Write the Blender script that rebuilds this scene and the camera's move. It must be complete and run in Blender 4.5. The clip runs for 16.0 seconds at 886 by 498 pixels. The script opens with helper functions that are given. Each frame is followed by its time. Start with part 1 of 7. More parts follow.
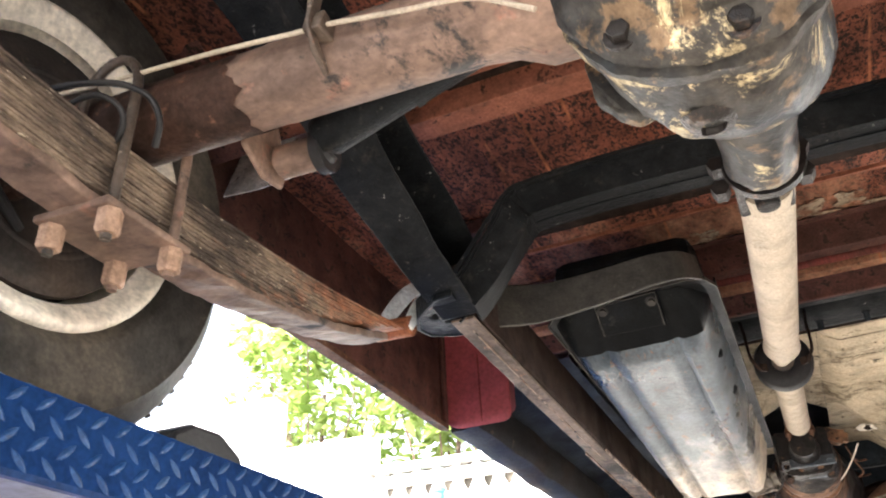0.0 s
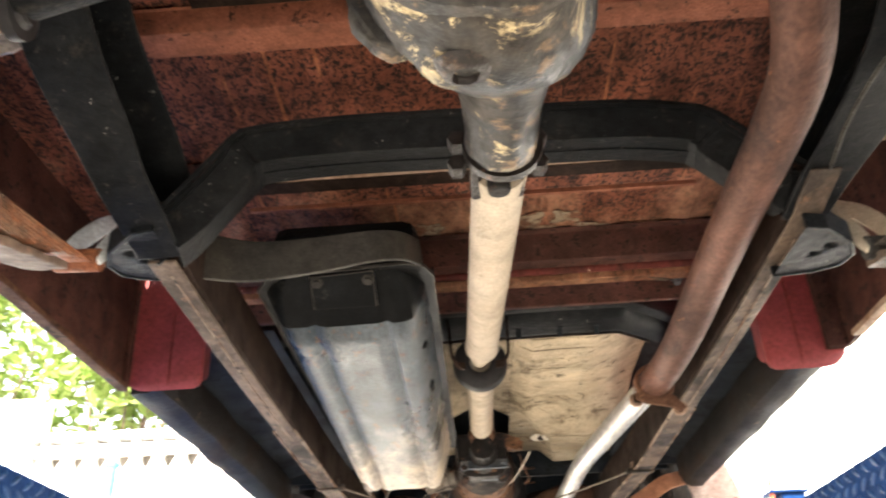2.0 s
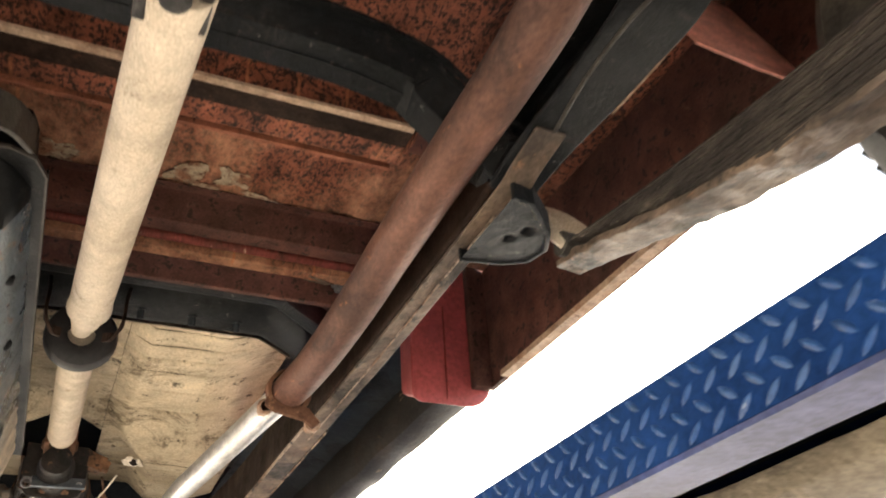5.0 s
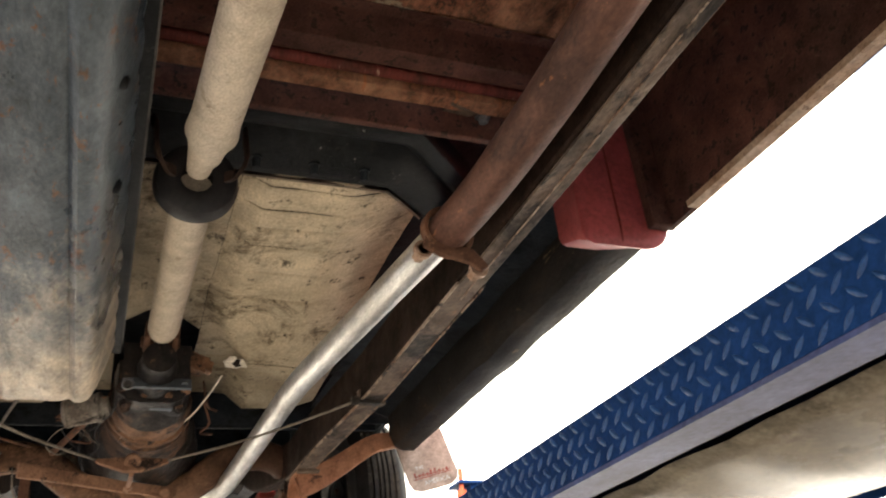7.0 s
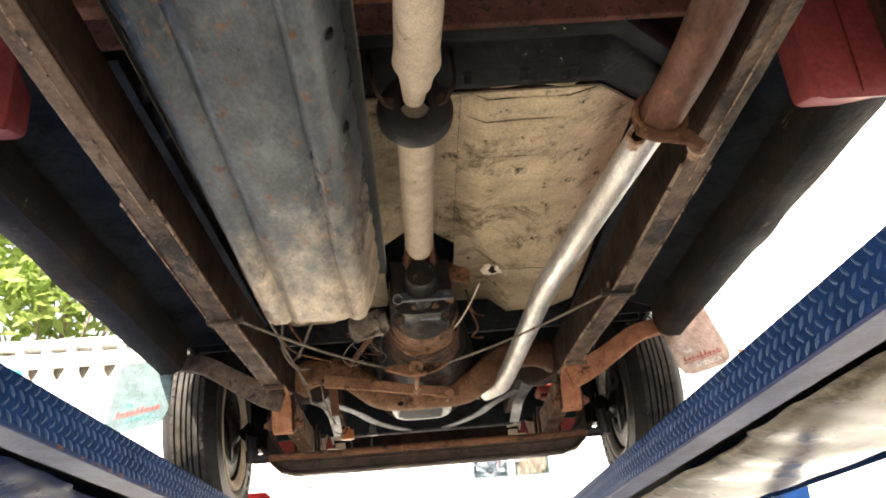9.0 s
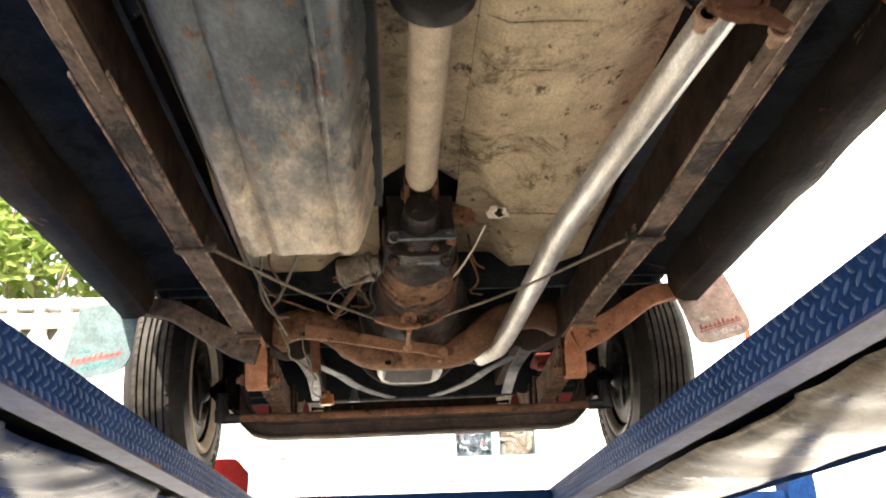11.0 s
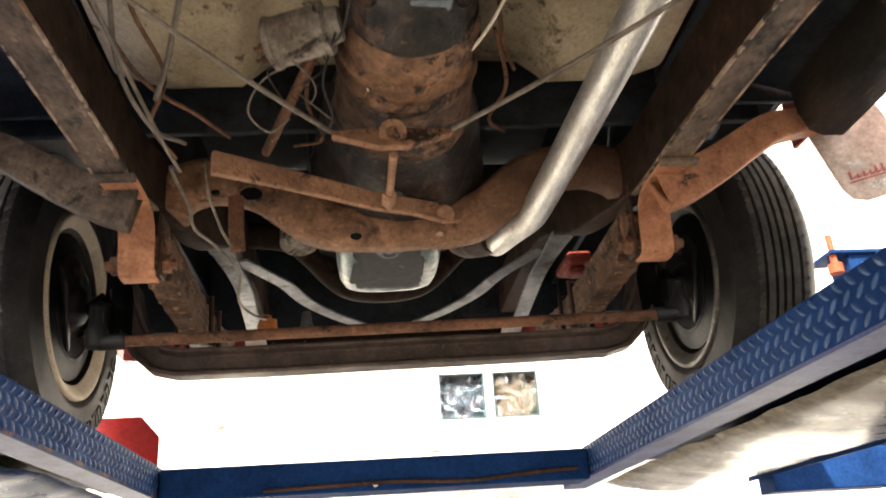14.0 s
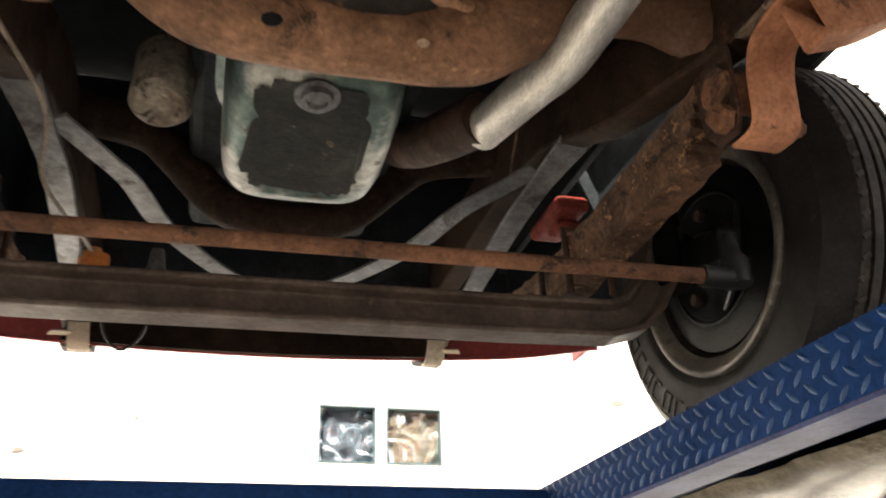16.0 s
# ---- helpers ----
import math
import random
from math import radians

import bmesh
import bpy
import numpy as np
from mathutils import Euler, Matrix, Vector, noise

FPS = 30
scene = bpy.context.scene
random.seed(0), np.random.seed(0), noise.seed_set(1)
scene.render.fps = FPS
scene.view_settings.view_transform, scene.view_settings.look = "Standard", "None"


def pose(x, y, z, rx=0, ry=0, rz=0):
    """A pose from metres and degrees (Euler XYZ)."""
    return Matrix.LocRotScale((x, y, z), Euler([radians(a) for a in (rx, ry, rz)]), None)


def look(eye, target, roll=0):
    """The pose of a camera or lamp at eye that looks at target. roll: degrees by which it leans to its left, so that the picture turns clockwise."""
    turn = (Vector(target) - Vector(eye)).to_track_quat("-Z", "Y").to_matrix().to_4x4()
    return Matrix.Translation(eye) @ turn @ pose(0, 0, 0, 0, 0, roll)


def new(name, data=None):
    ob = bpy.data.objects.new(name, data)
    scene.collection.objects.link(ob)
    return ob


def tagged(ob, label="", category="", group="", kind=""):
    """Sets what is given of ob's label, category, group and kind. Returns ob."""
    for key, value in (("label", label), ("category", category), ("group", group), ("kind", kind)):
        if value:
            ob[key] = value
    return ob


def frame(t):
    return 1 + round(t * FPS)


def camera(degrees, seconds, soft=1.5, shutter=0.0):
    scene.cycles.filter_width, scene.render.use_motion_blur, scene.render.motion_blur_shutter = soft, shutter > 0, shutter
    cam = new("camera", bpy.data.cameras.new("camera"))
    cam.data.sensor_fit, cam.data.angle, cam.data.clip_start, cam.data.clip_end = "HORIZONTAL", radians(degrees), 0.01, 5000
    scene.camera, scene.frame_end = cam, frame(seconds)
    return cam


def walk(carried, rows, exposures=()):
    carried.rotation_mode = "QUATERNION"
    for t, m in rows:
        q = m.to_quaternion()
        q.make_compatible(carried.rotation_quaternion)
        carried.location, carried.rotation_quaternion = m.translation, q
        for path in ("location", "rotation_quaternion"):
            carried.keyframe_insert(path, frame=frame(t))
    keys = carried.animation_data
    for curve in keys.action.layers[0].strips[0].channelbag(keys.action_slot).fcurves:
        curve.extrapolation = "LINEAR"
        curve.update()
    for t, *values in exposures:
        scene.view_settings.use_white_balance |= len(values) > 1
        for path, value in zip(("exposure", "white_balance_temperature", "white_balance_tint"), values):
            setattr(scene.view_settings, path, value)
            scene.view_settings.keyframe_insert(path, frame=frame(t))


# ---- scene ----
cam = camera(56.1, 16.0, soft=1.9, shutter=0.4)
PATH = [
    (0, (0.0143, 0.0530, 1.6132), (-0.6678, 1.6560, 2.5956), -2.00),
    (0.5, (0.0023, 0.0880, 1.6126), (-0.6082, 1.7270, 2.5825), -1.53),
    (1, (-0.0048, 0.1090, 1.6078), (-0.5054, 1.8006, 2.5502), -1.36),
    (1.5, (-0.0089, 0.1300, 1.6060), (-0.3124, 1.8717, 2.5410), -1.82),
    (2, (0.0011, 0.1460, 1.6076), (-0.0568, 1.9056, 2.5566), -1.97),
    (2.5, (0.0060, 0.1530, 1.6035), (0.1664, 1.9029, 2.5584), -1.27),
    (3, (0.0029, 0.1590, 1.6006), (0.3903, 1.8747, 2.5525), -1.83),
    (3.5, (0.0029, 0.1610, 1.6016), (0.6198, 1.8029, 2.5626), -2.95),
    (3.7, (0.0029, 0.1590, 1.5996), (0.6951, 1.7661, 2.5681), -3.22),
    (5.8, (0.0434, 0.7250, 1.5571), (0.7845, 2.2169, 2.6639), -3.27),
    (6, (0.0139, 0.7740, 1.5712), (0.7706, 2.2659, 2.6674), -4.35),
    (6.5, (-0.0453, 0.8510, 1.5672), (0.7155, 2.3811, 2.6064), -5.72),
    (7, (-0.0622, 0.8630, 1.5408), (0.6322, 2.4662, 2.5143), -5.32),
    (7.5, (-0.0575, 0.8540, 1.5326), (0.5232, 2.5318, 2.4534), -4.84),
    (8, (-0.0431, 0.8420, 1.5141), (0.3325, 2.6030, 2.3846), -4.58),
    (8.5, (-0.0149, 0.8170, 1.5211), (0.1439, 2.6329, 2.3441), -4.89),
    (8.7, (-0.0010, 0.8000, 1.5177), (0.0885, 2.6244, 2.3322), -4.69),
    (10.8, (-0.0280, 1.0330, 1.5166), (0.0662, 2.8730, 2.2948), -2.17),
    (11, (-0.0405, 1.0700, 1.5050), (0.0767, 2.9099, 2.2804), -2.17),
    (11.5, (-0.0250, 1.2160, 1.4905), (0.0989, 3.0589, 2.2576), -1.86),
    (12, (0.0034, 1.3670, 1.5005), (0.1141, 3.2118, 2.2650), -1.36),
    (12.5, (-0.0452, 1.5150, 1.5112), (0.0866, 3.3570, 2.2791), -1.26),
    (13, (-0.1199, 1.6610, 1.5238), (0.0663, 3.4942, 2.3014), -1.36),
    (13.5, (-0.1116, 1.8150, 1.5305), (0.1099, 3.6534, 2.2864), -2.15),
    (14, (-0.0607, 2.0080, 1.5548), (0.1454, 3.8521, 2.3010), -3.85),
    (14.5, (-0.0837, 2.1730, 1.5556), (0.1247, 4.0022, 2.3369), -4.16),
    (15, (-0.1445, 2.3590, 1.5617), (0.1348, 4.1553, 2.3956), -3.18),
    (15.5, (-0.1035, 2.5570, 1.5623), (0.2501, 4.3236, 2.4307), -2.48),
    (16, (-0.0831, 2.7160, 1.5736), (0.4207, 4.4290, 2.4745), -2.06),
]
EXPOSURES = [(0.0, 3.1, 6400, 11), (1.5, 3.12, 6600, 10), (2.0, 3.10, 6900, 10), (2.5, 3.35, 7100, 10), (3.7, 3.15, 7200, 10), (6.0, 2.6, 7100, 10), (7.0, 2.05, 7000, 10), (7.5, 2.05, 7100, 10), (8.0, 2.2, 7200, 10), (8.7, 2.3, 7200, 10), (11.0, 2.17, 7200, 10), (12.5, 2.13, 7200, 10), (14.0, 2.22, 7200, 10), (15.0, 2.52, 7200, 10), (15.5, 2.42, 7200, 10), (16.0, 1.95, 7200, 10)]
walk(cam, [(t, look(eye, target, roll)) for t, eye, target, roll in PATH], EXPOSURES)

# ---- daylight ----
world = bpy.data.worlds.new("sky")
scene.world = world
world.use_nodes = True
wn, wl = world.node_tree.nodes, world.node_tree.links
sky = wn.new("ShaderNodeTexSky")
sky.sky_type, sky.sun_disc = "NISHITA", False
SUN_ELEVATION, SUN_TURN = 46.0, 203.0
sky.sun_elevation, sky.sun_rotation = radians(SUN_ELEVATION), radians(SUN_TURN)
sky.dust_density = 2.5
haze = wn.new("ShaderNodeHueSaturation")          # hazy air pales the sky
haze.inputs["Saturation"].default_value = 0.45
wl.new(sky.outputs[0], haze.inputs["Color"])
wl.new(haze.outputs[0], wn["Background"].inputs[0])
wn["Background"].inputs[1].default_value = 0.15
sun = new("sun", bpy.data.lights.new("sun", "SUN"))
sun.data.energy, sun.data.angle, sun.data.color = 5.0, radians(0.6), (1.0, 0.95, 0.86)
_a, _e = radians(SUN_TURN), radians(SUN_ELEVATION)
SUN_FROM = Vector((math.sin(_a) * math.cos(_e), math.cos(_a) * math.cos(_e), math.sin(_e)))
sun.matrix_world = look(SUN_FROM * 20, (0, 0, 0))


# ---- materials ----
def surface(name, base, stain, spot, big=3.0, fine=60.0, stain_at=(0.45, 0.65), spot_at=(0.62, 0.7), rough=(0.6, 0.9),
            metal=0.0, bump=0.3, stretch=(1, 1, 1), speck=None, mottle=0.35, dust=None, grime=None, spec=None, streak=None):
    """A worn surface: base colour, broad stains, small spots, fine relief."""
    m = bpy.data.materials.new(name)
    m.use_nodes = True
    n, l = m.node_tree.nodes, m.node_tree.links
    b = n["Principled BSDF"]
    tc = n.new("ShaderNodeTexCoord")
    mp = n.new("ShaderNodeMapping")
    mp.inputs["Scale"].default_value = stretch
    l.new(tc.outputs["Object"], mp.inputs[0])

    def noise_at(scale, detail, rough_=0.6):
        t = n.new("ShaderNodeTexNoise")
        t.inputs["Scale"].default_value, t.inputs["Detail"].default_value, t.inputs["Roughness"].default_value = scale, detail, rough_
        l.new(mp.outputs[0], t.inputs["Vector"])
        return t

    def ramp(src, lo, hi):
        r = n.new("ShaderNodeMapRange")
        r.inputs["From Min"].default_value, r.inputs["From Max"].default_value = lo, hi
        l.new(src, r.inputs["Value"])
        return r.outputs["Result"]

    def mix(fac, a, c):
        x = n.new("ShaderNodeMix")
        x.data_type = "RGBA"
        l.new(fac, x.inputs["Factor"])
        for sock, val in ((x.inputs[6], a), (x.inputs[7], c)):
            if isinstance(val, tuple):
                sock.default_value = (*val, 1)
            else:
                l.new(val, sock)
        return x.outputs[2]

    n1, n2, n3 = noise_at(big, 8, 0.65), noise_at(fine, 5, 0.7), noise_at(fine * 4.3, 3)
    f1, f2 = ramp(n1.outputs["Fac"], *stain_at), ramp(n2.outputs["Fac"], *spot_at)
    grain = ramp(n3.outputs["Fac"], 0.25, 0.75)
    col = mix(f2, mix(f1, base, stain), spot)
    if speck:
        n4 = noise_at(fine * 0.45, 6, 0.8)
        col = mix(ramp(n4.outputs["Fac"], speck[1], speck[1] + 0.05), col, speck[0])
    if dust:                                         # road dust and other tones growing towards one end: colour, axis, from, to
        sx = n.new("ShaderNodeSeparateXYZ")
        l.new(tc.outputs["Object"], sx.inputs[0])
        g = ramp(sx.outputs[dust[1]], dust[2], dust[3])
        n6 = noise_at(big * 2.5, 7, 0.7)
        ad = n.new("ShaderNodeMath")
        ad.operation = "MULTIPLY_ADD"
        ad.inputs[1].default_value = 1.3
        l.new(n6.outputs["Fac"], ad.inputs[0])
        l.new(g, ad.inputs[2])
        col = mix(ramp(ad.outputs[0], 0.95, 1.45), col, dust[0])
    if grime:                                        # broken patches: colour, scale, threshold, softness
        n7 = noise_at(grime[1], 10, 0.78)
        n7.inputs["Distortion"].default_value = 0.6
        col = mix(ramp(n7.outputs["Fac"], grime[2], grime[2] + grime[3]), col, grime[0])
    if streak:                                       # broken thin lines along y: colour, spacing, width, threshold
        sx = n.new("ShaderNodeSeparateXYZ")
        l.new(tc.outputs["Object"], sx.inputs[0])
        pp = n.new("ShaderNodeMath")
        pp.operation = "PINGPONG"
        pp.inputs[1].default_value = streak[1] / 2
        l.new(sx.outputs[0], pp.inputs[0])
        line = ramp(pp.outputs[0], streak[2], streak[2] * 0.4)
        brk = ramp(noise_at(big * 2.2, 5, 0.6).outputs["Fac"], streak[3], streak[3] + 0.08)
        mm = n.new("ShaderNodeMath")
        mm.operation = "MULTIPLY"
        l.new(line, mm.inputs[0])
        l.new(brk, mm.inputs[1])
        col = mix(mm.outputs[0], col, streak[0])
    hsv = n.new("ShaderNodeHueSaturation")
    val = n.new("ShaderNodeMapRange")
    val.inputs["To Min"].default_value, val.inputs["To Max"].default_value = 0.72, 1.28
    l.new(grain, val.inputs["Value"])
    n5 = noise_at(big * 5.0, 6, 0.7)
    mott = n.new("ShaderNodeMapRange")
    mott.inputs["From Min"].default_value, mott.inputs["From Max"].default_value = 0.32, 0.68
    mott.inputs["To Min"].default_value, mott.inputs["To Max"].default_value = 1 - mottle, 1 + mottle
    l.new(n5.outputs["Fac"], mott.inputs["Value"])
    mul = n.new("ShaderNodeMath")
    mul.operation = "MULTIPLY"
    l.new(val.outputs[0], mul.inputs[0])
    l.new(mott.outputs[0], mul.inputs[1])
    l.new(mul.outputs[0], hsv.inputs["Value"])
    l.new(col, hsv.inputs["Color"])
    l.new(hsv.outputs[0], b.inputs["Base Color"])
    rr = n.new("ShaderNodeMapRange")
    rr.inputs["To Min"].default_value, rr.inputs["To Max"].default_value = rough
    l.new(f1, rr.inputs["Value"])
    l.new(rr.outputs[0], b.inputs["Roughness"])
    b.inputs["Metallic"].default_value = metal
    b.inputs["Specular IOR Level"].default_value = spec if spec is not None else 0.12 if rough[0] >= 0.5 else 0.3 if rough[0] >= 0.4 else 0.5
    if bump:
        add = n.new("ShaderNodeMath")
        add.operation = "MULTIPLY_ADD"
        add.inputs[1].default_value = 0.5
        l.new(n3.outputs["Fac"], add.inputs[0])
        l.new(n2.outputs["Fac"], add.inputs[2])
        bp = n.new("ShaderNodeBump")
        bp.inputs["Strength"].default_value, bp.inputs["Distance"].default_value = bump, 0.004
        l.new(add.outputs[0], bp.inputs["Height"])
        l.new(bp.outputs[0], b.inputs["Normal"])
    return m


M = {}
# Tan grows towards the bed front: paler patches plus light painted in.
M["bed_rust"] = surface("rusty red paint", (0.31, 0.105, 0.062), (0.155, 0.056, 0.035), (0.030, 0.016, 0.012), 2.4, 130, (0.38, 0.64), (0.50, 0.57), (0.5, 0.8), 0.0, 0.7, (1.2, 0.75, 1), mottle=0.6, speck=((0.030, 0.017, 0.013), 0.545), dust=((0.34, 0.18, 0.11), 1, 1.15, 2.3), streak=((0.38, 0.145, 0.070), 0.08, 0.0035, 0.52))
M["bed_orange"] = surface("orange primer rust", (0.26, 0.098, 0.060), (0.165, 0.064, 0.041), (0.05, 0.022, 0.015), 5, 45, (0.45, 0.7), (0.6, 0.66), (0.55, 0.8), 0.0, 0.4, grime=((0.07, 0.030, 0.020), 18, 0.58, 0.06))
M["bed_side"] = surface("dark red brown panel", (0.105, 0.043, 0.034), (0.062, 0.030, 0.024), (0.026, 0.016, 0.013), 3, 60, (0.42, 0.62), (0.56, 0.60), (0.5, 0.8), 0.0, 0.4, mottle=0.5, grime=((0.125, 0.070, 0.052), 13, 0.58, 0.09))
M["red_paint"] = surface("faded red car paint", (0.36, 0.072, 0.074), (0.28, 0.052, 0.054), (0.22, 0.045, 0.04), 3, 25, (0.4, 0.7), (0.68, 0.8), (0.4, 0.6), 0.0, 0.03, mottle=0.15)
M["black_steel"] = surface("black painted frame steel", (0.0075, 0.0085, 0.0095), (0.016, 0.017, 0.018), (0.070, 0.062, 0.053), 7, 90, (0.44, 0.66), (0.64, 0.70), (0.38, 0.65), 0.0, 0.5, mottle=0.5, speck=((0.46, 0.45, 0.41), 0.655), grime=((0.046, 0.040, 0.034), 14, 0.57, 0.12), spec=0.09)
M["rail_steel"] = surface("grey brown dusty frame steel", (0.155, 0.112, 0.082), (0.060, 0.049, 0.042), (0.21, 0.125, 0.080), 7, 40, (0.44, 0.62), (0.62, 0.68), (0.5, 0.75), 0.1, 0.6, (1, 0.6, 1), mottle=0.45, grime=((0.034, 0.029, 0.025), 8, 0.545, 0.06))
# Brown of the rail sides, darkened for the shade they stand in.
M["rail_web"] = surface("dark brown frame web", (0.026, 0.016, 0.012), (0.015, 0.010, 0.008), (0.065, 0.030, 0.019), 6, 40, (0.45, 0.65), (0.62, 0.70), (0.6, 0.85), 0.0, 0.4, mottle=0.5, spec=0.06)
M["rust_brown"] = surface("brown rusted steel", (0.155, 0.075, 0.045), (0.085, 0.046, 0.031), (0.22, 0.12, 0.07), 8, 50, (0.42, 0.62), (0.60, 0.68), (0.6, 0.9), 0.05, 0.5, grime=((0.030, 0.022, 0.018), 11, 0.55, 0.06))
M["dust_orange"] = surface("orange dusty steel", (0.27, 0.148, 0.092), (0.175, 0.092, 0.058), (0.090, 0.050, 0.034), 4, 40, (0.42, 0.64), (0.57, 0.65), (0.6, 0.9), 0.0, 0.5, mottle=0.4, grime=((0.030, 0.021, 0.017), 8, 0.545, 0.05))
M["strap_orange"] = surface("orange rusted strap", (0.40, 0.185, 0.105), (0.27, 0.120, 0.070), (0.15, 0.075, 0.048), 5, 40, (0.45, 0.68), (0.62, 0.70), (0.6, 0.9), 0.0, 0.4, mottle=0.3, grime=((0.060, 0.034, 0.024), 9, 0.60, 0.06))
# Brown grows darker towards the right end of the member.
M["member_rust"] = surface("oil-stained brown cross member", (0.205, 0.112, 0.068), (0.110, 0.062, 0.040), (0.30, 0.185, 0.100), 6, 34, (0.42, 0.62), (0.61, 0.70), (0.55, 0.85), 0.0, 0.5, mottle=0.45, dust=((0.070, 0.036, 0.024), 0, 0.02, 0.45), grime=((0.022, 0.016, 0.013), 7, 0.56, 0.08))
M["beam_iron"] = surface("grey brown greasy beam iron", (0.085, 0.062, 0.052), (0.048, 0.036, 0.032), (0.165, 0.120, 0.095), 5, 34, (0.42, 0.64), (0.64, 0.72), (0.4, 0.65), 0.1, 0.4, mottle=0.4, grime=((0.024, 0.019, 0.017), 6, 0.57, 0.10), spec=0.25)
M["dark_rust"] = surface("dark rusted iron", (0.055, 0.030, 0.022), (0.028, 0.019, 0.016), (0.12, 0.06, 0.04), 8, 45, (0.42, 0.62), (0.6, 0.68), (0.5, 0.8), 0.2, 0.4)
M["axle_iron"] = surface("dusty axle iron", (0.235, 0.155, 0.115), (0.13, 0.088, 0.068), (0.27, 0.14, 0.10), 4, 30, (0.42, 0.62), (0.60, 0.70), (0.45, 0.7), 0.05, 0.4, (0.7, 1, 1), mottle=0.4, grime=((0.036, 0.032, 0.030), 5, 0.565, 0.05), spec=0.25)
M["diff_iron"] = surface("oily cast iron with dirt", (0.022, 0.027, 0.032), (0.060, 0.054, 0.047), (0.17, 0.115, 0.07), 7, 18, (0.42, 0.58), (0.56, 0.62), (0.32, 0.75), 0.1, 0.8, mottle=0.6, grime=((0.52, 0.42, 0.25), 8.5, 0.535, 0.05), spec=0.22)
M["shaft_dust"] = surface("pale dust on a shaft", (0.52, 0.45, 0.355), (0.42, 0.355, 0.275), (0.30, 0.22, 0.15), 5, 70, (0.4, 0.65), (0.66, 0.74), (0.6, 0.85), 0.0, 0.25, mottle=0.18, grime=((0.26, 0.20, 0.14), 11, 0.58, 0.08))
M["rubber"] = surface("black rubber", (0.013, 0.013, 0.014), (0.024, 0.022, 0.021), (0.05, 0.044, 0.038), 6, 40, (0.45, 0.7), (0.66, 0.75), (0.45, 0.7), 0.0, 0.2)
M["tank_steel"] = surface("blue grey painted tank steel", (0.034, 0.047, 0.058), (0.100, 0.120, 0.135), (0.13, 0.070, 0.042), 3.2, 30, (0.40, 0.64), (0.61, 0.66), (0.24, 0.48), 0.05, 0.6, (1.3, 0.6, 1), mottle=0.40, dust=((0.40, 0.335, 0.25), 1, 1.85, 2.70), speck=((0.105, 0.050, 0.030), 0.60), grime=((0.150, 0.080, 0.046), 24, 0.585, 0.05), spec=0.25)
M["tank_black"] = surface("black tank end", (0.004, 0.0045, 0.005), (0.009, 0.010, 0.011), (0.075, 0.07, 0.06), 6, 50, (0.45, 0.65), (0.69, 0.73), (0.3, 0.5), 0.0, 0.3, grime=((0.035, 0.034, 0.031), 12, 0.60, 0.08), spec=0.07)
M["pan_beige"] = surface("beige sound coat with dirt", (0.56, 0.475, 0.345), (0.42, 0.345, 0.24), (0.30, 0.235, 0.155), 2.6, 40, (0.40, 0.66), (0.62, 0.72), (0.6, 0.85), 0.0, 0.3, mottle=0.25, speck=((0.075, 0.060, 0.042), 0.585), dust=((0.105, 0.083, 0.056), 1, 2.25, 3.9), grime=((0.13, 0.100, 0.066), 6, 0.53, 0.10))
M["undercoat"] = surface("black undercoat", (0.021, 0.026, 0.031), (0.033, 0.037, 0.041), (0.066, 0.056, 0.047), 3, 40, (0.45, 0.7), (0.68, 0.76), (0.5, 0.8), 0.0, 0.5, grime=((0.012, 0.012, 0.012), 6, 0.52, 0.1), spec=0.08)
M["sill_dirt"] = surface("dirty sill steel", (0.018, 0.016, 0.015), (0.055, 0.040, 0.030), (0.13, 0.085, 0.055), 5, 30, (0.52, 0.66), (0.66, 0.74), (0.5, 0.8), 0.0, 0.5, (1, 0.5, 1), grime=((0.20, 0.14, 0.09), 7, 0.62, 0.04))
M["pipe_rust"] = surface("brown exhaust rust", (0.130, 0.063, 0.045), (0.080, 0.045, 0.036), (0.32, 0.14, 0.07), 6, 45, (0.42, 0.62), (0.64, 0.72), (0.5, 0.75), 0.1, 0.4, (1, 0.6, 1), grime=((0.045, 0.030, 0.026), 6, 0.56, 0.08))
M["pipe_new"] = surface("aluminised exhaust steel", (0.56, 0.555, 0.53), (0.44, 0.42, 0.38), (0.42, 0.33, 0.23), 5, 60, (0.4, 0.7), (0.66, 0.75), (0.34, 0.50), 0.7, 0.08, (2, 0.5, 1))
M["bare_steel"] = surface("scuffed grey steel", (0.15, 0.155, 0.165), (0.085, 0.085, 0.09), (0.08, 0.06, 0.05), 9, 40, (0.42, 0.65), (0.62, 0.7), (0.4, 0.6), 0.35, 0.2, grime=((0.040, 0.034, 0.030), 14, 0.535, 0.08))
M["sump"] = surface("green grey sump paint", (0.070, 0.115, 0.108), (0.42, 0.44, 0.42), (0.05, 0.044, 0.036), 7, 24, (0.49, 0.60), (0.60, 0.66), (0.30, 0.5), 0.3, 0.4, spec=0.5)
M["greasy"] = surface("greasy dark casting", (0.022, 0.018, 0.016), (0.010, 0.009, 0.009), (0.11, 0.06, 0.038), 9, 35, (0.42, 0.58), (0.62, 0.68), (0.3, 0.7), 0.1, 0.8, mottle=0.5, grime=((0.075, 0.045, 0.030), 12, 0.57, 0.06), spec=0.35)
M["gear_rust"] = surface("rusty gearbox casting", (0.200, 0.105, 0.058), (0.060, 0.037, 0.027), (0.020, 0.015, 0.013), 6, 35, (0.42, 0.58), (0.58, 0.64), (0.45, 0.8), 0.1, 0.7, mottle=0.5, grime=((0.014, 0.011, 0.010), 8, 0.52, 0.06), spec=0.25)
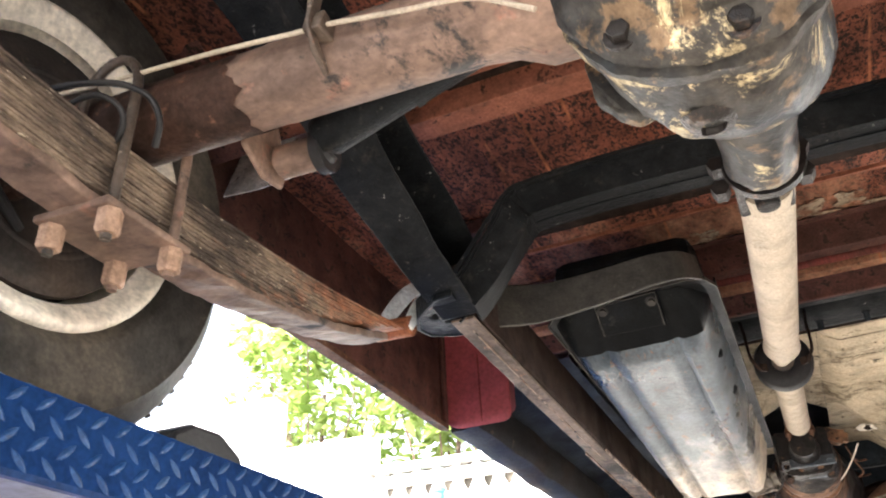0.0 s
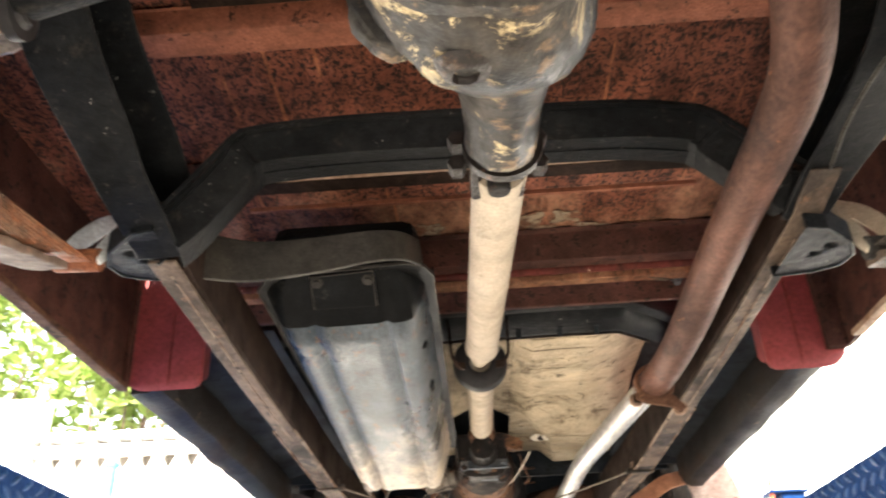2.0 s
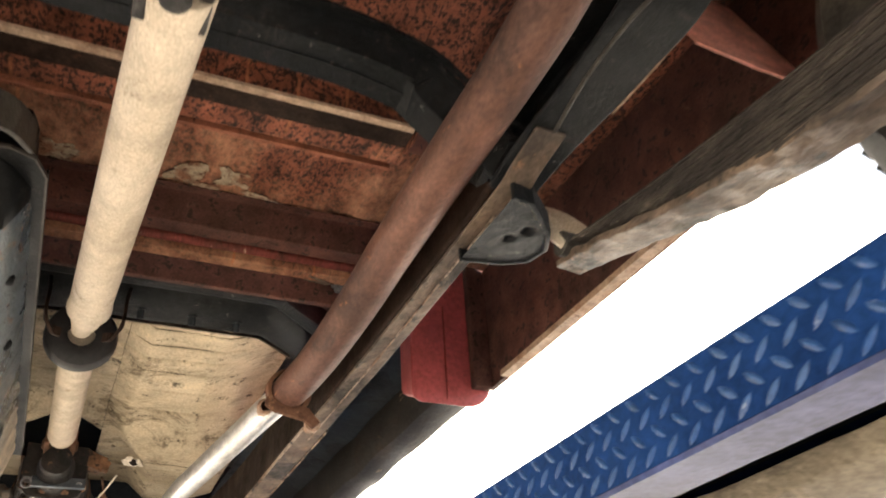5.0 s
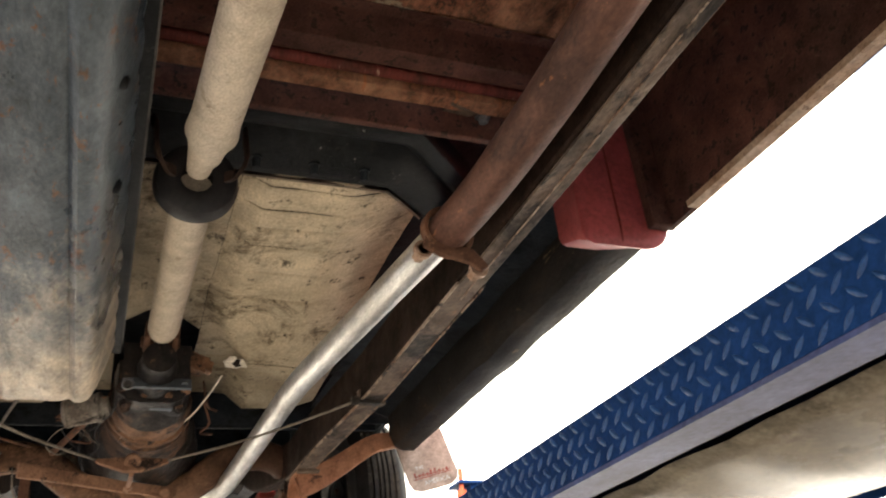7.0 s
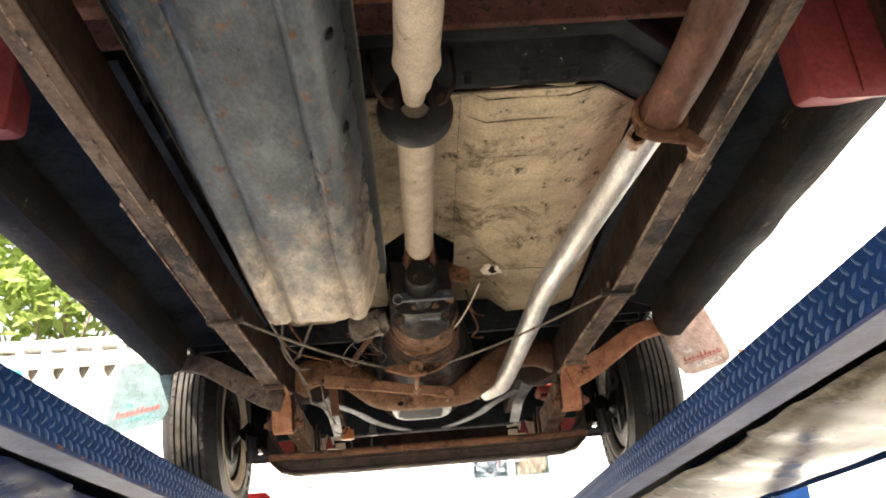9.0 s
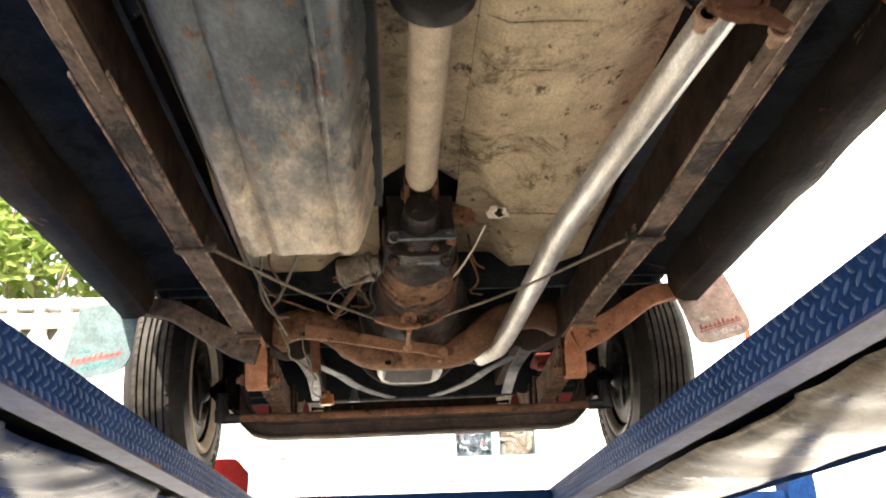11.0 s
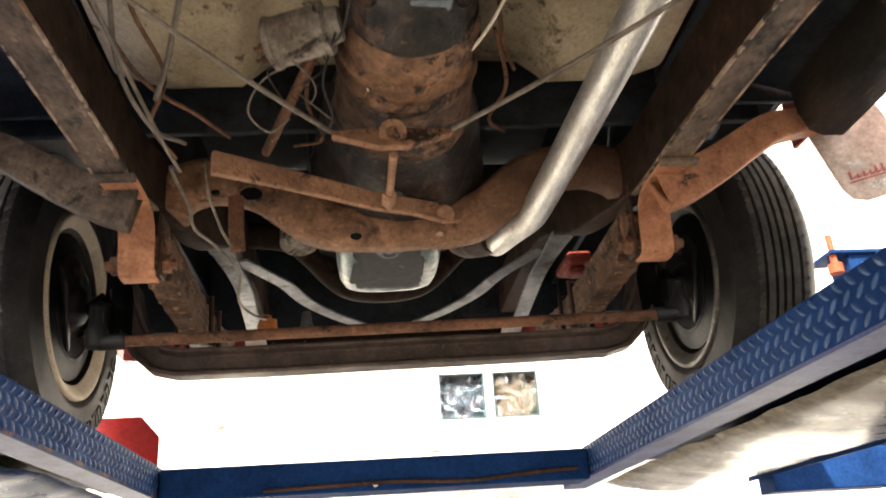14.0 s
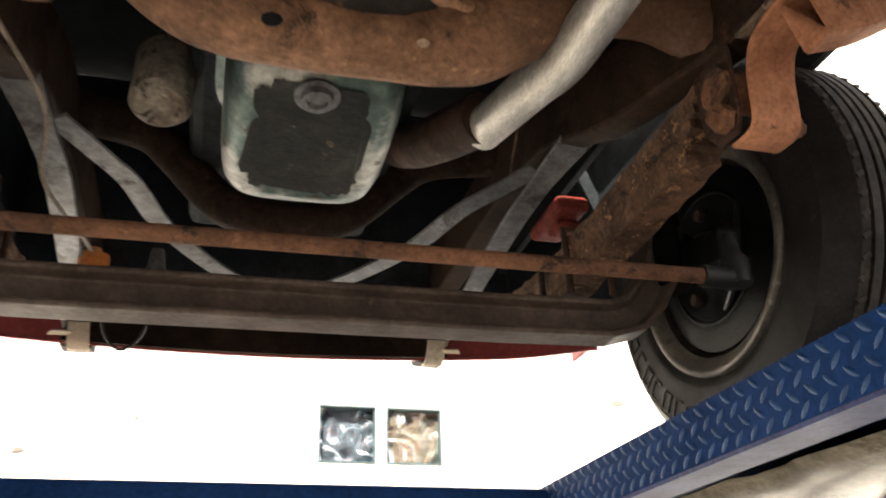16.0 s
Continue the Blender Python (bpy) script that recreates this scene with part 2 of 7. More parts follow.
M["tyre"] = surface("worn tyre rubber", (0.034, 0.031, 0.028), (0.085, 0.071, 0.055), (0.15, 0.12, 0.09), 4, 40, (0.46, 0.68), (0.68, 0.76), (0.6, 0.85), 0.0, 0.3, mottle=0.5)
M["rim"] = surface("dusty pale wheel steel", (0.74, 0.68, 0.58), (0.60, 0.53, 0.44), (0.15, 0.10, 0.07), 7, 30, (0.45, 0.65), (0.68, 0.74), (0.5, 0.7), 0.0, 0.15, mottle=0.25)
M["brake"] = surface("dark brake drum", (0.030, 0.026, 0.024), (0.06, 0.045, 0.036), (0.10, 0.07, 0.05), 9, 40, (0.45, 0.65), (0.64, 0.72), (0.5, 0.8), 0.2, 0.3)
M["lift_blue"] = surface("blue lift paint", (0.007, 0.028, 0.098), (0.005, 0.019, 0.068), (0.20, 0.105, 0.06), 5, 32, (0.42, 0.66), (0.74, 0.78), (0.5, 0.62), 0.0, 0.15, mottle=0.2, spec=0.02)
# Paler than the deck paint: the lugs' highlights, put in as colour.
M["lift_lug"] = surface("blue lug paint with painted highlights", (0.012, 0.045, 0.135), (0.035, 0.075, 0.160), (0.20, 0.22, 0.27), 9, 60, (0.46, 0.70), (0.64, 0.72), (0.30, 0.42), 0.0, 0.1, mottle=0.2, spec=0.22)
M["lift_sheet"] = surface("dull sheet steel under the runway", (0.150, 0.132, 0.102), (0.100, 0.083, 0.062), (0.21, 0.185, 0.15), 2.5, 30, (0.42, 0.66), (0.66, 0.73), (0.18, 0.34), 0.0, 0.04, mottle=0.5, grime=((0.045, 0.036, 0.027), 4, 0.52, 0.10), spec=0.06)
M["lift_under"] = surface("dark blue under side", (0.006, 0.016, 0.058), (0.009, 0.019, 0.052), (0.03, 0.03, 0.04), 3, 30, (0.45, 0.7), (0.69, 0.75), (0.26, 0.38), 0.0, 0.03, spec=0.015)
# Scuffed lip paint, paler than the deck to carry its reflections.
M["lift_lip"] = surface("scuffed blue lip, reflections in the paint", (0.042, 0.054, 0.125), (0.062, 0.070, 0.120), (0.20, 0.13, 0.10), 2.5, 30, (0.45, 0.7), (0.70, 0.76), (0.45, 0.55), 0.0, 0.06, spec=0.05)
M["white_wall"] = surface("white painted render", (0.80, 0.79, 0.76), (0.74, 0.72, 0.68), (0.62, 0.60, 0.56), 1.2, 30, (0.45, 0.75), (0.72, 0.8), (0.7, 0.9), 0.0, 0.15)
M["concrete"] = surface("worn grey concrete yard", (0.19, 0.172, 0.15), (0.135, 0.122, 0.108), (0.09, 0.082, 0.075), 0.5, 12, (0.42, 0.66), (0.66, 0.76), (0.7, 0.9), 0.0, 0.2)
M["red_box"] = surface("red cabinet paint", (0.50, 0.020, 0.018), (0.40, 0.018, 0.016), (0.25, 0.03, 0.02), 4, 40, (0.45, 0.7), (0.7, 0.8), (0.3, 0.45), 0.0, 0.04)
M["teal"] = surface("teal flap rubber", (0.060, 0.095, 0.105), (0.080, 0.110, 0.115), (0.10, 0.13, 0.13), 5, 40, (0.45, 0.7), (0.7, 0.8), (0.5, 0.7), 0.0, 0.05)
M["flap_dust"] = surface("dusty brown flap rubber", (0.42, 0.315, 0.255), (0.34, 0.245, 0.195), (0.46, 0.38, 0.32), 5, 40, (0.45, 0.7), (0.7, 0.8), (0.5, 0.7), 0.0, 0.05)
M["flap_red"] = surface("faded red print", (0.30, 0.035, 0.025), (0.24, 0.03, 0.022), (0.2, 0.05, 0.04), 8, 60, (0.45, 0.7), (0.7, 0.8), (0.5, 0.7), 0.0, 0.0)
M["flap_white"] = surface("faded white print", (0.60, 0.58, 0.54), (0.5, 0.47, 0.43), (0.4, 0.36, 0.32), 8, 60, (0.45, 0.7), (0.7, 0.8), (0.5, 0.7), 0.0, 0.0)
M["teal_print"] = surface("deep teal print", (0.04, 0.16, 0.17), (0.05, 0.18, 0.18), (0.1, 0.2, 0.2), 8, 60, (0.45, 0.7), (0.7, 0.8), (0.5, 0.7), 0.0, 0.0)
M["rust_line"] = surface("rust along the edge", (0.18, 0.080, 0.040), (0.12, 0.052, 0.030), (0.05, 0.04, 0.06), 6, 40, (0.45, 0.65), (0.62, 0.68), (0.6, 0.8), 0.0, 0.2, grime=((0.007, 0.026, 0.088), 5, 0.43, 0.06))
# Faded red, with the light on the panel end put into the colour.
M["pink_paint"] = surface("faded pink red paint, brightened as if lit", (0.74, 0.33, 0.26), (0.62, 0.25, 0.19), (0.30, 0.10, 0.07), 5, 40, (0.45, 0.7), (0.66, 0.74), (0.5, 0.75), 0.0, 0.2)
M["leaf_dark"] = surface("dark oily leaf spring steel", (0.052, 0.043, 0.036), (0.026, 0.022, 0.020), (0.30, 0.26, 0.21), 5, 34, (0.40, 0.60), (0.66, 0.72), (0.5, 0.75), 0.1, 0.6, (3, 1.6, 5), mottle=0.5, grime=((0.13, 0.105, 0.082), 3, 0.57, 0.08))
M["tan_edge"] = surface("scraped tan edge", (0.40, 0.29, 0.21), (0.28, 0.17, 0.11), (0.12, 0.06, 0.04), 9, 50, (0.45, 0.65), (0.64, 0.70), (0.6, 0.8), 0.0, 0.3)
M["amber"] = surface("amber plastic with dirt", (0.50, 0.17, 0.05), (0.55, 0.34, 0.20), (0.3, 0.16, 0.09), 30, 90, (0.45, 0.7), (0.7, 0.8), (0.3, 0.5), 0.0, 0.05)
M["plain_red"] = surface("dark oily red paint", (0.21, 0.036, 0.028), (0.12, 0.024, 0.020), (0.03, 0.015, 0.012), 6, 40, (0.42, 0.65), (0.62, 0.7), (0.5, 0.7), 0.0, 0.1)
M["cyan"] = surface("cyan painted post", (0.10, 0.50, 0.58), (0.14, 0.55, 0.60), (0.3, 0.5, 0.5), 3, 30, (0.45, 0.7), (0.7, 0.8), (0.5, 0.7), 0.0, 0.02)
M["putty"] = surface("flaking putty over rust", (0.31, 0.25, 0.18), (0.20, 0.10, 0.062), (0.09, 0.035, 0.022), 22, 90, (0.46, 0.60), (0.56, 0.62), (0.7, 0.9), 0.0, 0.4)
M["scraped_red"] = surface("scraped red paint with bare edges", (0.13, 0.030, 0.024), (0.06, 0.024, 0.018), (0.42, 0.30, 0.23), 6, 26, (0.42, 0.62), (0.60, 0.66), (0.5, 0.75), 0.0, 0.3, (2.5, 0.6, 1))
M["chipped_white"] = surface("white paint chipped to rust", (0.80, 0.77, 0.75), (0.68, 0.62, 0.59), (0.13, 0.06, 0.045), 8, 38, (0.45, 0.65), (0.58, 0.62), (0.5, 0.75), 0.0, 0.3)
M["worn_edge"] = surface("rubbed rusty edge", (0.33, 0.25, 0.19), (0.19, 0.11, 0.07), (0.05, 0.035, 0.03), 9, 40, (0.45, 0.6), (0.6, 0.68), (0.5, 0.7), 0.1, 0.3, grime=((0.032, 0.027, 0.024), 22, 0.52, 0.04))
M["plate_blue"] = surface("blue grey steel plate", (0.10, 0.125, 0.15), (0.15, 0.17, 0.19), (0.04, 0.035, 0.03), 9, 60, (0.42, 0.65), (0.66, 0.74), (0.35, 0.5), 0.2, 0.1)
M["scuffed_dark"] = surface("dark scuffed sump floor", (0.018, 0.019, 0.019), (0.045, 0.046, 0.044), (0.24, 0.19, 0.12), 7, 35, (0.50, 0.70), (0.66, 0.72), (0.4, 0.6), 0.1, 0.3, grime=((0.20, 0.155, 0.095), 9, 0.60, 0.10), spec=0.1)
M["flaked_rust"] = surface("flaking brown rust", (0.100, 0.056, 0.035), (0.050, 0.031, 0.023), (0.23, 0.135, 0.075), 12, 48, (0.42, 0.60), (0.58, 0.62), (0.6, 0.9), 0.0, 1.0, mottle=0.5, grime=((0.020, 0.014, 0.011), 22, 0.56, 0.05))
M["rim_front"] = surface("dull grey wheel steel", (0.11, 0.100, 0.088), (0.055, 0.048, 0.042), (0.22, 0.19, 0.155), 6, 30, (0.42, 0.62), (0.62, 0.70), (0.35, 0.6), 0.3, 0.3, mottle=0.4)
M["rod_red"] = surface("red brown rod", (0.30, 0.07, 0.035), (0.22, 0.055, 0.03), (0.1, 0.04, 0.03), 9, 60, (0.45, 0.65), (0.66, 0.74), (0.6, 0.8), 0.0, 0.1)
M["pale_plate"] = surface("pale painted plate", (0.70, 0.73, 0.73), (0.58, 0.60, 0.60), (0.3, 0.26, 0.22), 7, 40, (0.45, 0.7), (0.70, 0.76), (0.5, 0.7), 0.0, 0.1)
M["dirty_grey"] = surface("dirty pale grey plastic", (0.27, 0.245, 0.21), (0.15, 0.125, 0.10), (0.30, 0.13, 0.07), 14, 40, (0.42, 0.6), (0.62, 0.68), (0.5, 0.75), 0.0, 0.4, grime=((0.035, 0.028, 0.024), 18, 0.54, 0.06))
M["side_rubber"] = surface("black tyre side", (0.018, 0.017, 0.017), (0.030, 0.028, 0.026), (0.07, 0.062, 0.05), 4, 40, (0.46, 0.70), (0.70, 0.78), (0.5, 0.7), 0.0, 0.15, mottle=0.4, spec=0.12)
M["cable"] = surface("grey brown cable", (0.17, 0.145, 0.12), (0.10, 0.085, 0.07), (0.25, 0.22, 0.19), 12, 80, (0.45, 0.65), (0.66, 0.74), (0.5, 0.7), 0.2, 0.1)
M["leaf_steel"] = surface("leaf spring steel", (0.20, 0.150, 0.110), (0.060, 0.046, 0.038), (0.50, 0.42, 0.32), 5, 34, (0.42, 0.60), (0.62, 0.68), (0.5, 0.75), 0.1, 0.6, (3, 1.6, 5), mottle=0.5, dust=((0.27, 0.098, 0.046), 1, 0.62, 1.30))
M["axle_oily"] = surface("oily black axle iron", (0.050, 0.042, 0.036), (0.125, 0.092, 0.070), (0.32, 0.26, 0.20), 6, 34, (0.44, 0.62), (0.62, 0.66), (0.3, 0.6), 0.1, 0.6, mottle=0.5, grime=((0.20, 0.095, 0.056), 9, 0.60, 0.06), spec=0.3)
M["arm_grey"] = surface("grey brown dusty arm steel", (0.046, 0.042, 0.036), (0.026, 0.024, 0.022), (0.085, 0.075, 0.062), 7, 60, (0.44, 0.64), (0.62, 0.70), (0.45, 0.7), 0.0, 0.3, mottle=0.35, spec=0.2)
M["bolt_dust"] = surface("pink brown dusty bolt steel", (0.34, 0.225, 0.16), (0.24, 0.15, 0.10), (0.14, 0.09, 0.065), 14, 60, (0.45, 0.65), (0.64, 0.72), (0.5, 0.8), 0.1, 0.2)


def leaf_material():
    m = bpy.data.materials.new("leaf green")
    m.use_nodes = True
    n, l = m.node_tree.nodes, m.node_tree.links
    geo = n.new("ShaderNodeNewGeometry")
    r = n.new("ShaderNodeValToRGB")
    r.color_ramp.elements[0].color = (0.15, 0.24, 0.04, 1)
    r.color_ramp.elements[1].color = (0.42, 0.50, 0.17, 1)
    l.new(geo.outputs["Random Per Island"], r.inputs[0])
    b = n["Principled BSDF"]
    l.new(r.outputs[0], b.inputs["Base Color"])
    b.inputs["Roughness"].default_value = 0.5
    tr = n.new("ShaderNodeBsdfTranslucent")
    l.new(r.outputs[0], tr.inputs[0])
    mx = n.new("ShaderNodeMixShader")
    mx.inputs[0].default_value = 0.55
    l.new(b.outputs[0], mx.inputs[1])
    l.new(tr.outputs[0], mx.inputs[2])
    l.new(mx.outputs[0], n["Material Output"].inputs[0])
    return m


M["leaf"] = leaf_material()


# ---- mesh helpers ----
def part(name, bm, material, parent=None, label="", smooth=None, bevel=0.0):
    """One mesh object out of a bmesh, under its thing or part."""
    bmesh.ops.recalc_face_normals(bm, faces=bm.faces)
    me = bpy.data.meshes.new(name)
    bm.to_mesh(me)
    bm.free()
    ob = new(name, me)
    me.materials.append(M[material] if isinstance(material, str) else material)
    if smooth is not None:
        for p in me.polygons:
            p.use_smooth = True
        me.set_sharp_from_angle(angle=radians(smooth))
    if bevel:
        mod = ob.modifiers.new("bevel", "BEVEL")
        mod.width, mod.segments, mod.limit_method, mod.angle_limit = bevel, 2, "ANGLE", radians(40)
    if parent:
        ob.parent = parent
    if label:
        ob["label"] = label
    return ob


def box(bm, x0, x1, y0, y1, z0, z1, m=None):
    vs = [bm.verts.new(Vector(p)) for p in ((x0, y0, z0), (x1, y0, z0), (x1, y1, z0), (x0, y1, z0), (x0, y0, z1), (x1, y0, z1), (x1, y1, z1), (x0, y1, z1))]
    if m is not None:
        for v in vs:
            v.co = m @ v.co
    for f in ((0, 3, 2, 1), (4, 5, 6, 7), (0, 1, 5, 4), (1, 2, 6, 5), (2, 3, 7, 6), (3, 0, 4, 7)):
        bm.faces.new([vs[i] for i in f])
    return vs


def spline(pts, n=8):
    """A smooth line through the points."""
    p = [Vector(q) for q in pts]
    p = [2 * p[0] - p[1], *p, 2 * p[-1] - p[-2]]
    out = []
    for i in range(1, len(p) - 2):
        for k in range(n):
            t = k / n
            a, b, c, d = p[i - 1:i + 3]
            out.append(0.5 * ((2 * b) + (c - a) * t + (2 * a - 5 * b + 4 * c - d) * t * t + (3 * b - a - 3 * c + d) * t ** 3))
    out.append(p[-2])
    return out


def ring(r, n=16, ry=None):
    return [(r * math.cos(2 * math.pi * i / n), (ry or r) * math.sin(2 * math.pi * i / n)) for i in range(n)]


def rect(w, h, cx=0, cy=0):
    return [(cx - w / 2, cy - h / 2), (cx + w / 2, cy - h / 2), (cx + w / 2, cy + h / 2), (cx - w / 2, cy + h / 2)]


def channel(w, h, t, side=1):
    """A C section, open to the given side."""
    s = side
    return [(-s * w / 2, -h / 2), (s * w / 2, -h / 2), (s * w / 2, -h / 2 + t), (-s * (w / 2 - t), -h / 2 + t), (-s * (w / 2 - t), h / 2 - t),
            (s * w / 2, h / 2 - t), (s * w / 2, h / 2), (-s * w / 2, h / 2)]


def sweep(bm, pts, section, up=(0, 0, 1), scale=None, caps=True):
    """A section carried along a line; its second axis stays near 'up'."""
    pts = [Vector(p) for p in pts]
    rows = []
    for i, p in enumerate(pts):
        t = (pts[min(i + 1, len(pts) - 1)] - pts[max(i - 1, 0)]).normalized()
        u = t.cross(Vector(up))
        u = u.normalized() if u.length > 1e-4 else Vector((1, 0, 0))
        v = u.cross(t)
        k = scale(i / (len(pts) - 1)) if scale else 1
        k = k if isinstance(k, tuple) else (k, k)
        rows.append([bm.verts.new(p + u * a * k[0] + v * b * k[1]) for a, b in section])
    n = len(section)
    for r, s in zip(rows, rows[1:]):
        for i in range(n):
            bm.faces.new((r[i], r[(i + 1) % n], s[(i + 1) % n], s[i]))
    if caps:
        bm.faces.new(rows[0][::-1])
        bm.faces.new(rows[-1])
    return rows


def lathe(bm, origin, axis, profile, n=32, up=(0, 0, 1)):
    """A profile of (distance along the axis, radius) turned about the axis."""
    o, a = Vector(origin), Vector(axis).normalized()
    u = a.cross(Vector(up))
    u = u.normalized() if u.length > 1e-4 else Vector((1, 0, 0))
    v = a.cross(u)
    rows = []
    for d, r in profile:
        if r < 1e-5:
            rows.append([bm.verts.new(o + a * d)])
        else:
            rows.append([bm.verts.new(o + a * d + (u * math.cos(2 * math.pi * i / n) + v * math.sin(2 * math.pi * i / n)) * r) for i in range(n)])
    for r, s in zip(rows, rows[1:]):
        for i in range(n):
            j = (i + 1) % n
            if len(r) == 1 and len(s) == 1:
                continue
            if len(r) == 1:
                bm.faces.new((r[0], s[j], s[i]))
            elif len(s) == 1:
                bm.faces.new((r[i], r[j], s[0]))
            else:
                bm.faces.new((r[i], r[j], s[j], s[i]))
    return rows


def bolt(bm, p, axis, r=0.009, h=0.01, washer=True):
    if washer:
        lathe(bm, p, axis, [(0, 0), (0, r * 1.5), (h * 0.25, r * 1.5), (h * 0.25, 0)], 14)
    lathe(bm, p, axis, [(0, 0), (0, r), (h * 0.95, r), (h, r * 0.85), (h, 0)], 6)


def plate(bm, outline, thick, m):
    """A flat outline in x and y, given a thickness and a pose."""
    lo = [bm.verts.new(m @ Vector((x, y, -thick / 2))) for x, y in outline]
    hi = [bm.verts.new(m @ Vector((x, y, thick / 2))) for x, y in outline]
    bm.faces.new(lo[::-1])
    bm.faces.new(hi)
    n = len(outline)
    for i in range(n):
        bm.faces.new((lo[i], lo[(i + 1) % n], hi[(i + 1) % n], hi[i]))


def sheet(bm, xs, ys, height, thick=0.0015):
    """A pressed sheet over a grid, z = height(x, y), with a thickness."""
    for dz in (0, thick):
        rows = [[bm.verts.new((x, y, height(x, y) + dz)) for x in xs] for y in ys]
        for r, s in zip(rows, rows[1:]):
            for i in range(len(xs) - 1):
                bm.faces.new((r[i], r[i + 1], s[i + 1], s[i]))


def spread(a, b, n):
    return [a + (b - a) * i / n for i in range(n + 1)]


def empty(name, m=Matrix.Identity(4), **tags):
    ob = new(name)
    ob.matrix_world = m
    return tagged(ob, **tags)


def lumpy(bm, amount, scale=25.0):
    for v in bm.verts:
        v.co += noise.noise_vector(v.co * scale) * amount


BM = bmesh.new

# ---- the yard ----
bm = BM()
box(bm, -400, 400, -400, 400, -0.3, 0.0)
tagged(part("ground", bm, "concrete"), "pale worn concrete yard under the lift", "ground", kind="structure")

wall = empty("wall_front", label="white painted wall in front of the lift", category="wall", kind="structure")
WY, GX, GZ, GB = 5.40, 0.262, 2.175, 0.19
bm = BM()
for x0, x1, z0, z1 in ((-1.25, GX, 0, 7.0), (GX + 2 * GB + 0.035, 9.0, 0, 7.0), (GX, GX + 2 * GB + 0.035, 0, GZ), (GX, GX + 2 * GB + 0.035, GZ + GB, 7.0), (GX + GB, GX + GB + 0.035, GZ, GZ + GB)):
    box(bm, x0, x1, WY, WY + 0.2, z0, z1)
part("wall_panel", bm, "white_wall", wall)
# Tints paint in the reflections and colours seen through each block.
for key, tint in (("glass_blue", (0.36, 0.48, 0.60, 1)), ("glass_warm", (0.74, 0.66, 0.54, 1))):
    glass = bpy.data.materials.new("wavy glass block, " + key[6:])
    glass.use_nodes = True
    gb = glass.node_tree.nodes["Principled BSDF"]
    gb.inputs["Base Color"].default_value = tint
    gb.inputs["Roughness"].default_value = 0.06
    gb.inputs["Transmission Weight"].default_value = 0.85
    gb.inputs["IOR"].default_value = 1.5
    M[key] = glass
for i in range(2):
    x0 = GX + i * (GB + 0.035)
    w = empty("window_%d" % (i + 1), label="square wavy glass block set in the white wall", category="window", group="glass blocks in the wall", kind="structure")
    bm = BM()
    n = 26
    for side, y in ((-1, WY + 0.03), (1, WY + 0.17)):
        rows = []
        for a in range(n + 1):
            row = []
            for b in range(n + 1):
                x, z = x0 + 0.006 + (GB - 0.012) * a / n, GZ + 0.006 + (GB - 0.012) * b / n
                d = noise.noise(Vector((x * 24 + side * 7 + i * 3, z * 24 + 3 * noise.noise(Vector((x * 11, z * 11, i))), side * 3))) * 0.022
                row.append(bm.verts.new((x, y + d, z)))
            rows.append(row)
        for r, s in zip(rows, rows[1:]):
            for b in range(n):
                bm.faces.new((r[b], r[b + 1], s[b + 1], s[b]))
    part("pane", bm, ("glass_blue", "glass_warm")[i], w, "wavy glass, bluish reflections put in its tint" if i == 0 else "wavy glass, warm colour behind it put in its tint", smooth=60)
    bm = BM()
    for q in ((x0, x0 + 0.006, GZ, GZ + GB), (x0 + GB - 0.006, x0 + GB, GZ, GZ + GB), (x0 + 0.006, x0 + GB - 0.006, GZ, GZ + 0.006), (x0 + 0.006, x0 + GB - 0.006, GZ + GB - 0.006, GZ + GB)):
        box(bm, q[0], q[1], WY - 0.002, WY + 0.18, q[2], q[3])
    part("window_frame", bm, "teal", w, "blue green glass edge")

for x, z, w_, h_ in ((-0.617, 2.188, 0.018, 0.008), (0.236, 2.053, 0.02, 0.006), (-0.30, 2.30, 0.008, 0.005), (1.35, 2.42, 0.03, 0.010)):
    bm = BM()
    plate(bm, [(-w_, -h_), (w_ * 0.6, -h_ * 0.8), (w_, h_ * 0.5), (-w_ * 0.5, h_)], 0.004, Matrix.Translation((x, WY - 0.002, z)) @ pose(0, 0, 0, 90, 0, 0))
    part("paint_chip", bm, "concrete", wall, "grey chip in the paint")

# low building with an open-work parapet, beyond the lift
para = empty("parapet_wall", label="white wall topped by an open-work parapet", category="wall", kind="structure")
PX0, PX1, PY, PITCH = -4.325, -1.85, 8.0, 0.225
bm = BM()
box(bm, PX0, PX1, PY, PY + 0.25, 0, 3.63)
box(bm, -9.0, PX0 - 0.001, PY - 0.05, PY + 0.25, 0, 4.35)
box(bm, -9.0, -5.6, PY - 0.051, PY + 0.249, 4.351, 5.0)
part("wall_panel", bm, "white_wall", para)
bm = BM()
box(bm, PX0, PX1, PY + 0.16, PY + 0.25, 3.631, 3.93)
part("shaded_back", bm, "concrete", para, "grey back of the openings")
bm = BM()
box(bm, PX0, PX1, PY - 0.03, PY + 0.25, 3.931, 4.0)
part("coping", bm, "white_wall", para, bevel=0.01)
bm = BM()
box(bm, PX0, PX1, PY + 0.002, PY + 0.12, 3.775, 3.875)
part("rail", bm, "white_wall", para)
post_mesh = None
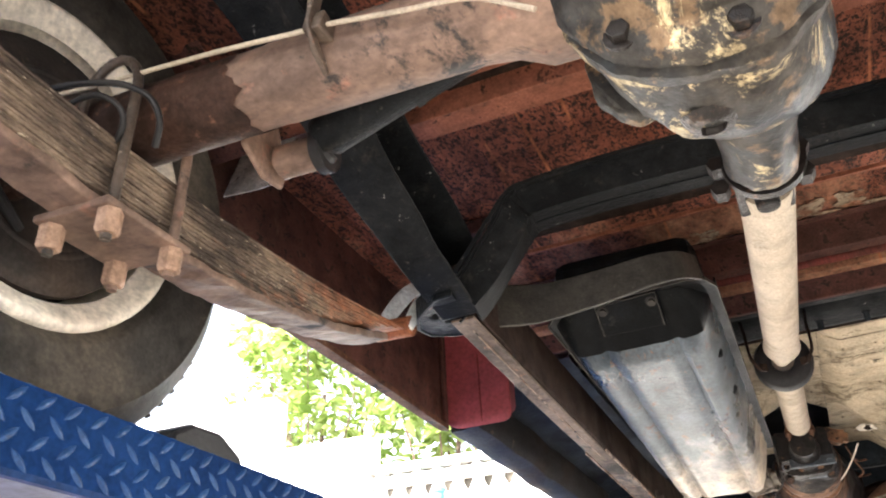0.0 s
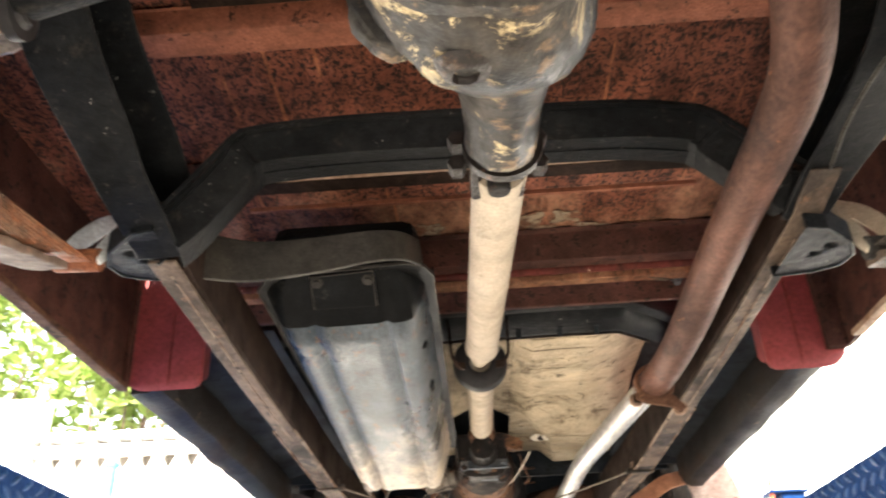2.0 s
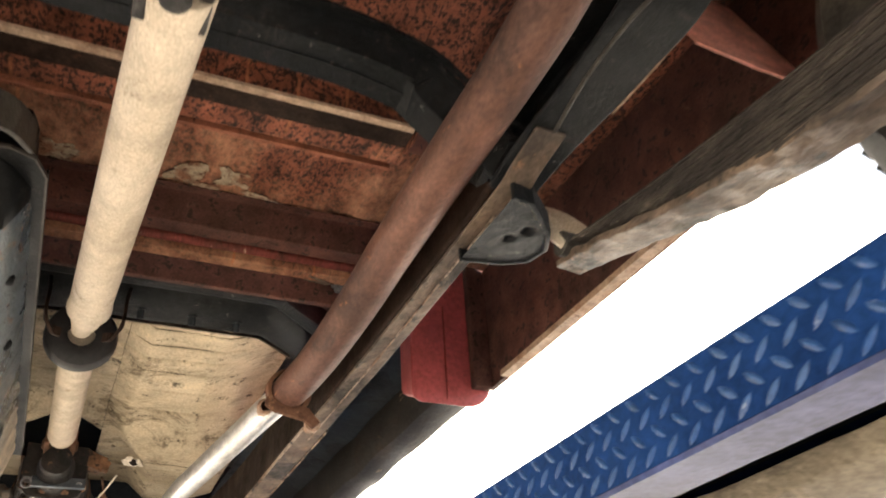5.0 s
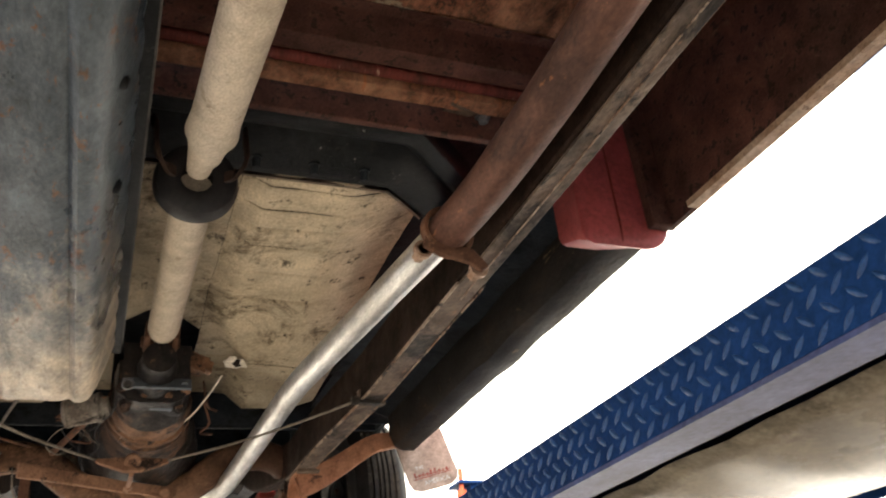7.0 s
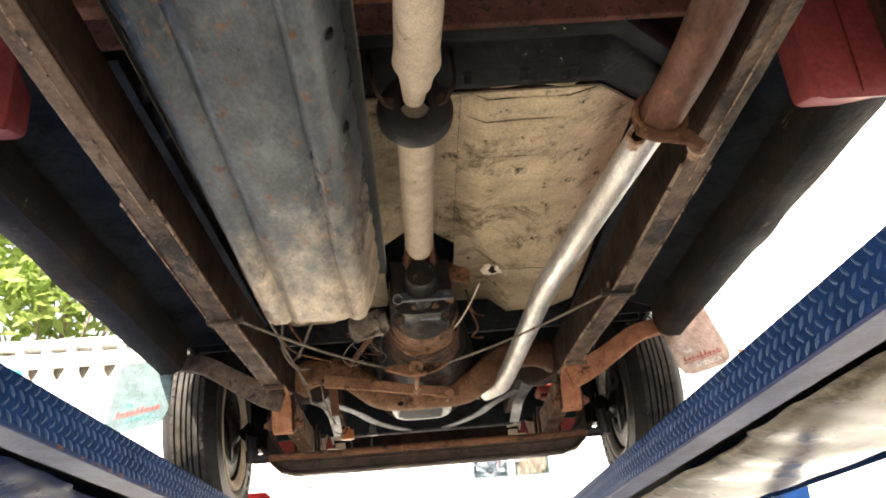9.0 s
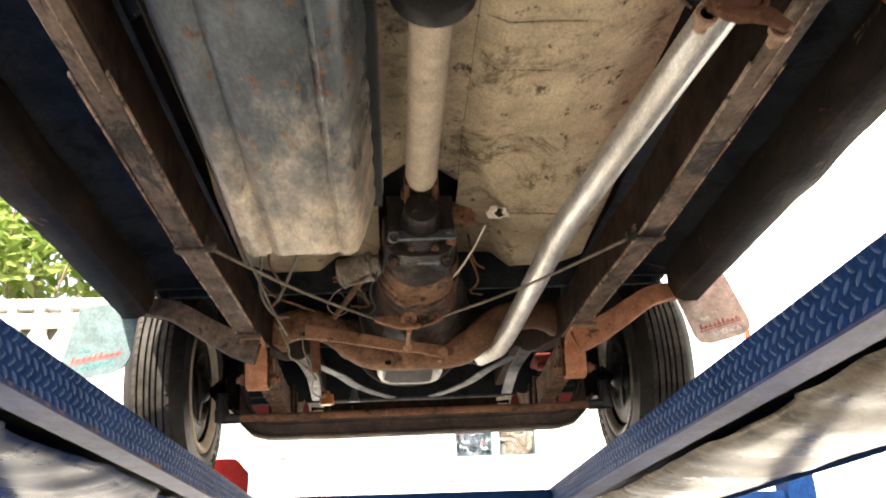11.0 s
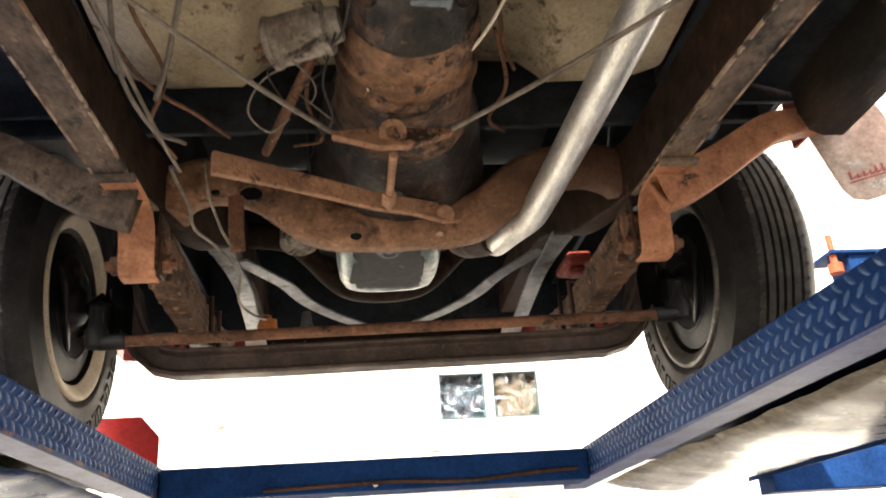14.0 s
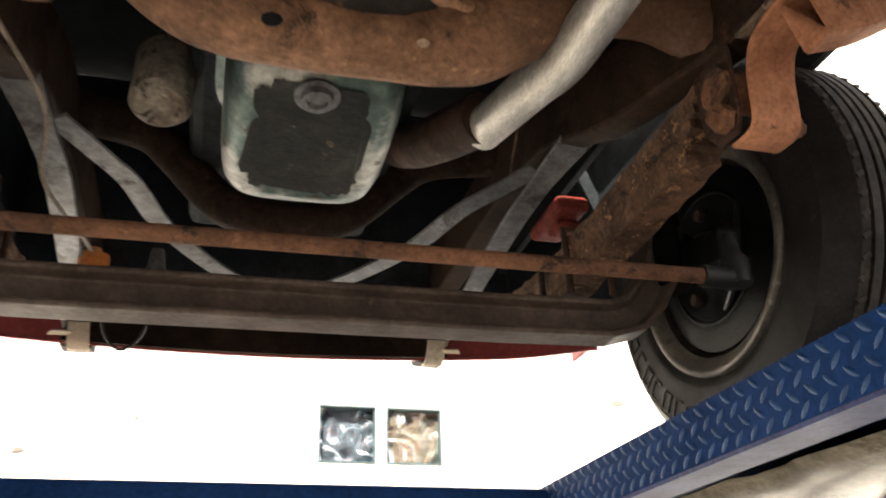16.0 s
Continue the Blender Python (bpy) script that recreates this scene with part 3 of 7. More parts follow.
for k in range(11):
    x = PX0 + PITCH * (k + 0.5)
    if post_mesh is None:
        bm = BM()
        plate(bm, [(-0.035, 0.30), (-0.035, 0.105), (-0.085, 0.0), (0.085, 0.0), (0.035, 0.105), (0.035, 0.30)], 0.14, Matrix.Translation((0, 0.08, 0)) @ pose(0, 0, 0, 90, 0, 0))
        ob = part("baluster", bm, "white_wall", para)
        post_mesh = ob.data
    else:
        ob = new("baluster", post_mesh)
        ob.parent = para
    ob.location = (x, PY - 0.002, 3.6305)
bm = BM()
sweep(bm, [(-3.02, 6.9, 0), (-3.02, 6.9, 3.36)], ring(0.05, 16), up=(0, 1, 0))
lathe(bm, (-3.02, 6.9, 3.36), (0, 0, 1), [(0, 0.06), (0.03, 0.06), (0.05, 0.03), (0.05, 0)], 16)
tagged(part("post", bm, "cyan", None, smooth=50), "slim cyan painted post standing in the yard", "post")

# Unseen panel added behind the blocks so the glass reads darker.
bm = BM()
box(bm, -0.6, 1.8, 6.6, 6.65, 1.2, 3.4)
tagged(part("backdrop", bm, "gear_rust"), "unseen brown panel added to darken the glass blocks", "backdrop", kind="structure")

# ---- vehicle lift ----
lift = empty("vehicle_lift", label="blue steel four-post vehicle lift with raised runways", category="lift")


def lug(bm, m, length=0.0125, wide=0.0036, high=0.0026):
    """One raised lens-shaped lug of the tread plate, standing along the x of m."""
    ends = [bm.verts.new(m @ Vector((0, q * length, 0))) for q in (-1, 1)]
    rows = []
    for y, k in ((-0.55, 0.75), (0.0, 1.0), (0.55, 0.75)):
        rows.append([bm.verts.new(m @ Vector((h_ * high * k, y * length, c * wide * k))) for c, h_ in ((-1, 0), (-0.45, 1), (0.45, 1), (1, 0))])
    for r, q in zip(rows, rows[1:]):
        for i in range(3):
            bm.faces.new((r[i], r[i + 1], q[i + 1], q[i]))
    for i in range(3):
        bm.faces.new((ends[0], rows[0][i + 1], rows[0][i]))
        bm.faces.new((ends[1], rows[2][i], rows[2][i + 1]))


def runway(side, xin, width, y0, y1, ztop):
    """One runway: tread plate deck with a turned-down inner edge, lip below, shiny sheet under it."""
    h, s = 0.072, side
    rw = new("runway")
    rw.parent = lift
    bm = BM()
    xs = sorted((xin, xin + s * width))
    box(bm, xs[0], xs[1], y0, y1, ztop - 0.006, ztop)
    xf = sorted((xin, xin + s * 0.006))
    box(bm, xf[0], xf[1], y0, y1, ztop - h, ztop - 0.006)
    part("deck", bm, "lift_blue", rw, "blue steel tread plate")
    bm = BM()
    step = 0.030
    for i in range(int((y1 - y0) / step)):
        for k in range(4):
            y, z = y0 + step * (i + 0.5 * (k % 2) + 0.25), ztop - h + 0.010 + 0.0172 * k
            lug(bm, Matrix.Translation((xin, y, z)) @ pose(0, 0, 0, 42 if k % 2 else -42, 0, 0) @ Matrix.Scale(-s, 4, (1, 0, 0)))
        for k in range(3):
            y, x = y0 + step * (i + 0.5 * (k % 2)), xin + s * (0.008 + 0.018 * k)
            lug(bm, Matrix.Translation((x, y, ztop)) @ pose(0, 0, 0, 0, 0, 42 if k % 2 else -42) @ pose(0, 0, 0, 0, -90, 0))
    lg = part("tread_lug", bm, "lift_lug", rw, "raised lugs of the tread plate, highlights in the paint", smooth=60)
    lg["kind"] = "stuff"
    bm = BM()
    xl = sorted((xin, xin + s * 0.062))
    box(bm, xl[0], xl[1], y0, y1, ztop - h - 0.006, ztop - h - 0.0005)
    part("lip", bm, "lift_lip", rw, "scuffed blue lower lip, paled for its reflections")
    # Black web paints the shade inside the runway channel.
    bm = BM()
    xw = sorted((xin + s * 0.058, xin + s * 0.064))
    box(bm, xw[0], xw[1], y0, y1, ztop - h, ztop - 0.0065)
    part("web", bm, "undercoat", rw, "black web that paints the shade in the channel")
    if side < 0:
        bm = BM()
        ys = spread(y0, y1, 260)
        rows = []
        for y in ys:
            top = 0.002 + 0.010 * max(0, noise.noise(Vector((y * 5, 2, 0)))) * max(0.2, min(1, (3.0 - y) / 1.5))
            rows.append([bm.verts.new((xin - s * 0.0012, y, ztop - h + dz)) for dz in (-0.004, top)])
        for r, q in zip(rows, rows[1:]):
            bm.faces.new((r[0], r[1], q[1], q[0]))
        part("rusty_edge", bm, "rust_line", rw, "rust along the lower edge")
    # Black strip added for the shade above the sheet's inner edge.
    bm = BM()
    xg = sorted((xin + s * 0.065, xin + s * 0.21))
    box(bm, xg[0], xg[1], y0, y1, ztop - 0.022, ztop - 0.0065)
    part("shade_strip", bm, "undercoat", rw, "black strip added as shade above the sheet")
    bm = BM()
    xo = sorted((xin + s * (width - 0.006), xin + s * width))
    box(bm, xo[0], xo[1], y0, y1, ztop - 0.085, ztop - 0.007)
    part("outer_edge", bm, "lift_blue", rw)
    # thin sheet that sags under the runway
    bm = BM()
    ys, us = spread(y0 + 0.3, y1 - 0.05, 150), spread(0.118, width - 0.012, 12)
    rows = []
    for y in ys:
        e = 0.02 * noise.noise(Vector((y * 1.3, side * 3, 0))) + (0.016 if noise.noise(Vector((y * 2.1, side, 5))) > 0.12 else 0)
        row = []
        for i, u in enumerate(us):
            uu = u + (e if i == 0 else 0)
            zz = ztop - 0.066 - 0.034 * math.sin(math.pi * i / 12) ** 0.7 + (0.007 * noise.noise(Vector((y * 2.2, u * 5, side))) + 0.006 * noise.noise(Vector((y * 5.5, u * 2, side + 4))) + 0.004 * noise.noise(Vector((y * 14, u * 3, side + 9)))) * min(1, (len(us) - 1 - i) / 2)
            row.append(bm.verts.new((xin + s * uu, y, zz)))
        rows.append(row)
    for r, q in zip(rows, rows[1:]):
        for i in range(len(us) - 1):
            bm.faces.new((r[i], r[i + 1], q[i + 1], q[i]))
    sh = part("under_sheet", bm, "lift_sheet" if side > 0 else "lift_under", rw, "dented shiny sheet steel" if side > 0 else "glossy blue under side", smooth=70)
    mod = sh.modifiers.new("thick", "SOLIDIFY")
    mod.thickness = 0.0015
    if side > 0:                                       # stands a touch askew
        rw.matrix_local = pose(xin, 3.6, 0, 0, 0, -0.27) @ pose(-xin, -3.6, 0)
    return rw


ZR, Y0R, Y1R = 1.863, -1.2, 4.45
runway(1, 0.512, 0.56, Y0R, Y1R, ZR)
runway(-1, -0.555, 0.56, Y0R, Y1R, ZR)
bm = BM()
box(bm, -0.549, 0.512, 4.13, 4.25, ZR - 0.085, ZR - 0.008)
part("cross_beam", bm, "lift_blue", lift, bevel=0.004)
bm = BM()
sweep(bm, spline([(-0.30, 4.122, 1.79), (0.0, 4.121, 1.796), (0.2, 4.122, 1.790), (0.36, 4.121, 1.800), (0.48, 4.123, 1.806)], 6), ring(0.005, 8))
part("cable", bm, "dark_rust", lift, "brown cable along the cross beam", smooth=60)
# Pale disc paints the bright speck of a hole in the beam.
bm = BM()
lathe(bm, (-0.03, 4.130, 1.793), (0, -1, 0), [(0, 0), (0, 0.007), (0.003, 0.007), (0.003, 0)], 12)
part("hole_speck", bm, "rim", lift, "pale disc painted in for a bright hole")
bm = BM()
box(bm, -0.549, 0.488, -1.15, -1.03, ZR - 0.085, ZR - 0.008)
part("cross_beam", bm, "lift_blue", lift, bevel=0.004)
for x in (1.50, -1.54):
    for y in (4.33, -1.1):
        bm = BM()
        sweep(bm, [(x, y, 0.012), (x, y, 2.42)], [(-0.055, -0.055), (0.055, -0.055), (0.055, 0.055), (0.02, 0.055), (0.02, 0.04), (0.043, 0.04), (0.043, -0.043), (-0.043, -0.043), (-0.043, 0.04), (-0.02, 0.04), (-0.02, 0.055), (-0.055, 0.055)], up=(0, 1, 0))
        post = part("post", bm, "lift_blue", lift, "blue folded steel lift post", bevel=0.003)
        bm = BM()
        box(bm, x - 0.17, x + 0.17, y - 0.15, y + 0.15, 0.0, 0.012)
        part("foot", bm, "lift_blue", post)
        bm = BM()
        box(bm, x - 0.115, x + 0.07, y - 0.07, y + 0.07, 2.4205, 2.4325)
        part("top_plate", bm, "lift_blue", post, bevel=0.002)
        bm = BM()
        lathe(bm, (x - 0.10, y - 0.05, 2.36), (0, 0, 1), [(0, 0), (0, 0.022), (0.03, 0.022), (0.03, 0.010), (0.125, 0.010), (0.125, 0)], 14)
        part("rod", bm, "rod_red", post, "red brown threaded rod", smooth=40)
for x0, x1 in ((1.0755, 1.443), (-1.483, -1.1155)):
    for y in (4.35, -1.1):
        part("arm", (lambda b: (box(b, x0, x1, y - 0.05, y + 0.05, ZR - 0.13, ZR - 0.02), b)[1])(BM()), "lift_blue", lift, bevel=0.004)

stop = empty("wheel_stop", label="red painted steel wheel stop on the runway end", category="wheel stop")
bm = BM()
plate(bm, [(0, 0), (0.30, 0), (0.30, 0.10), (0.25, 0.155), (0, 0.155)], 0.006, Matrix.Translation((-0.895, 4.3, ZR + 0.0015)) @ pose(0, 0, 0, 90, 0, 0))
part("upright", bm, "red_box", stop)
bm = BM()
box(bm, -0.895, -0.595, 4.304, 4.42, ZR + 0.0015, ZR + 0.0075)
part("foot", bm, "red_box", stop)

# ---- the pickup ----
car = empty("pickup_truck", pose(0.02, 0, 2.15, 0, -0.9, 0) @ pose(0, 0, -2.15), label="red rusty pickup truck seen from below on a lift", category="truck")
SIDES = ((1, "right"), (-1, "left"))


def mirror(pts, s):
    return [(s * x, y, z) for x, y, z in pts]


# load bed: ribbed floor, cross sills, sides, wheel housings
BED_XS = sorted(spread(-0.80, 0.80, 128) + [x + d for x in (-0.224, -0.267, -0.325, -0.273) for d in (-0.0022, 0.0022)])
BED_YS = sorted([-0.75, -0.2, 0.3, 0.8, 1.2, 1.5, 1.75, 1.86] + [y + d for y in (1.607, 1.624, 1.58, 1.691) for d in (-0.0012, 0.0012)])
bm = BM()
sheet(bm, BED_XS, BED_YS, lambda x, y: 2.515 + 0.004 * (1 if (x * 12.5) % 1 < 0.72 else 0))
RUST_HOLES = ((-0.224, 1.607), (-0.267, 1.624), (-0.325, 1.58), (-0.273, 1.691))
bmesh.ops.delete(bm, geom=[f for f in bm.faces if any(abs(f.calc_center_median().x - hx) < 0.0024 and abs(f.calc_center_median().y - hy) < 0.0012 for hx, hy in RUST_HOLES)], context="FACES")
bed = part("bed", bm, "bed_rust", car, "rusty red ribbed load bed floor with pinholes")


def cross_sill(name, y, w, z0, mat, x=0.66, label="", slot=False, flange=0.016):
    bm = BM()
    h = 2.513 - z0
    for a, b in ((-x, x),):
        sec = [(-w / 2 - flange, h), (-w / 2 - flange, h - 0.003), (-w / 2, h - 0.003), (-w / 2 + 0.006, 0), (w / 2 - 0.006, 0), (w / 2, h - 0.003), (w / 2 + flange, h - 0.003), (w / 2 + flange, h)]
        sweep(bm, [(a + (b - a) * k / 12, y, z0) for k in range(13)], [(-u, v) for u, v in sec])
    return part(name, bm, mat, bed, label, bevel=0.003)


cross_sill("cross_sill", 1.062, 0.062, 2.470, "bed_orange", label="orange primed cross sill", flange=0.004)
cross_sill("cross_sill", 0.958, 0.040, 2.470, "bed_orange", flange=0.004)
# Dark strip that paints the shade in the slot between two sills.
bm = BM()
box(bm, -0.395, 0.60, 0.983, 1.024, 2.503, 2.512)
part("slot_shade", bm, "rail_web", bed, "dark strip painted as shade in the slot between the sills")
cross_sill("cross_sill", 0.35, 0.09, 2.465, "bed_rust")
cross_sill("cross_sill", 1.455, 0.095, 2.452, "bed_rust", x=0.435, label="brown cross sill with a pale lower edge")
for s, _ in SIDES:
    bm = BM()
    box(bm, *sorted((s * 0.4355, s * 0.66)), 1.42, 1.49, 2.478, 2.512)
    part("sill_end", bm, "bed_side", bed, bevel=0.004)
    bm = BM()
    plate(bm, [(1.398, 2.512), (1.402, 2.448), (1.425, 2.440), (1.49, 2.446), (1.512, 2.512)], 0.004, Matrix.Translation((s * 0.4375, 0, 0)) @ Matrix(((0, 0, 1, 0), (1, 0, 0, 0), (0, 1, 0, 0), (0, 0, 0, 1))))
    part("sill_cap", bm, "bed_rust", bed, "pale scraped cap of the sill", bevel=0.001)
bm = BM()
sweep(bm, [(-0.43, 1.512, 2.457), (0.43, 1.512, 2.457)], rect(0.008, 0.012))
part("sill_edge", bm, "bed_orange", bed)
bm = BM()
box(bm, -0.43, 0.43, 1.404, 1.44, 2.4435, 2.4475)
part("sill_dark_band", bm, "rail_web", bed, "dark band along the sill")
bm = BM()
sweep(bm, [(-0.43 + 0.86 * k / 30, 1.397 + 0.0015 * noise.noise(Vector((k, 0, 0))), 2.4485 + 0.001 * noise.noise(Vector((k * 0.7, 3, 0)))) for k in range(31)], rect(0.013, 0.007))
part("sill_edge", bm, "tan_edge", bed, "pale scraped sill edge")
cross_sill("cross_sill", 1.80, 0.05, 2.445, "bed_side", flange=0.02)
bm = BM()
sweep(bm, [(-0.60, 1.862, 2.452), (0.60, 1.862, 2.452)], channel(0.03, 0.05, 0.003, -1))
part("front_panel", bm, "bed_rust", bed, "scraped front edge of the bed", bevel=0.002)
for px, py, w, h in ((-0.105, 1.735, 0.06, 0.05), (0.115, 1.715, 0.06, 0.055), (0.20, 1.712, 0.06, 0.045), (0.25, 1.755, 0.05, 0.02), (0.155, 1.757, 0.06, 0.02), (0.34, 1.765, 0.09, 0.015)):
    bm = BM()
    out = []
    for k in range(40):
        a = k * math.pi / 20
        q = 0.5 * (1 + 0.9 * noise.noise(Vector((math.cos(a) * 1.5, math.sin(a) * 1.5, px * 40))) + 0.35 * noise.noise(Vector((math.cos(a) * 5, math.sin(a) * 5, py * 40))))
        sq = 1 / max(abs(math.cos(a)), abs(math.sin(a)))
        out.append((w * q * min(sq, 1.25) * math.cos(a), h * q * min(sq, 1.25) * math.sin(a)))
    plate(bm, out, 0.0012, Matrix.Translation((px, py, 2.5138)))
    part("putty_patch", bm, "putty", bed, "pale flaking putty patch")
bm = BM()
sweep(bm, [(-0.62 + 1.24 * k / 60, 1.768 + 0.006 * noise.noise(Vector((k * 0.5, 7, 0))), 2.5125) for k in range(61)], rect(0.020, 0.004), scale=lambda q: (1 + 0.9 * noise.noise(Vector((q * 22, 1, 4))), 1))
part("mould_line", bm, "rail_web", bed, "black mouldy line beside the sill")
for y, zz in ((1.835, 2.447), (1.858, 2.443)):
    bm = BM()
    sweep(bm, [(-0.60 + 1.2 * k / 40, y, zz + 0.0012 * noise.noise(Vector((k * 0.6, y * 30, 0)))) for k in range(41)], ring(0.010, 10))
    part("front_bar", bm, "scraped_red", bed, "scraped red bar along the bed front", smooth=50)
bm = BM()
plate(bm, [(-0.028, -0.02), (0.03, -0.022), (0.01, 0.03), (-0.02, 0.025)], 0.004, Matrix.Translation((0.415, 1.885, 2.432)) @ pose(0, 0, 0, 15, 0, 20))
gus = part("gusset", bm, "rail_steel", bed, "small grey corner plate", bevel=0.001)
bm = BM()
bolt(bm, (0.462, 1.885, 2.43), (0, -0.2, -1), 0.009, 0.014)
part("bolt", bm, "bare_steel", gus)
for s, _ in SIDES:
    bm = BM()
    sweep(bm, [(s * 0.80, -0.7, 2.38), (s * 0.80, 0.2, 2.38), (s * 0.80, 0.9, 2.38), (s * 0.80, 1.8845, 2.38)], rect(0.012, 0.28))
    part("side_panel", bm, "bed_side", bed, "dark red brown bed side, bent lower edge")
    bm = BM()
    sweep(bm, [(s * 0.788, 0.92, 2.246), (s * 0.788, 1.4, 2.243), (s * 0.788, 1.80 if s > 0 else 1.862, 2.240)], rect(0.022, 0.012))
    part("side_flange", bm, "tan_edge" if s > 0 else "rust_brown", bed, "pale scraped lower flange")
    bm = BM()
    box(bm, *sorted((s * 0.752, s * 0.7935) if s > 0 else (-0.7935, -0.783)), 1.863, 1.884, 2.236, 2.60)
    part("end_panel", bm, "bed_side", bed, bevel=0.003)
    # wheel housing: front wall, crown and inner wall
    bm = BM()
    arc = [(0.585 + 0.40 * math.cos(radians(a)), 2.20 + 0.36 * math.sin(radians(a))) for a in range(35, 176, 10)]
    rows = [[bm.verts.new((s * x, y, min(z, 2.60))) for x in (0.69, 0.79)] for y, z in arc]
    for r, q in zip(rows, rows[1:]):
        bm.faces.new((r[0], r[1], q[1], q[0]))
    wh = part("wheel_housing", bm, "bed_side", bed, smooth=50)
    mod = wh.modifiers.new("thick", "SOLIDIFY")
    mod.thickness = 0.002
    bm = BM()
    if s > 0:
        plate(bm, [(0.616, 2.300), (0.70, 2.280), (0.80, 2.276), (0.792, 2.512), (0.616, 2.512)], 0.003, Matrix.Translation((0, 0.98, 0)) @ pose(0, 0, 0, 90, 0, 0))
        for v in bm.verts:
            v.co.y += 0.35 * (v.co.z - 2.33)
    else:
        plate(bm, [(-0.796, 2.398), (-0.72, 2.388), (-0.66, 2.392), (-0.618, 2.407), (-0.606, 2.425), (-0.606, 2.512), (-0.796, 2.512)], 0.003, Matrix.Translation((0, 0.98, 0)) @ pose(0, 0, 0, 90, 0, 0))
        for v in bm.verts:
            v.co.y += 0.35 * (v.co.z - 2.39)
    part("housing_wall", bm, "pink_paint" if s > 0 else "chipped_white", bed, "scraped pale panel end" if s < 0 else "pink red panel end")

# frame rails: boxed dusty front length, black kicked-up rear length
for s, _ in SIDES:
    near = [(0.449, 1.165), (0.450, 1.35), (0.456, 1.7), (0.458, 2.3), (0.457, 2.6), (0.441, 2.9), (0.434, 3.1), (0.433, 3.2)] if s > 0 else [(0.45, 1.165), (0.451, 1.35), (0.456, 1.7), (0.458, 2.3), (0.458, 2.6), (0.450, 2.9), (0.445, 3.1), (0.444, 3.2)]
    line = mirror([(x, y, 2.222 if y > 1.2 else 2.226) for x, y in near] + [(0.430, 3.30, 2.224), (0.402, 3.40, 2.227), (0.374, 3.50, 2.236), (0.360, 3.58, 2.268), (0.355, 3.68, 2.305), (0.355, 3.85, 2.325), (0.355, 4.30, 2.325)], s)
    rail = part("frame_rail", (lambda b: (sweep(b, spline(line, 6), rect(0.046, 0.108), scale=lambda q: (1, min(1, 0.8 + 9 * q))), b)[1])(BM()), "rail_web", car, "brown boxed chassis rail, sides darkened as in shade", bevel=0.006)
    bm = BM()
    sweep(bm, spline([(0.448, 1.06, 2.183), (0.448, 1.12, 2.174)][:2 if s > 0 else 0] + [(x, y, z - 0.0585) for x, y, z in line[:9]], 6), rect(0.048, 0.005), scale=lambda q: (0.84 + 0.24 * min(1, max(0, 3 * q - 1)), 1))
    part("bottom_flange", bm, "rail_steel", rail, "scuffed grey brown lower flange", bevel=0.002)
    bm = BM()
    back = [(-0.45, 1.18, 2.228), (-0.455, 1.10, 2.255), (-0.468, 1.02, 2.300), (-0.476, 0.92, 2.338), (-0.48, 0.83, 2.385), (-0.48, 0.60, 2.44), (-0.48, 0.30, 2.44), (-0.48, -0.6, 2.38)] if s < 0 else \
        [(0.45, 1.18, 2.230), (0.456, 1.10, 2.245), (0.466, 1.02, 2.256), (0.472, 0.93, 2.263), (0.472, 0.86, 2.272), (0.470, 0.79, 2.297), (0.472, 0.60, 2.37), (0.48, 0.30, 2.42), (0.48, -0.6, 2.38)]
    sweep(bm, spline(back, 5), channel(0.082, 0.125, 0.006, s), scale=lambda q: (0.78 + 0.35 * min(1, 2.2 * q), 1))
    part("rear_rail", bm, "black_steel", rail, "black painted kicked-up rear length", bevel=0.003)
    for dx, y0, y1, w in ((-0.0245, 2.0, 3.25, 0.0035), (0.0245, 2.0, 3.25, 0.0035), (0.002, 1.20, 2.1, 0.0022)):
        bm = BM()
        sweep(bm, [(p.x + dx, p.y, p.z + 0.0004 * noise.noise(p * 30)) for p in spline([(x, y, z - 0.0595) for x, y, z in line[:9]], 12) if y0 <= p.y <= y1], rect(w, 0.006))
        part("flange_edge", bm, "worn_edge", rail, "worn pale edge of the flange")
    if s > 0:
        bm = BM()
        sweep(bm, [(p.x + 0.041, p.y, p.z - 0.060) for p in spline(back[2:6], 8)], rect(0.003, 0.005))
        part("flange_edge", bm, "worn_edge", rail, "worn pale edge of the flange")
        bm = BM()
        sweep(bm, spline([(0.452, 1.06, 2.182), (0.444, 0.98, 2.190), (0.447, 0.90, 2.199), (0.462, 0.84, 2.210), (0.480, 0.79, 2.232)], 30), ring(0.0026, 8), scale=lambda q: 1 + 0.3 * math.sin(q * 420))
        part("beaded_line", bm, "arm_grey", rail, "thin beaded line along the flange", smooth=50)
    bm = BM()
    box(bm, *sorted((s * 0.408, s * 0.472)), 3.150, 3.166, 2.150, 2.160)
    part("end_strip", bm, "rail_steel", rail, "strip across the end of the lower flange", bevel=0.002)
    # strap round the rail that carries the brake cable
    bm = BM()
    sweep(bm, [(s * 0.426, 2.588, 2.1575), (s * 0.488, 2.598, 2.1575)], rect(0.020, 0.006))
    box(bm, *sorted((s * 0.4245, s * 0.4285)), 2.578, 2.598, 2.158, 2.185)
    box(bm, *sorted((s * 0.4865, s * 0.4905)), 2.588, 2.608, 2.158, 2.185)
    lathe(bm, (s * 0.416, 2.585, 2.160), (1, 0, 0), [(-0.008, 0), (-0.008, 0.010), (0.008, 0.010), (0.008, 0)], 12)
    part("rail_strap", bm, "rail_steel", rail, bevel=0.001)

bm = BM()
pts = spline([(-0.47, 0.86, 2.325), (-0.495, 0.917, 2.328), (-0.484, 0.99, 2.327), (-0.503, 1.081, 2.318), (-0.528, 1.145, 2.305), (-0.52, 1.17, 2.27)], 14)
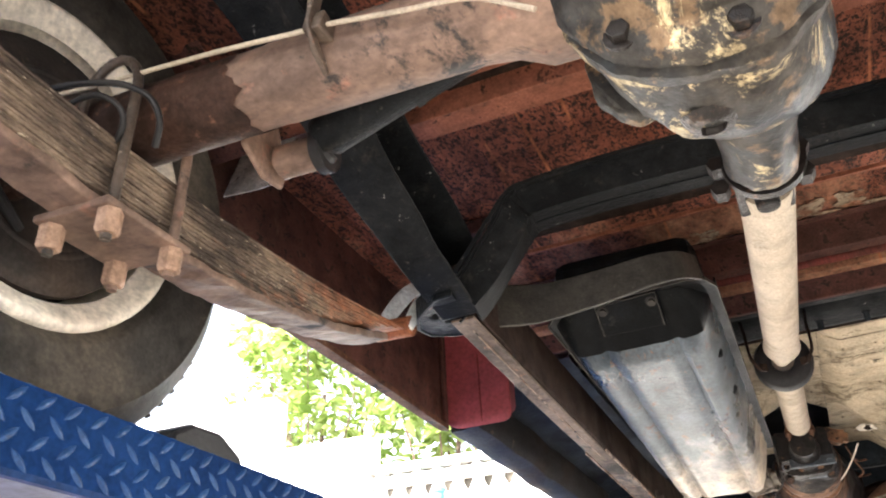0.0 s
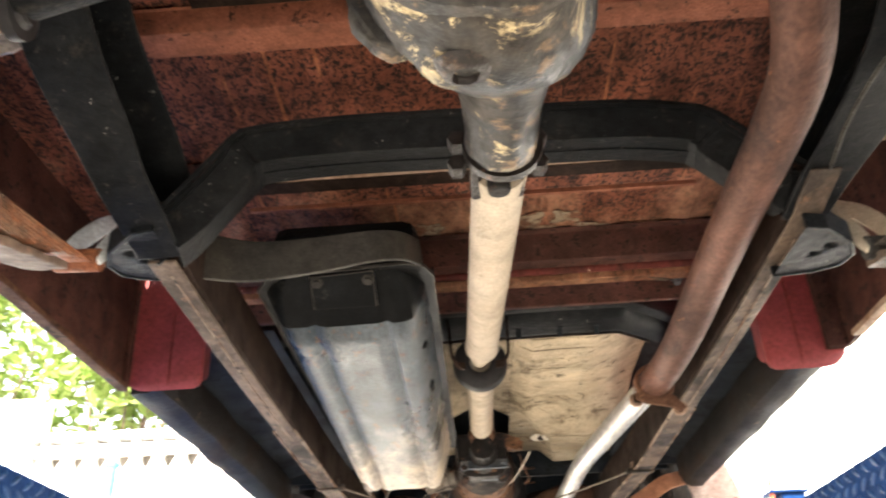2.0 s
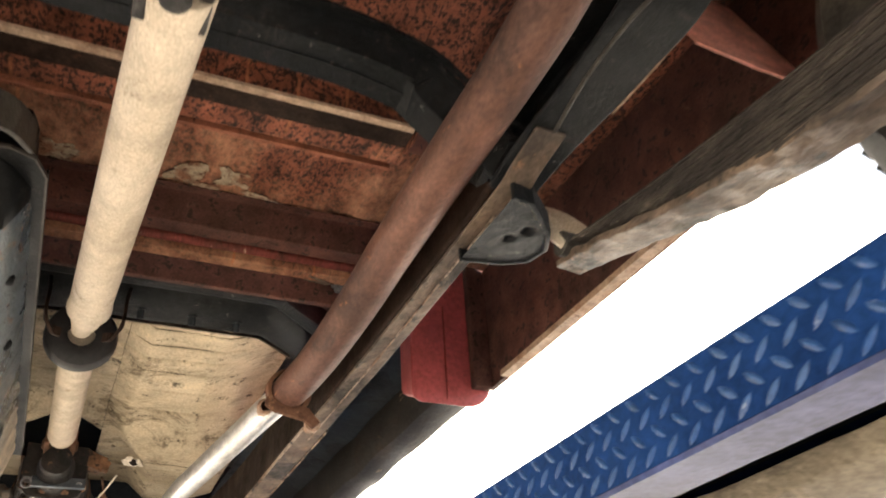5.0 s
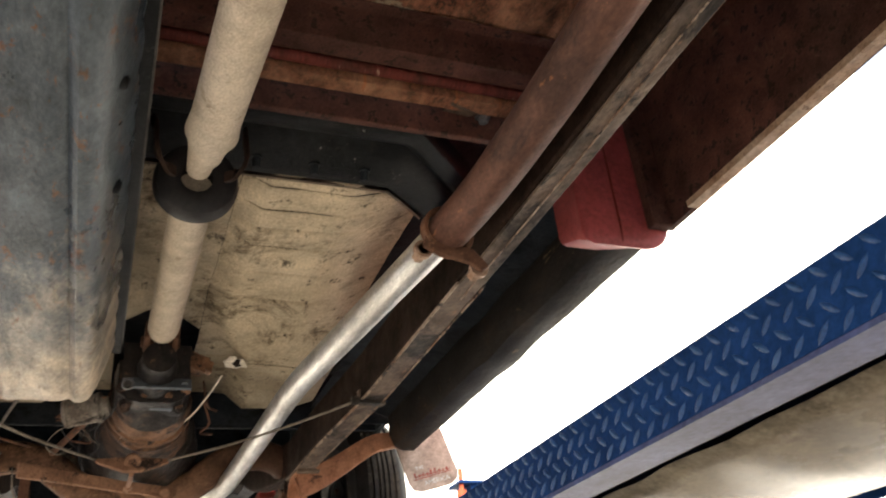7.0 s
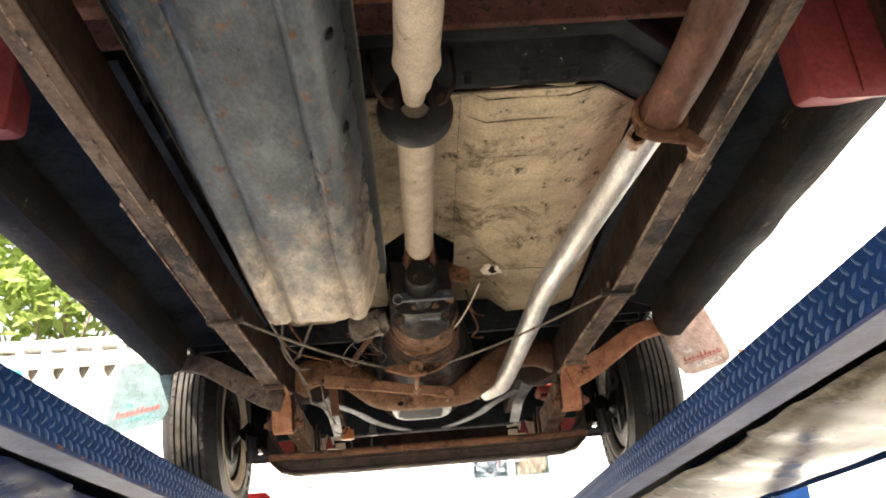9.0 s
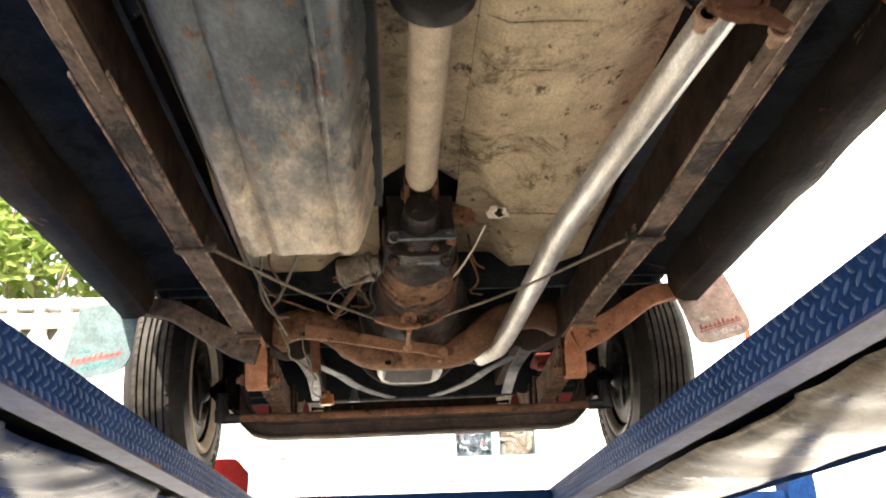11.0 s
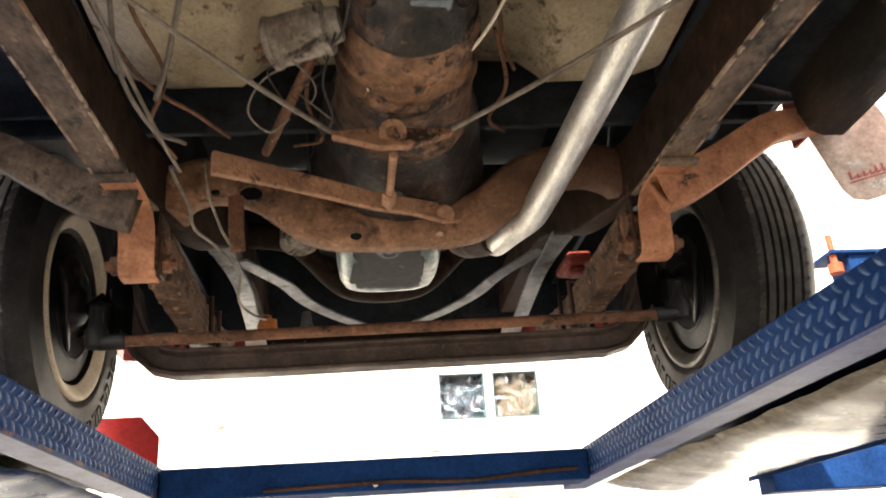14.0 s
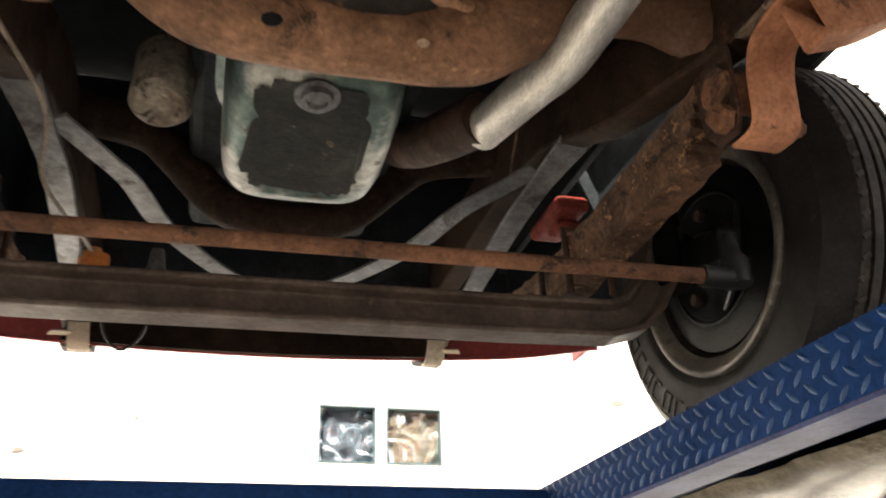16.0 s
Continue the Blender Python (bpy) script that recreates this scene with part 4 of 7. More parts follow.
sweep(bm, pts, ring(0.0085, 10), scale=lambda q: 1 + 0.22 * math.sin(q * 260))
part("ribbed_hose", bm, "rubber", car, "black ribbed hose along the rail", smooth=40)

# black arched cross member over the propeller shaft
arch = [(-0.470, 1.16, 2.185), (-0.445, 1.165, 2.215), (-0.388, 1.18, 2.305), (-0.365, 1.182, 2.335), (-0.335, 1.185, 2.350), (-0.2, 1.175, 2.352), (0, 1.175, 2.352), (0.2, 1.175, 2.352), (0.31, 1.19, 2.350), (0.345, 1.19, 2.335), (0.372, 1.185, 2.305), (0.435, 1.165, 2.225), (0.455, 1.15, 2.205)]
bm = BM()
sec = [(-0.062, 0.006), (-0.062, 0), (-0.034, 0), (-0.03, -0.05), (0.03, -0.05), (0.034, 0), (0.040, 0), (0.040, 0.006), (0.028, 0.006), (0.024, -0.044), (-0.024, -0.044), (-0.028, 0.006)]
arch = [tuple(p) for p in spline(arch, 4)]
sweep(bm, [(x + 0.012, y, z + 0.014 - 0.012 * x) for x, y, z in arch], sec)
xmember = part("cross_member", bm, "black_steel", car, "black arched cross member", bevel=0.003)
for dy in (-0.044, 0.0, 0.066):
    bm = BM()
    sweep(bm, [(x + 0.012, y + dy, z + 0.014 - 0.012 * x + (0.002 if dy else -0.0505)) for x, y, z in arch[1:-1]], rect(0.006 if dy else 0.004, 0.007 if dy else 0.003))
    part("ridge", bm, "black_steel", xmember)

# leaf springs of the rear axle
AX_Y, AX_Z = 0.585, 2.165
PX = 0.022
SAG = pose(0, 0, AX_Z, 0, 2.2, 0) @ pose(0, 0, -AX_Z)          # the rear axle leans a little


HANGER = [(0.440, 1.296), (0.497, 1.287), (0.530, 1.270), (0.538, 1.236), (0.521, 1.200), (0.470, 1.152), (0.440, 1.146)]


def rear_spring(s):
    sp = new("rear_leaf_spring")
    sp.parent = car
    sp.matrix_local = SAG
    sp["label"] = "long rusty leaf spring pack under the rear axle"
    xs, more = s * 0.575, 0.032 if s > 0 else 0.0
    for k in range(14):
        reach_f, reach_b = 0.570 + more - (0.027 * k if k < 13 else 0.05 if s < 0 else -0.055), 0.66 - 0.027 * k
        t = 0.0049 if k < 13 else 0.014

        def zc(y, k=k):
            d = y - AX_Y
            return 2.098 + 0.056 * (d / 0.6) ** 2 - 0.0048 * k * (1 if k < 13 else max(0.25, 1.08 - 0.8 * (d / 0.56) ** 2))

        bm = BM()
        ys = spread(AX_Y - reach_b, AX_Y + reach_f, 18)
        sweep(bm, [(xs, y, zc(y)) for y in ys], rect(0.060 - 0.0016 * (k % 2) - 0.0004 * k, t * 0.80), scale=lambda q, k=k: (1 - (0.25 * max(0, 12 * q - 11) if k == 13 and s > 0 else 0), 1))
        if k == 13:
            bmesh.ops.subdivide_edges(bm, edges=bm.edges[:], cuts=2, use_grid_fill=True)
            lumpy(bm, 0.004, 40)
        part("leaf", bm, ("leaf_steel" if s < 0 else "leaf_dark") if k < 13 else "axle_iron" if s < 0 else "rail_steel", sp, bevel=0.001 if k < 13 else 0.002)
    bm = BM()
    lathe(bm, (xs, AX_Y + 0.590 + more, 2.160), (1, 0, 0), [(-0.032, 0.006), (-0.032, 0.017), (0.032, 0.017), (0.032, 0.006)], 18)
    part("eye", bm, "leaf_steel" if s < 0 else "arm_grey", sp)
    bm = BM()
    box(bm, xs - 0.047, xs + 0.047, AX_Y - 0.070, AX_Y + 0.046, 2.020, 2.028)
    part("spring_plate", bm, "axle_iron", sp, bevel=0.002)
    for dy in (-0.054, 0.030):
        bm = BM()
        r = 0.0055
        sweep(bm, [(xs - 0.036, AX_Y + dy, 1.990), (xs - 0.036, AX_Y + dy, 2.165), *[(xs - 0.036 * math.cos(radians(a)), AX_Y + dy, 2.165 + 0.05 * math.sin(radians(a))) for a in range(20, 161, 20)], (xs + 0.036, AX_Y + dy, 2.165), (xs + 0.036, AX_Y + dy, 1.990)], ring(r, 10), up=(0, 1, 0))
        ub = part("u_bolt", bm, "axle_oily" if dy < 0 or s > 0 else "axle_iron", sp, smooth=50)
        for dx in (-0.036, 0.036):
            bm = BM()
            lathe(bm, (xs + dx, AX_Y + dy, 2.020), (0, 0, -1), [(0, 0), (0, 0.012), (0.022, 0.012), (0.025, 0.010), (0.025, 0)], 6)
            part("nut", bm, "bolt_dust", ub, "dusty pink brown nut")
    # pressed bracket and pivot tube from the rail to the front eye, with pale shackle plates
    bm = BM()
    grid = [[(x, y) for x in spread(0.432, 0.545, 26)] for y in spread(1.140, 1.300, 34)]
    edge = [Vector((x, y)) for x, y in HANGER]

    def inside(p):
        return all((b - a).cross(p - a) < 0 for a, b in zip(edge, edge[1:] + edge[:1]))

    made = {}
    dents = [(0.493, 1.205, 0.010), (0.478, 1.228, 0.009)]
    for r, q in zip(grid, grid[1:]):
        for a, b, c, d in zip(r, r[1:], q[1:], q):
            if all(inside(Vector(p)) for p in (a, b, c, d)):
                for p in (a, b, c, d):
                    if p not in made:
                        sink = sum(0.008 * math.exp(-((p[0] - u) ** 2 + (p[1] - v) ** 2) / w ** 2 * 2) for u, v, w in dents)
                        made[p] = bm.verts.new((s * p[0], p[1], 2.1455 + sink + 0.0008 * noise.noise(Vector((p[0] * 60, p[1] * 60, 0)))))
                bm.faces.new([made[p] for p in ((a, b, c, d) if s < 0 else (d, c, b, a))])
    sweep(bm, [(s * x, y, 2.162) for x, y in HANGER], rect(0.007, 0.036))
    bm.transform(SAG.inverted() @ (Matrix.Identity(4) if s > 0 else pose(0, -0.045, 0.034)))
    part("spring_hanger", bm, "black_steel", sp, "black pressed spring hanger on the rail", bevel=0.002)
    for dx in (0.0, 0.052):
        bm = BM()
        sweep(bm, spline([(xs - s * (0.030 - dx), 1.165 + more, 2.155), (xs - s * (0.034 - dx), 1.200 + more, 2.205), (xs - s * (0.042 - dx), 1.245 + more, 2.258), (xs - s * (0.058 - dx), 1.285 + more, 2.295)], 4), rect(0.024, 0.006), up=(-0.75 * s, -0.45, 0.42), scale=lambda q: (0.8 + 0.35 * math.sin(3.0 * q), 1))
        part("shackle", bm, "pale_plate" if s < 0 else "shaft_dust", sp, "pale shackle plate", bevel=0.001)
    return sp


for s, _ in SIDES:
    rear_spring(s)

# rear axle
axle = new("rear_axle")
axle.parent = car
axle.matrix_local = SAG
axle["label"] = "dusty rear axle with an oily differential"
DX = 0.008
HALF_TUBE = [(0.0, 0.060), (0.13, 0.060), (0.16, 0.046), (0.19, 0.042), (0.40, 0.041), (0.405, 0.040), (0.65, 0.040), (0.66, 0.055), (0.69, 0.055), (0.69, 0)]
for sx, mat, lab in ((-1, "axle_iron", "dusty brown axle tube"), (1, "axle_oily", "oily black axle tube")):
    bm = BM()
    lathe(bm, (0, AX_Y, AX_Z), (sx, 0, 0), HALF_TUBE, 36)
    lumpy(bm, 0.0012, 18)
    part("axle_tube", bm, mat, axle, lab, smooth=40)
    bm = BM()
    rows = []
    for k in range(41):                               # bare oily length with a ragged paint edge
        a = 2 * math.pi * k / 40
        e0 = 0.432 + 0.022 * noise.noise(Vector((math.cos(a) * 2.2, math.sin(a) * 2.2, 4))) + 0.008 * noise.noise(Vector((math.cos(a) * 9, math.sin(a) * 9, 4)))
        rows.append([bm.verts.new((sx * (e0 + (0.625 - e0) * q / 6), AX_Y + (0.0418 + 0.001 * (q > 3)) * math.cos(a), AX_Z + (0.0418 + 0.001 * (q > 3)) * math.sin(a))) for q in range(7)])
    for r, q in zip(rows, rows[1:]):
        for i in range(6):
            bm.faces.new((r[i], r[i + 1], q[i + 1], q[i]))
    part("sleeve", bm, "dark_rust", axle, "dark oily length of the axle tube", smooth=40)
DZ = AX_Z - 0.016
bm = BM()
lathe(bm, (DX, AX_Y, DZ), (0, 1, 0), [(-0.135, 0), (-0.13, 0.06), (-0.105, 0.096), (-0.055, 0.106), (-0.042, 0.124), (-0.028, 0.127), (-0.024, 0.121), (-0.018, 0.121), (-0.014, 0.127), (0.0, 0.124), (0.004, 0.112), (0.03, 0.114), (0.07, 0.114), (0.098, 0.109), (0.120, 0.098), (0.134, 0.083), (0.144, 0.068), (0.155, 0.058), (0.20, 0.053), (0.26, 0.049), (0.31, 0.047), (0.335, 0.046), (0.345, 0.040), (0.345, 0)], 48)
for v in bm.verts:
    dy_ = v.co.y - AX_Y
    k = max(0.0, min(1.0, (dy_ - 0.02) / 0.15))
    g = max(0.0, 1 - abs(dy_ - 0.165) / 0.06)
    if v.co.x > DX and dy_ > 0.10:
        v.co.x = DX + (v.co.x - DX) * (1 + 0.30 * g)
    if v.co.x > DX:
        v.co.x = DX + (v.co.x - DX) * (0.84 - 0.06 * min(1, max(0, dy_ * 20)))
    v.co.x += 0.022 * k
    v.co.z += 0.016 * max(0.0, min(1.0, (dy_ - 0.12) / 0.10))
bmesh.ops.subdivide_edges(bm, edges=[e for e in bm.edges if e.calc_length() > 0.011], cuts=1, use_grid_fill=True)
lumpy(bm, 0.004, 13)
lumpy(bm, 0.003, 38)
lumpy(bm, 0.002, 90)
diff = part("differential", bm, "diff_iron", axle, "oily cast differential with caked pale dirt", smooth=50)
bm = BM()
plate(bm, [(-0.112, 2.145), (-0.106, 2.105), (-0.088, 2.078), (-0.070, 2.068), (-0.055, 2.072), (-0.03, 2.10), (-0.03, 2.16)], 0.020, Matrix.Translation((0, 0.668, 0)) @ pose(0, 0, 0, 90, 0, 0))
bmesh.ops.subdivide_edges(bm, edges=bm.edges[:], cuts=2, use_grid_fill=True)
lumpy(bm, 0.003, 40)
part("web", bm, "diff_iron", diff, "cast web beside the bowl", bevel=0.003)
for a in range(8):
    th = radians(a * 45 + 9)
    bm = BM()
    bolt(bm, (DX + 0.114 * math.cos(th), AX_Y - 0.042, DZ + 0.114 * math.sin(th)), (0, -1, 0), 0.009, 0.013)
    part("cover_bolt", bm, "greasy", diff)
bm = BM()
lathe(bm, (DX, AX_Y - 0.055, DZ), (0, -1, 0), [(0, 0.098), (0.02, 0.096), (0.05, 0.084), (0.075, 0.05), (0.083, 0)], 36)
lumpy(bm, 0.002, 20)
part("cover", bm, "axle_iron", diff, "reddish brown differential cover", smooth=45)
bm = BM()
lathe(bm, (DX - 0.018, AX_Y + 0.065, DZ - 0.108), (0.0, 0.2, -1), [(0, 0.026), (0.008, 0.019), (0.010, 0.012), (0.002, 0.010), (0.002, 0)], 9)
lumpy(bm, 0.003, 60)
part("drain_hole", bm, "greasy", diff, "oily drain plug recess", smooth=40)
bm = BM()
lathe(bm, (PX + 0.006, 0.930, 2.165), (0, 1, 0), [(0, 0), (0, 0.046), (0.012, 0.046), (0.012, 0.038), (0.03, 0.034), (0.03, 0)], 28)
for th in (20, 160, 200, 340):
    a = radians(th)
    bolt(bm, (PX + 0.05 * math.cos(a), 0.940, 2.165 + 0.05 * math.sin(a)), (0, 1, 0), 0.011, 0.022, False)
part("pinion_flange", bm, "greasy", axle, smooth=40)
# brake line behind the tube, with its clip and the hoses by the spring
bm = BM()
sweep(bm, spline([(-0.66, 0.50, 2.165), (-0.605, 0.522, 2.182), (-0.551, 0.53, 2.186), (-0.443, 0.53, 2.177), (-0.346, 0.53, 2.165), (-0.325, 0.53, 2.164), (-0.24, 0.532, 2.150), (-0.177, 0.534, 2.140), (-0.12, 0.53, 2.10)], 6), ring(0.0024, 8))
part("brake_line", bm, "shaft_dust", axle, "pale dusty brake line", smooth=60)
bm = BM()
sweep(bm, spline([(-0.332, 0.560, 2.135), (-0.330, 0.530, 2.150), (-0.327, 0.518, 2.172), (-0.322, 0.520, 2.200), (-0.318, 0.535, 2.222), (-0.312, 0.560, 2.232)], 4), rect(0.014, 0.006), up=(1, 0, 0))
box(bm, -0.338, -0.316, 0.520, 0.546, 2.155, 2.174)
lumpy(bm, 0.003, 50)
part("line_clip", bm, "axle_oily", axle, bevel=0.003)
bm = BM()
sweep(bm, spline([(-0.66, 0.47, 2.14), (-0.60, 0.490, 2.158), (-0.545, 0.505, 2.155), (-0.512, 0.520, 2.140), (-0.505, 0.535, 2.118), (-0.52, 0.55, 2.10)], 6), ring(0.0035, 8))
part("hose", bm, "rubber", axle, "black brake hose", smooth=60)
bm = BM()
sweep(bm, spline([(-0.64, 0.52, 2.11), (-0.60, 0.500, 2.135), (-0.555, 0.498, 2.138), (-0.53, 0.51, 2.12), (-0.545, 0.525, 2.10), (-0.58, 0.53, 2.098)], 6), ring(0.0032, 8))
part("hose", bm, "rubber", axle, smooth=60)
for s, _ in SIDES:
    # shock absorber, its lower bush on a bracket of the tube, and the body leaning inward
    bm = BM()
    plate(bm, [(-0.03, -0.03), (0.01, -0.05), (0.045, -0.045), (0.05, -0.02), (0.02, 0.04), (-0.03, 0.04)], 0.007, Matrix.Translation((s * 0.468, 0.645, 2.162)) @ pose(0, 0, 0, 90, 0, 90))
    part("shock_bracket", bm, "axle_iron" if s < 0 else "axle_oily", axle, bevel=0.004)
    bm = BM()
    lathe(bm, (s * 0.432, 0.672, 2.140), (1, 0, 0), [(-0.038, 0), (-0.038, 0.009), (-0.026, 0.009), (-0.025, 0.019), (0.025, 0.019), (0.026, 0.009), (0.038, 0.009), (0.038, 0)], 20)
    shock = part("shock_absorber", bm, "axle_iron" if s < 0 else "arm_grey", car, "black shock absorber with a dusty bush", smooth=40)
    shock.matrix_local = SAG
    bm = BM()
    a, b = Vector((s * 0.405, 0.662, 2.148)), Vector((s * 0.16, 0.665, 2.245))
    d = (b - a)
    lathe(bm, a, d, [(0, 0), (0, 0.020), (0.012, 0.025), (d.length * 0.42, 0.0255), (d.length * 0.42, 0.0285), (d.length * 0.45, 0.0285), (d.length * 0.46, 0.0275), (d.length, 0.0275), (d.length, 0)], 24)
    part("damper_body", bm, "black_steel", shock, smooth=40)
    bm = BM()
    lathe(bm, (s * 0.405, 0.672, 2.140), (-s, 0, 0), [(-0.004, 0.016), (-0.004, 0.026), (0.008, 0.026), (0.008, 0.016), (0.012, 0.012), (0.016, 0.012), (0.016, 0)], 22)
    part("washer", bm, "rubber", shock, smooth=40)


# wheels
def wheel(name, s, xin, y, z, turn=0.0, label="", grow=1.0):
    """A wheel seen from its inner side; xin: inner side wall."""
    W = 0.165
    w = new(name)
    w.parent = car
    w["label"] = label
    o = (0, 0, 0)
    ax = (s, 0, 0)
    bm = BM()
    side = [(0.022, 0.188), (0.004, 0.200), (-0.003, 0.212), (-0.0045, 0.216), (-0.004, 0.225), (-0.006, 0.26), (-0.003, 0.283), (-0.0045, 0.287), (0.004, 0.295), (0.018, 0.314), (0.030, 0.321)]
    lathe(bm, o, ax, side, 72)
    lathe(bm, o, ax, [(W - d, r) for d, r in side[::-1]], 72)
    tyre = part("tyre", bm, "tyre" if name == "rear_wheel" else "side_rubber", w, "worn tyre with a dark side wall", smooth=35)
    bm = BM()
    prof = [(0.030, 0.321)]
    for g in (0.045, 0.066, 0.0825, 0.099, 0.120):
        prof += [(g - 0.0034, 0.3245), (g - 0.0020, 0.3125), (g + 0.0020, 0.3125), (g + 0.0034, 0.3245)]
    prof += [(0.135, 0.321)]
    lathe(bm, o, ax, prof, 72)
    part("tread", bm, "tyre", tyre, "dusty ribbed tread", smooth=35)
    bm = BM()
    for k in range(72):
        th = 2 * math.pi * k / 72
        for u, half in ((0.036, 0.007), (0.129, 0.007), (0.0557, 0.005), (0.1092, 0.005)):
            m = Matrix.Rotation(th, 4, "X") @ Matrix.Translation((s * u, 0, 0.3225)) @ pose(0, 0, 0, 0, 0, 35)
            box(bm, -half, half, -0.0035, 0.0035, -0.004, 0.0022, m)
    tb = part("tread_block", bm, "tyre", tyre)
    tb["kind"] = "stuff"
    bm = BM()
    lathe(bm, o, ax, [(0.012, 0.150), (-0.003, 0.186), (0.0, 0.196), (0.010, 0.197), (0.014, 0.188), (0.030, 0.183), (0.045, 0.172), (0.06, 0.160), (0.10, 0.160), (0.115, 0.172), (0.135, 0.184), (0.155, 0.188), (0.166, 0.196)] [1:], 56)
    rim = part("rim", bm, "rim" if name == "rear_wheel" else "rim_front", w, "pale dusty steel rim" if name == "rear_wheel" else "dirty brown steel rim", smooth=40)
    bm = BM()
    lathe(bm, o, ax, [(0.012, 0.166), (0.004, 0.176), (-0.0035, 0.1865), (-0.006, 0.193), (-0.0035, 0.1985), (0.006, 0.2), (0.002, 0.192)], 56)
    part("rim_lip", bm, "rim" if name == "rear_wheel" else "shaft_dust" if s < 0 else "rim_front", rim, "pale rolled rim lip", smooth=60)
    mod = rim.modifiers.new("thick", "SOLIDIFY")
    mod.thickness = 0.003
    bm = BM()
    lathe(bm, o, ax, [(0.072, 0.161), (0.085, 0.150), (0.095, 0.135), (0.088, 0.11), (0.10, 0.09), (0.10, 0)], 40)
    part("wheel_disc", bm, "brake" if name == "rear_wheel" else "tank_black", w, smooth=40)
    for k in range(5):
        a = k * 1.257 + 0.4
        bm = BM()
        lathe(bm, (s * 0.011, 0.075 * math.cos(a), 0.075 * math.sin(a)), (-s, 0, 0), [(0, 0), (0, 0.011), (0.012, 0.010), (0.012, 0)], 8)
        part("backing_bolt", bm, "dark_rust", w)
    bm = BM()
    sweep(bm, spline([(s * 0.012, -0.10, 0.05), (-s * 0.008, -0.11, 0.0), (-s * 0.006, -0.08, -0.07), (s * 0.01, -0.02, -0.10)], 5), ring(0.006, 8))
    part("brake_hose", bm, "rubber", w)
    bm = BM()
    lathe(bm, (s * 0.012, 0, 0), (-s, 0, 0), [(0, 0.045), (0.018, 0.040), (0.03, 0.025), (0.03, 0)], 20)
    part("hub", bm, "dark_rust" if name == "rear_wheel" else "rubber", w, smooth=40)
    bm = BM()
    lathe(bm, o, ax, [(0.012, 0), (0.012, 0.05), (0.016, 0.085), (0.010, 0.10), (0.012, 0.125), (0.018, 0.148), (0.020, 0.156), (0.030, 0.157), (0.030, 0.135), (0.084, 0.130), (0.084, 0)], 40)
    part("brake_drum", bm, "brake" if name == "rear_wheel" else "tank_black", w, "dark brake drum", smooth=40)
    bm = BM()
    lathe(bm, o, ax, [(0.014, 0.104), (0.009, 0.108), (0.009, 0.114), (0.015, 0.118)], 40)
    part("drum_ridge", bm, "brake" if name == "rear_wheel" else "tank_black", w, smooth=60)
    if name == "front_wheel":                          # worn raised marks on the side wall, not legible
        for k in range(7):
            a, hh = radians(-14 - 8.5 * k), (0.014, 0.016, 0.016, 0.016, 0.016, 0.016, 0.014)[k]
            bm = BM()
            m = Matrix.Translation((-s * 0.0068, 0.262 * math.cos(a), 0.262 * math.sin(a))) @ Matrix.Rotation(a, 4, "X")
            q = [(0, hh, -0.011), (0, hh, 0.011), (0, -hh, 0.011), (0, -hh, -0.011)]
            sweep(bm, [m @ Vector(p) for p in q + q[:1]][:5 - (k % 2)], rect(0.0022, 0.003), up=(1, 0, 0))
            part("raised_mark", bm, "arm_grey", tyre, "rubbed raised mark")
    w.matrix_local = Matrix.Translation((s * xin, y, z)) @ pose(0, 0, 0, 0, 0, turn) @ Matrix.Diagonal((1, grow, grow, 1))
    return w


WZ = 2.188
wheel("rear_wheel", 1, 0.70, AX_Y, WZ, label="rear wheel with a pale steel rim")
wheel("rear_wheel", -1, 0.70, AX_Y, WZ, label="rear wheel with a pale steel rim")
wheel("front_wheel", 1, 0.69, 3.828, WZ - 0.008, label="front wheel with a dusty ribbed tyre", grow=1.035)
wheel("front_wheel", -1, 0.69, 3.806, WZ - 0.008, label="front wheel with a dusty ribbed tyre", grow=1.035)

# propeller shaft in two lengths
shaft = new("propeller_shaft")
shaft.parent = car
shaft["label"] = "dust-covered two-piece propeller shaft"
A, B, C = Vector((PX + 0.004, 0.985, 2.170)), Vector((0.0, 1.985, 2.288)), Vector((0.0, 2.66, 2.318))


def tube_between(bm, a, b, prof, n=28):
    d = b - a
    lathe(bm, a, d, [(t * d.length if abs(t) <= 1 else t, r) for t, r in prof], n)


bm = BM()
tube_between(bm, A, B, [(0.0, 0), (0.0, 0.034), (0.80, 0.034), (0.835, 0.037), (0.84, 0.034), (0.875, 0.027), (0.90, 0.025), (0.90, 0)])
lumpy(bm, 0.0004, 12)
part("rear_tube", bm, "shaft_dust", shaft, "pale dusty tube", smooth=40)
bm = BM()
for sx in (-1, 1):
    box(bm, PX + sx * 0.026 - 0.007, PX + sx * 0.026 + 0.007, 0.945, 1.03, 2.150, 2.190)
lathe(bm, (PX, 0.975, 2.125), (0, 0, 1), [(0, 0), (0, 0.014), (0.09, 0.014), (0.09, 0)], 16)
part("universal_joint", bm, "greasy", shaft, bevel=0.004)
bm = BM()
lathe(bm, B - Vector((0, 0.10, 0.012)), B - A, [(0, 0.012), (0.0, 0.022), (0.05, 0.018), (0.05, 0.0)], 20)
part("spline_neck", bm, "shaft_dust", shaft, smooth=40)
bm = BM()
lathe(bm, B - Vector((0, 0.018, 0)), (0, 1, 0.07), [(0, 0.024), (-0.004, 0.034), (0.0, 0.052), (0.003, 0.060), (0.012, 0.064), (0.030, 0.064), (0.038, 0.058), (0.040, 0.030)], 40)
part("bearing_rubber", bm, "rubber", shaft, "black rubber centre bearing", smooth=35)
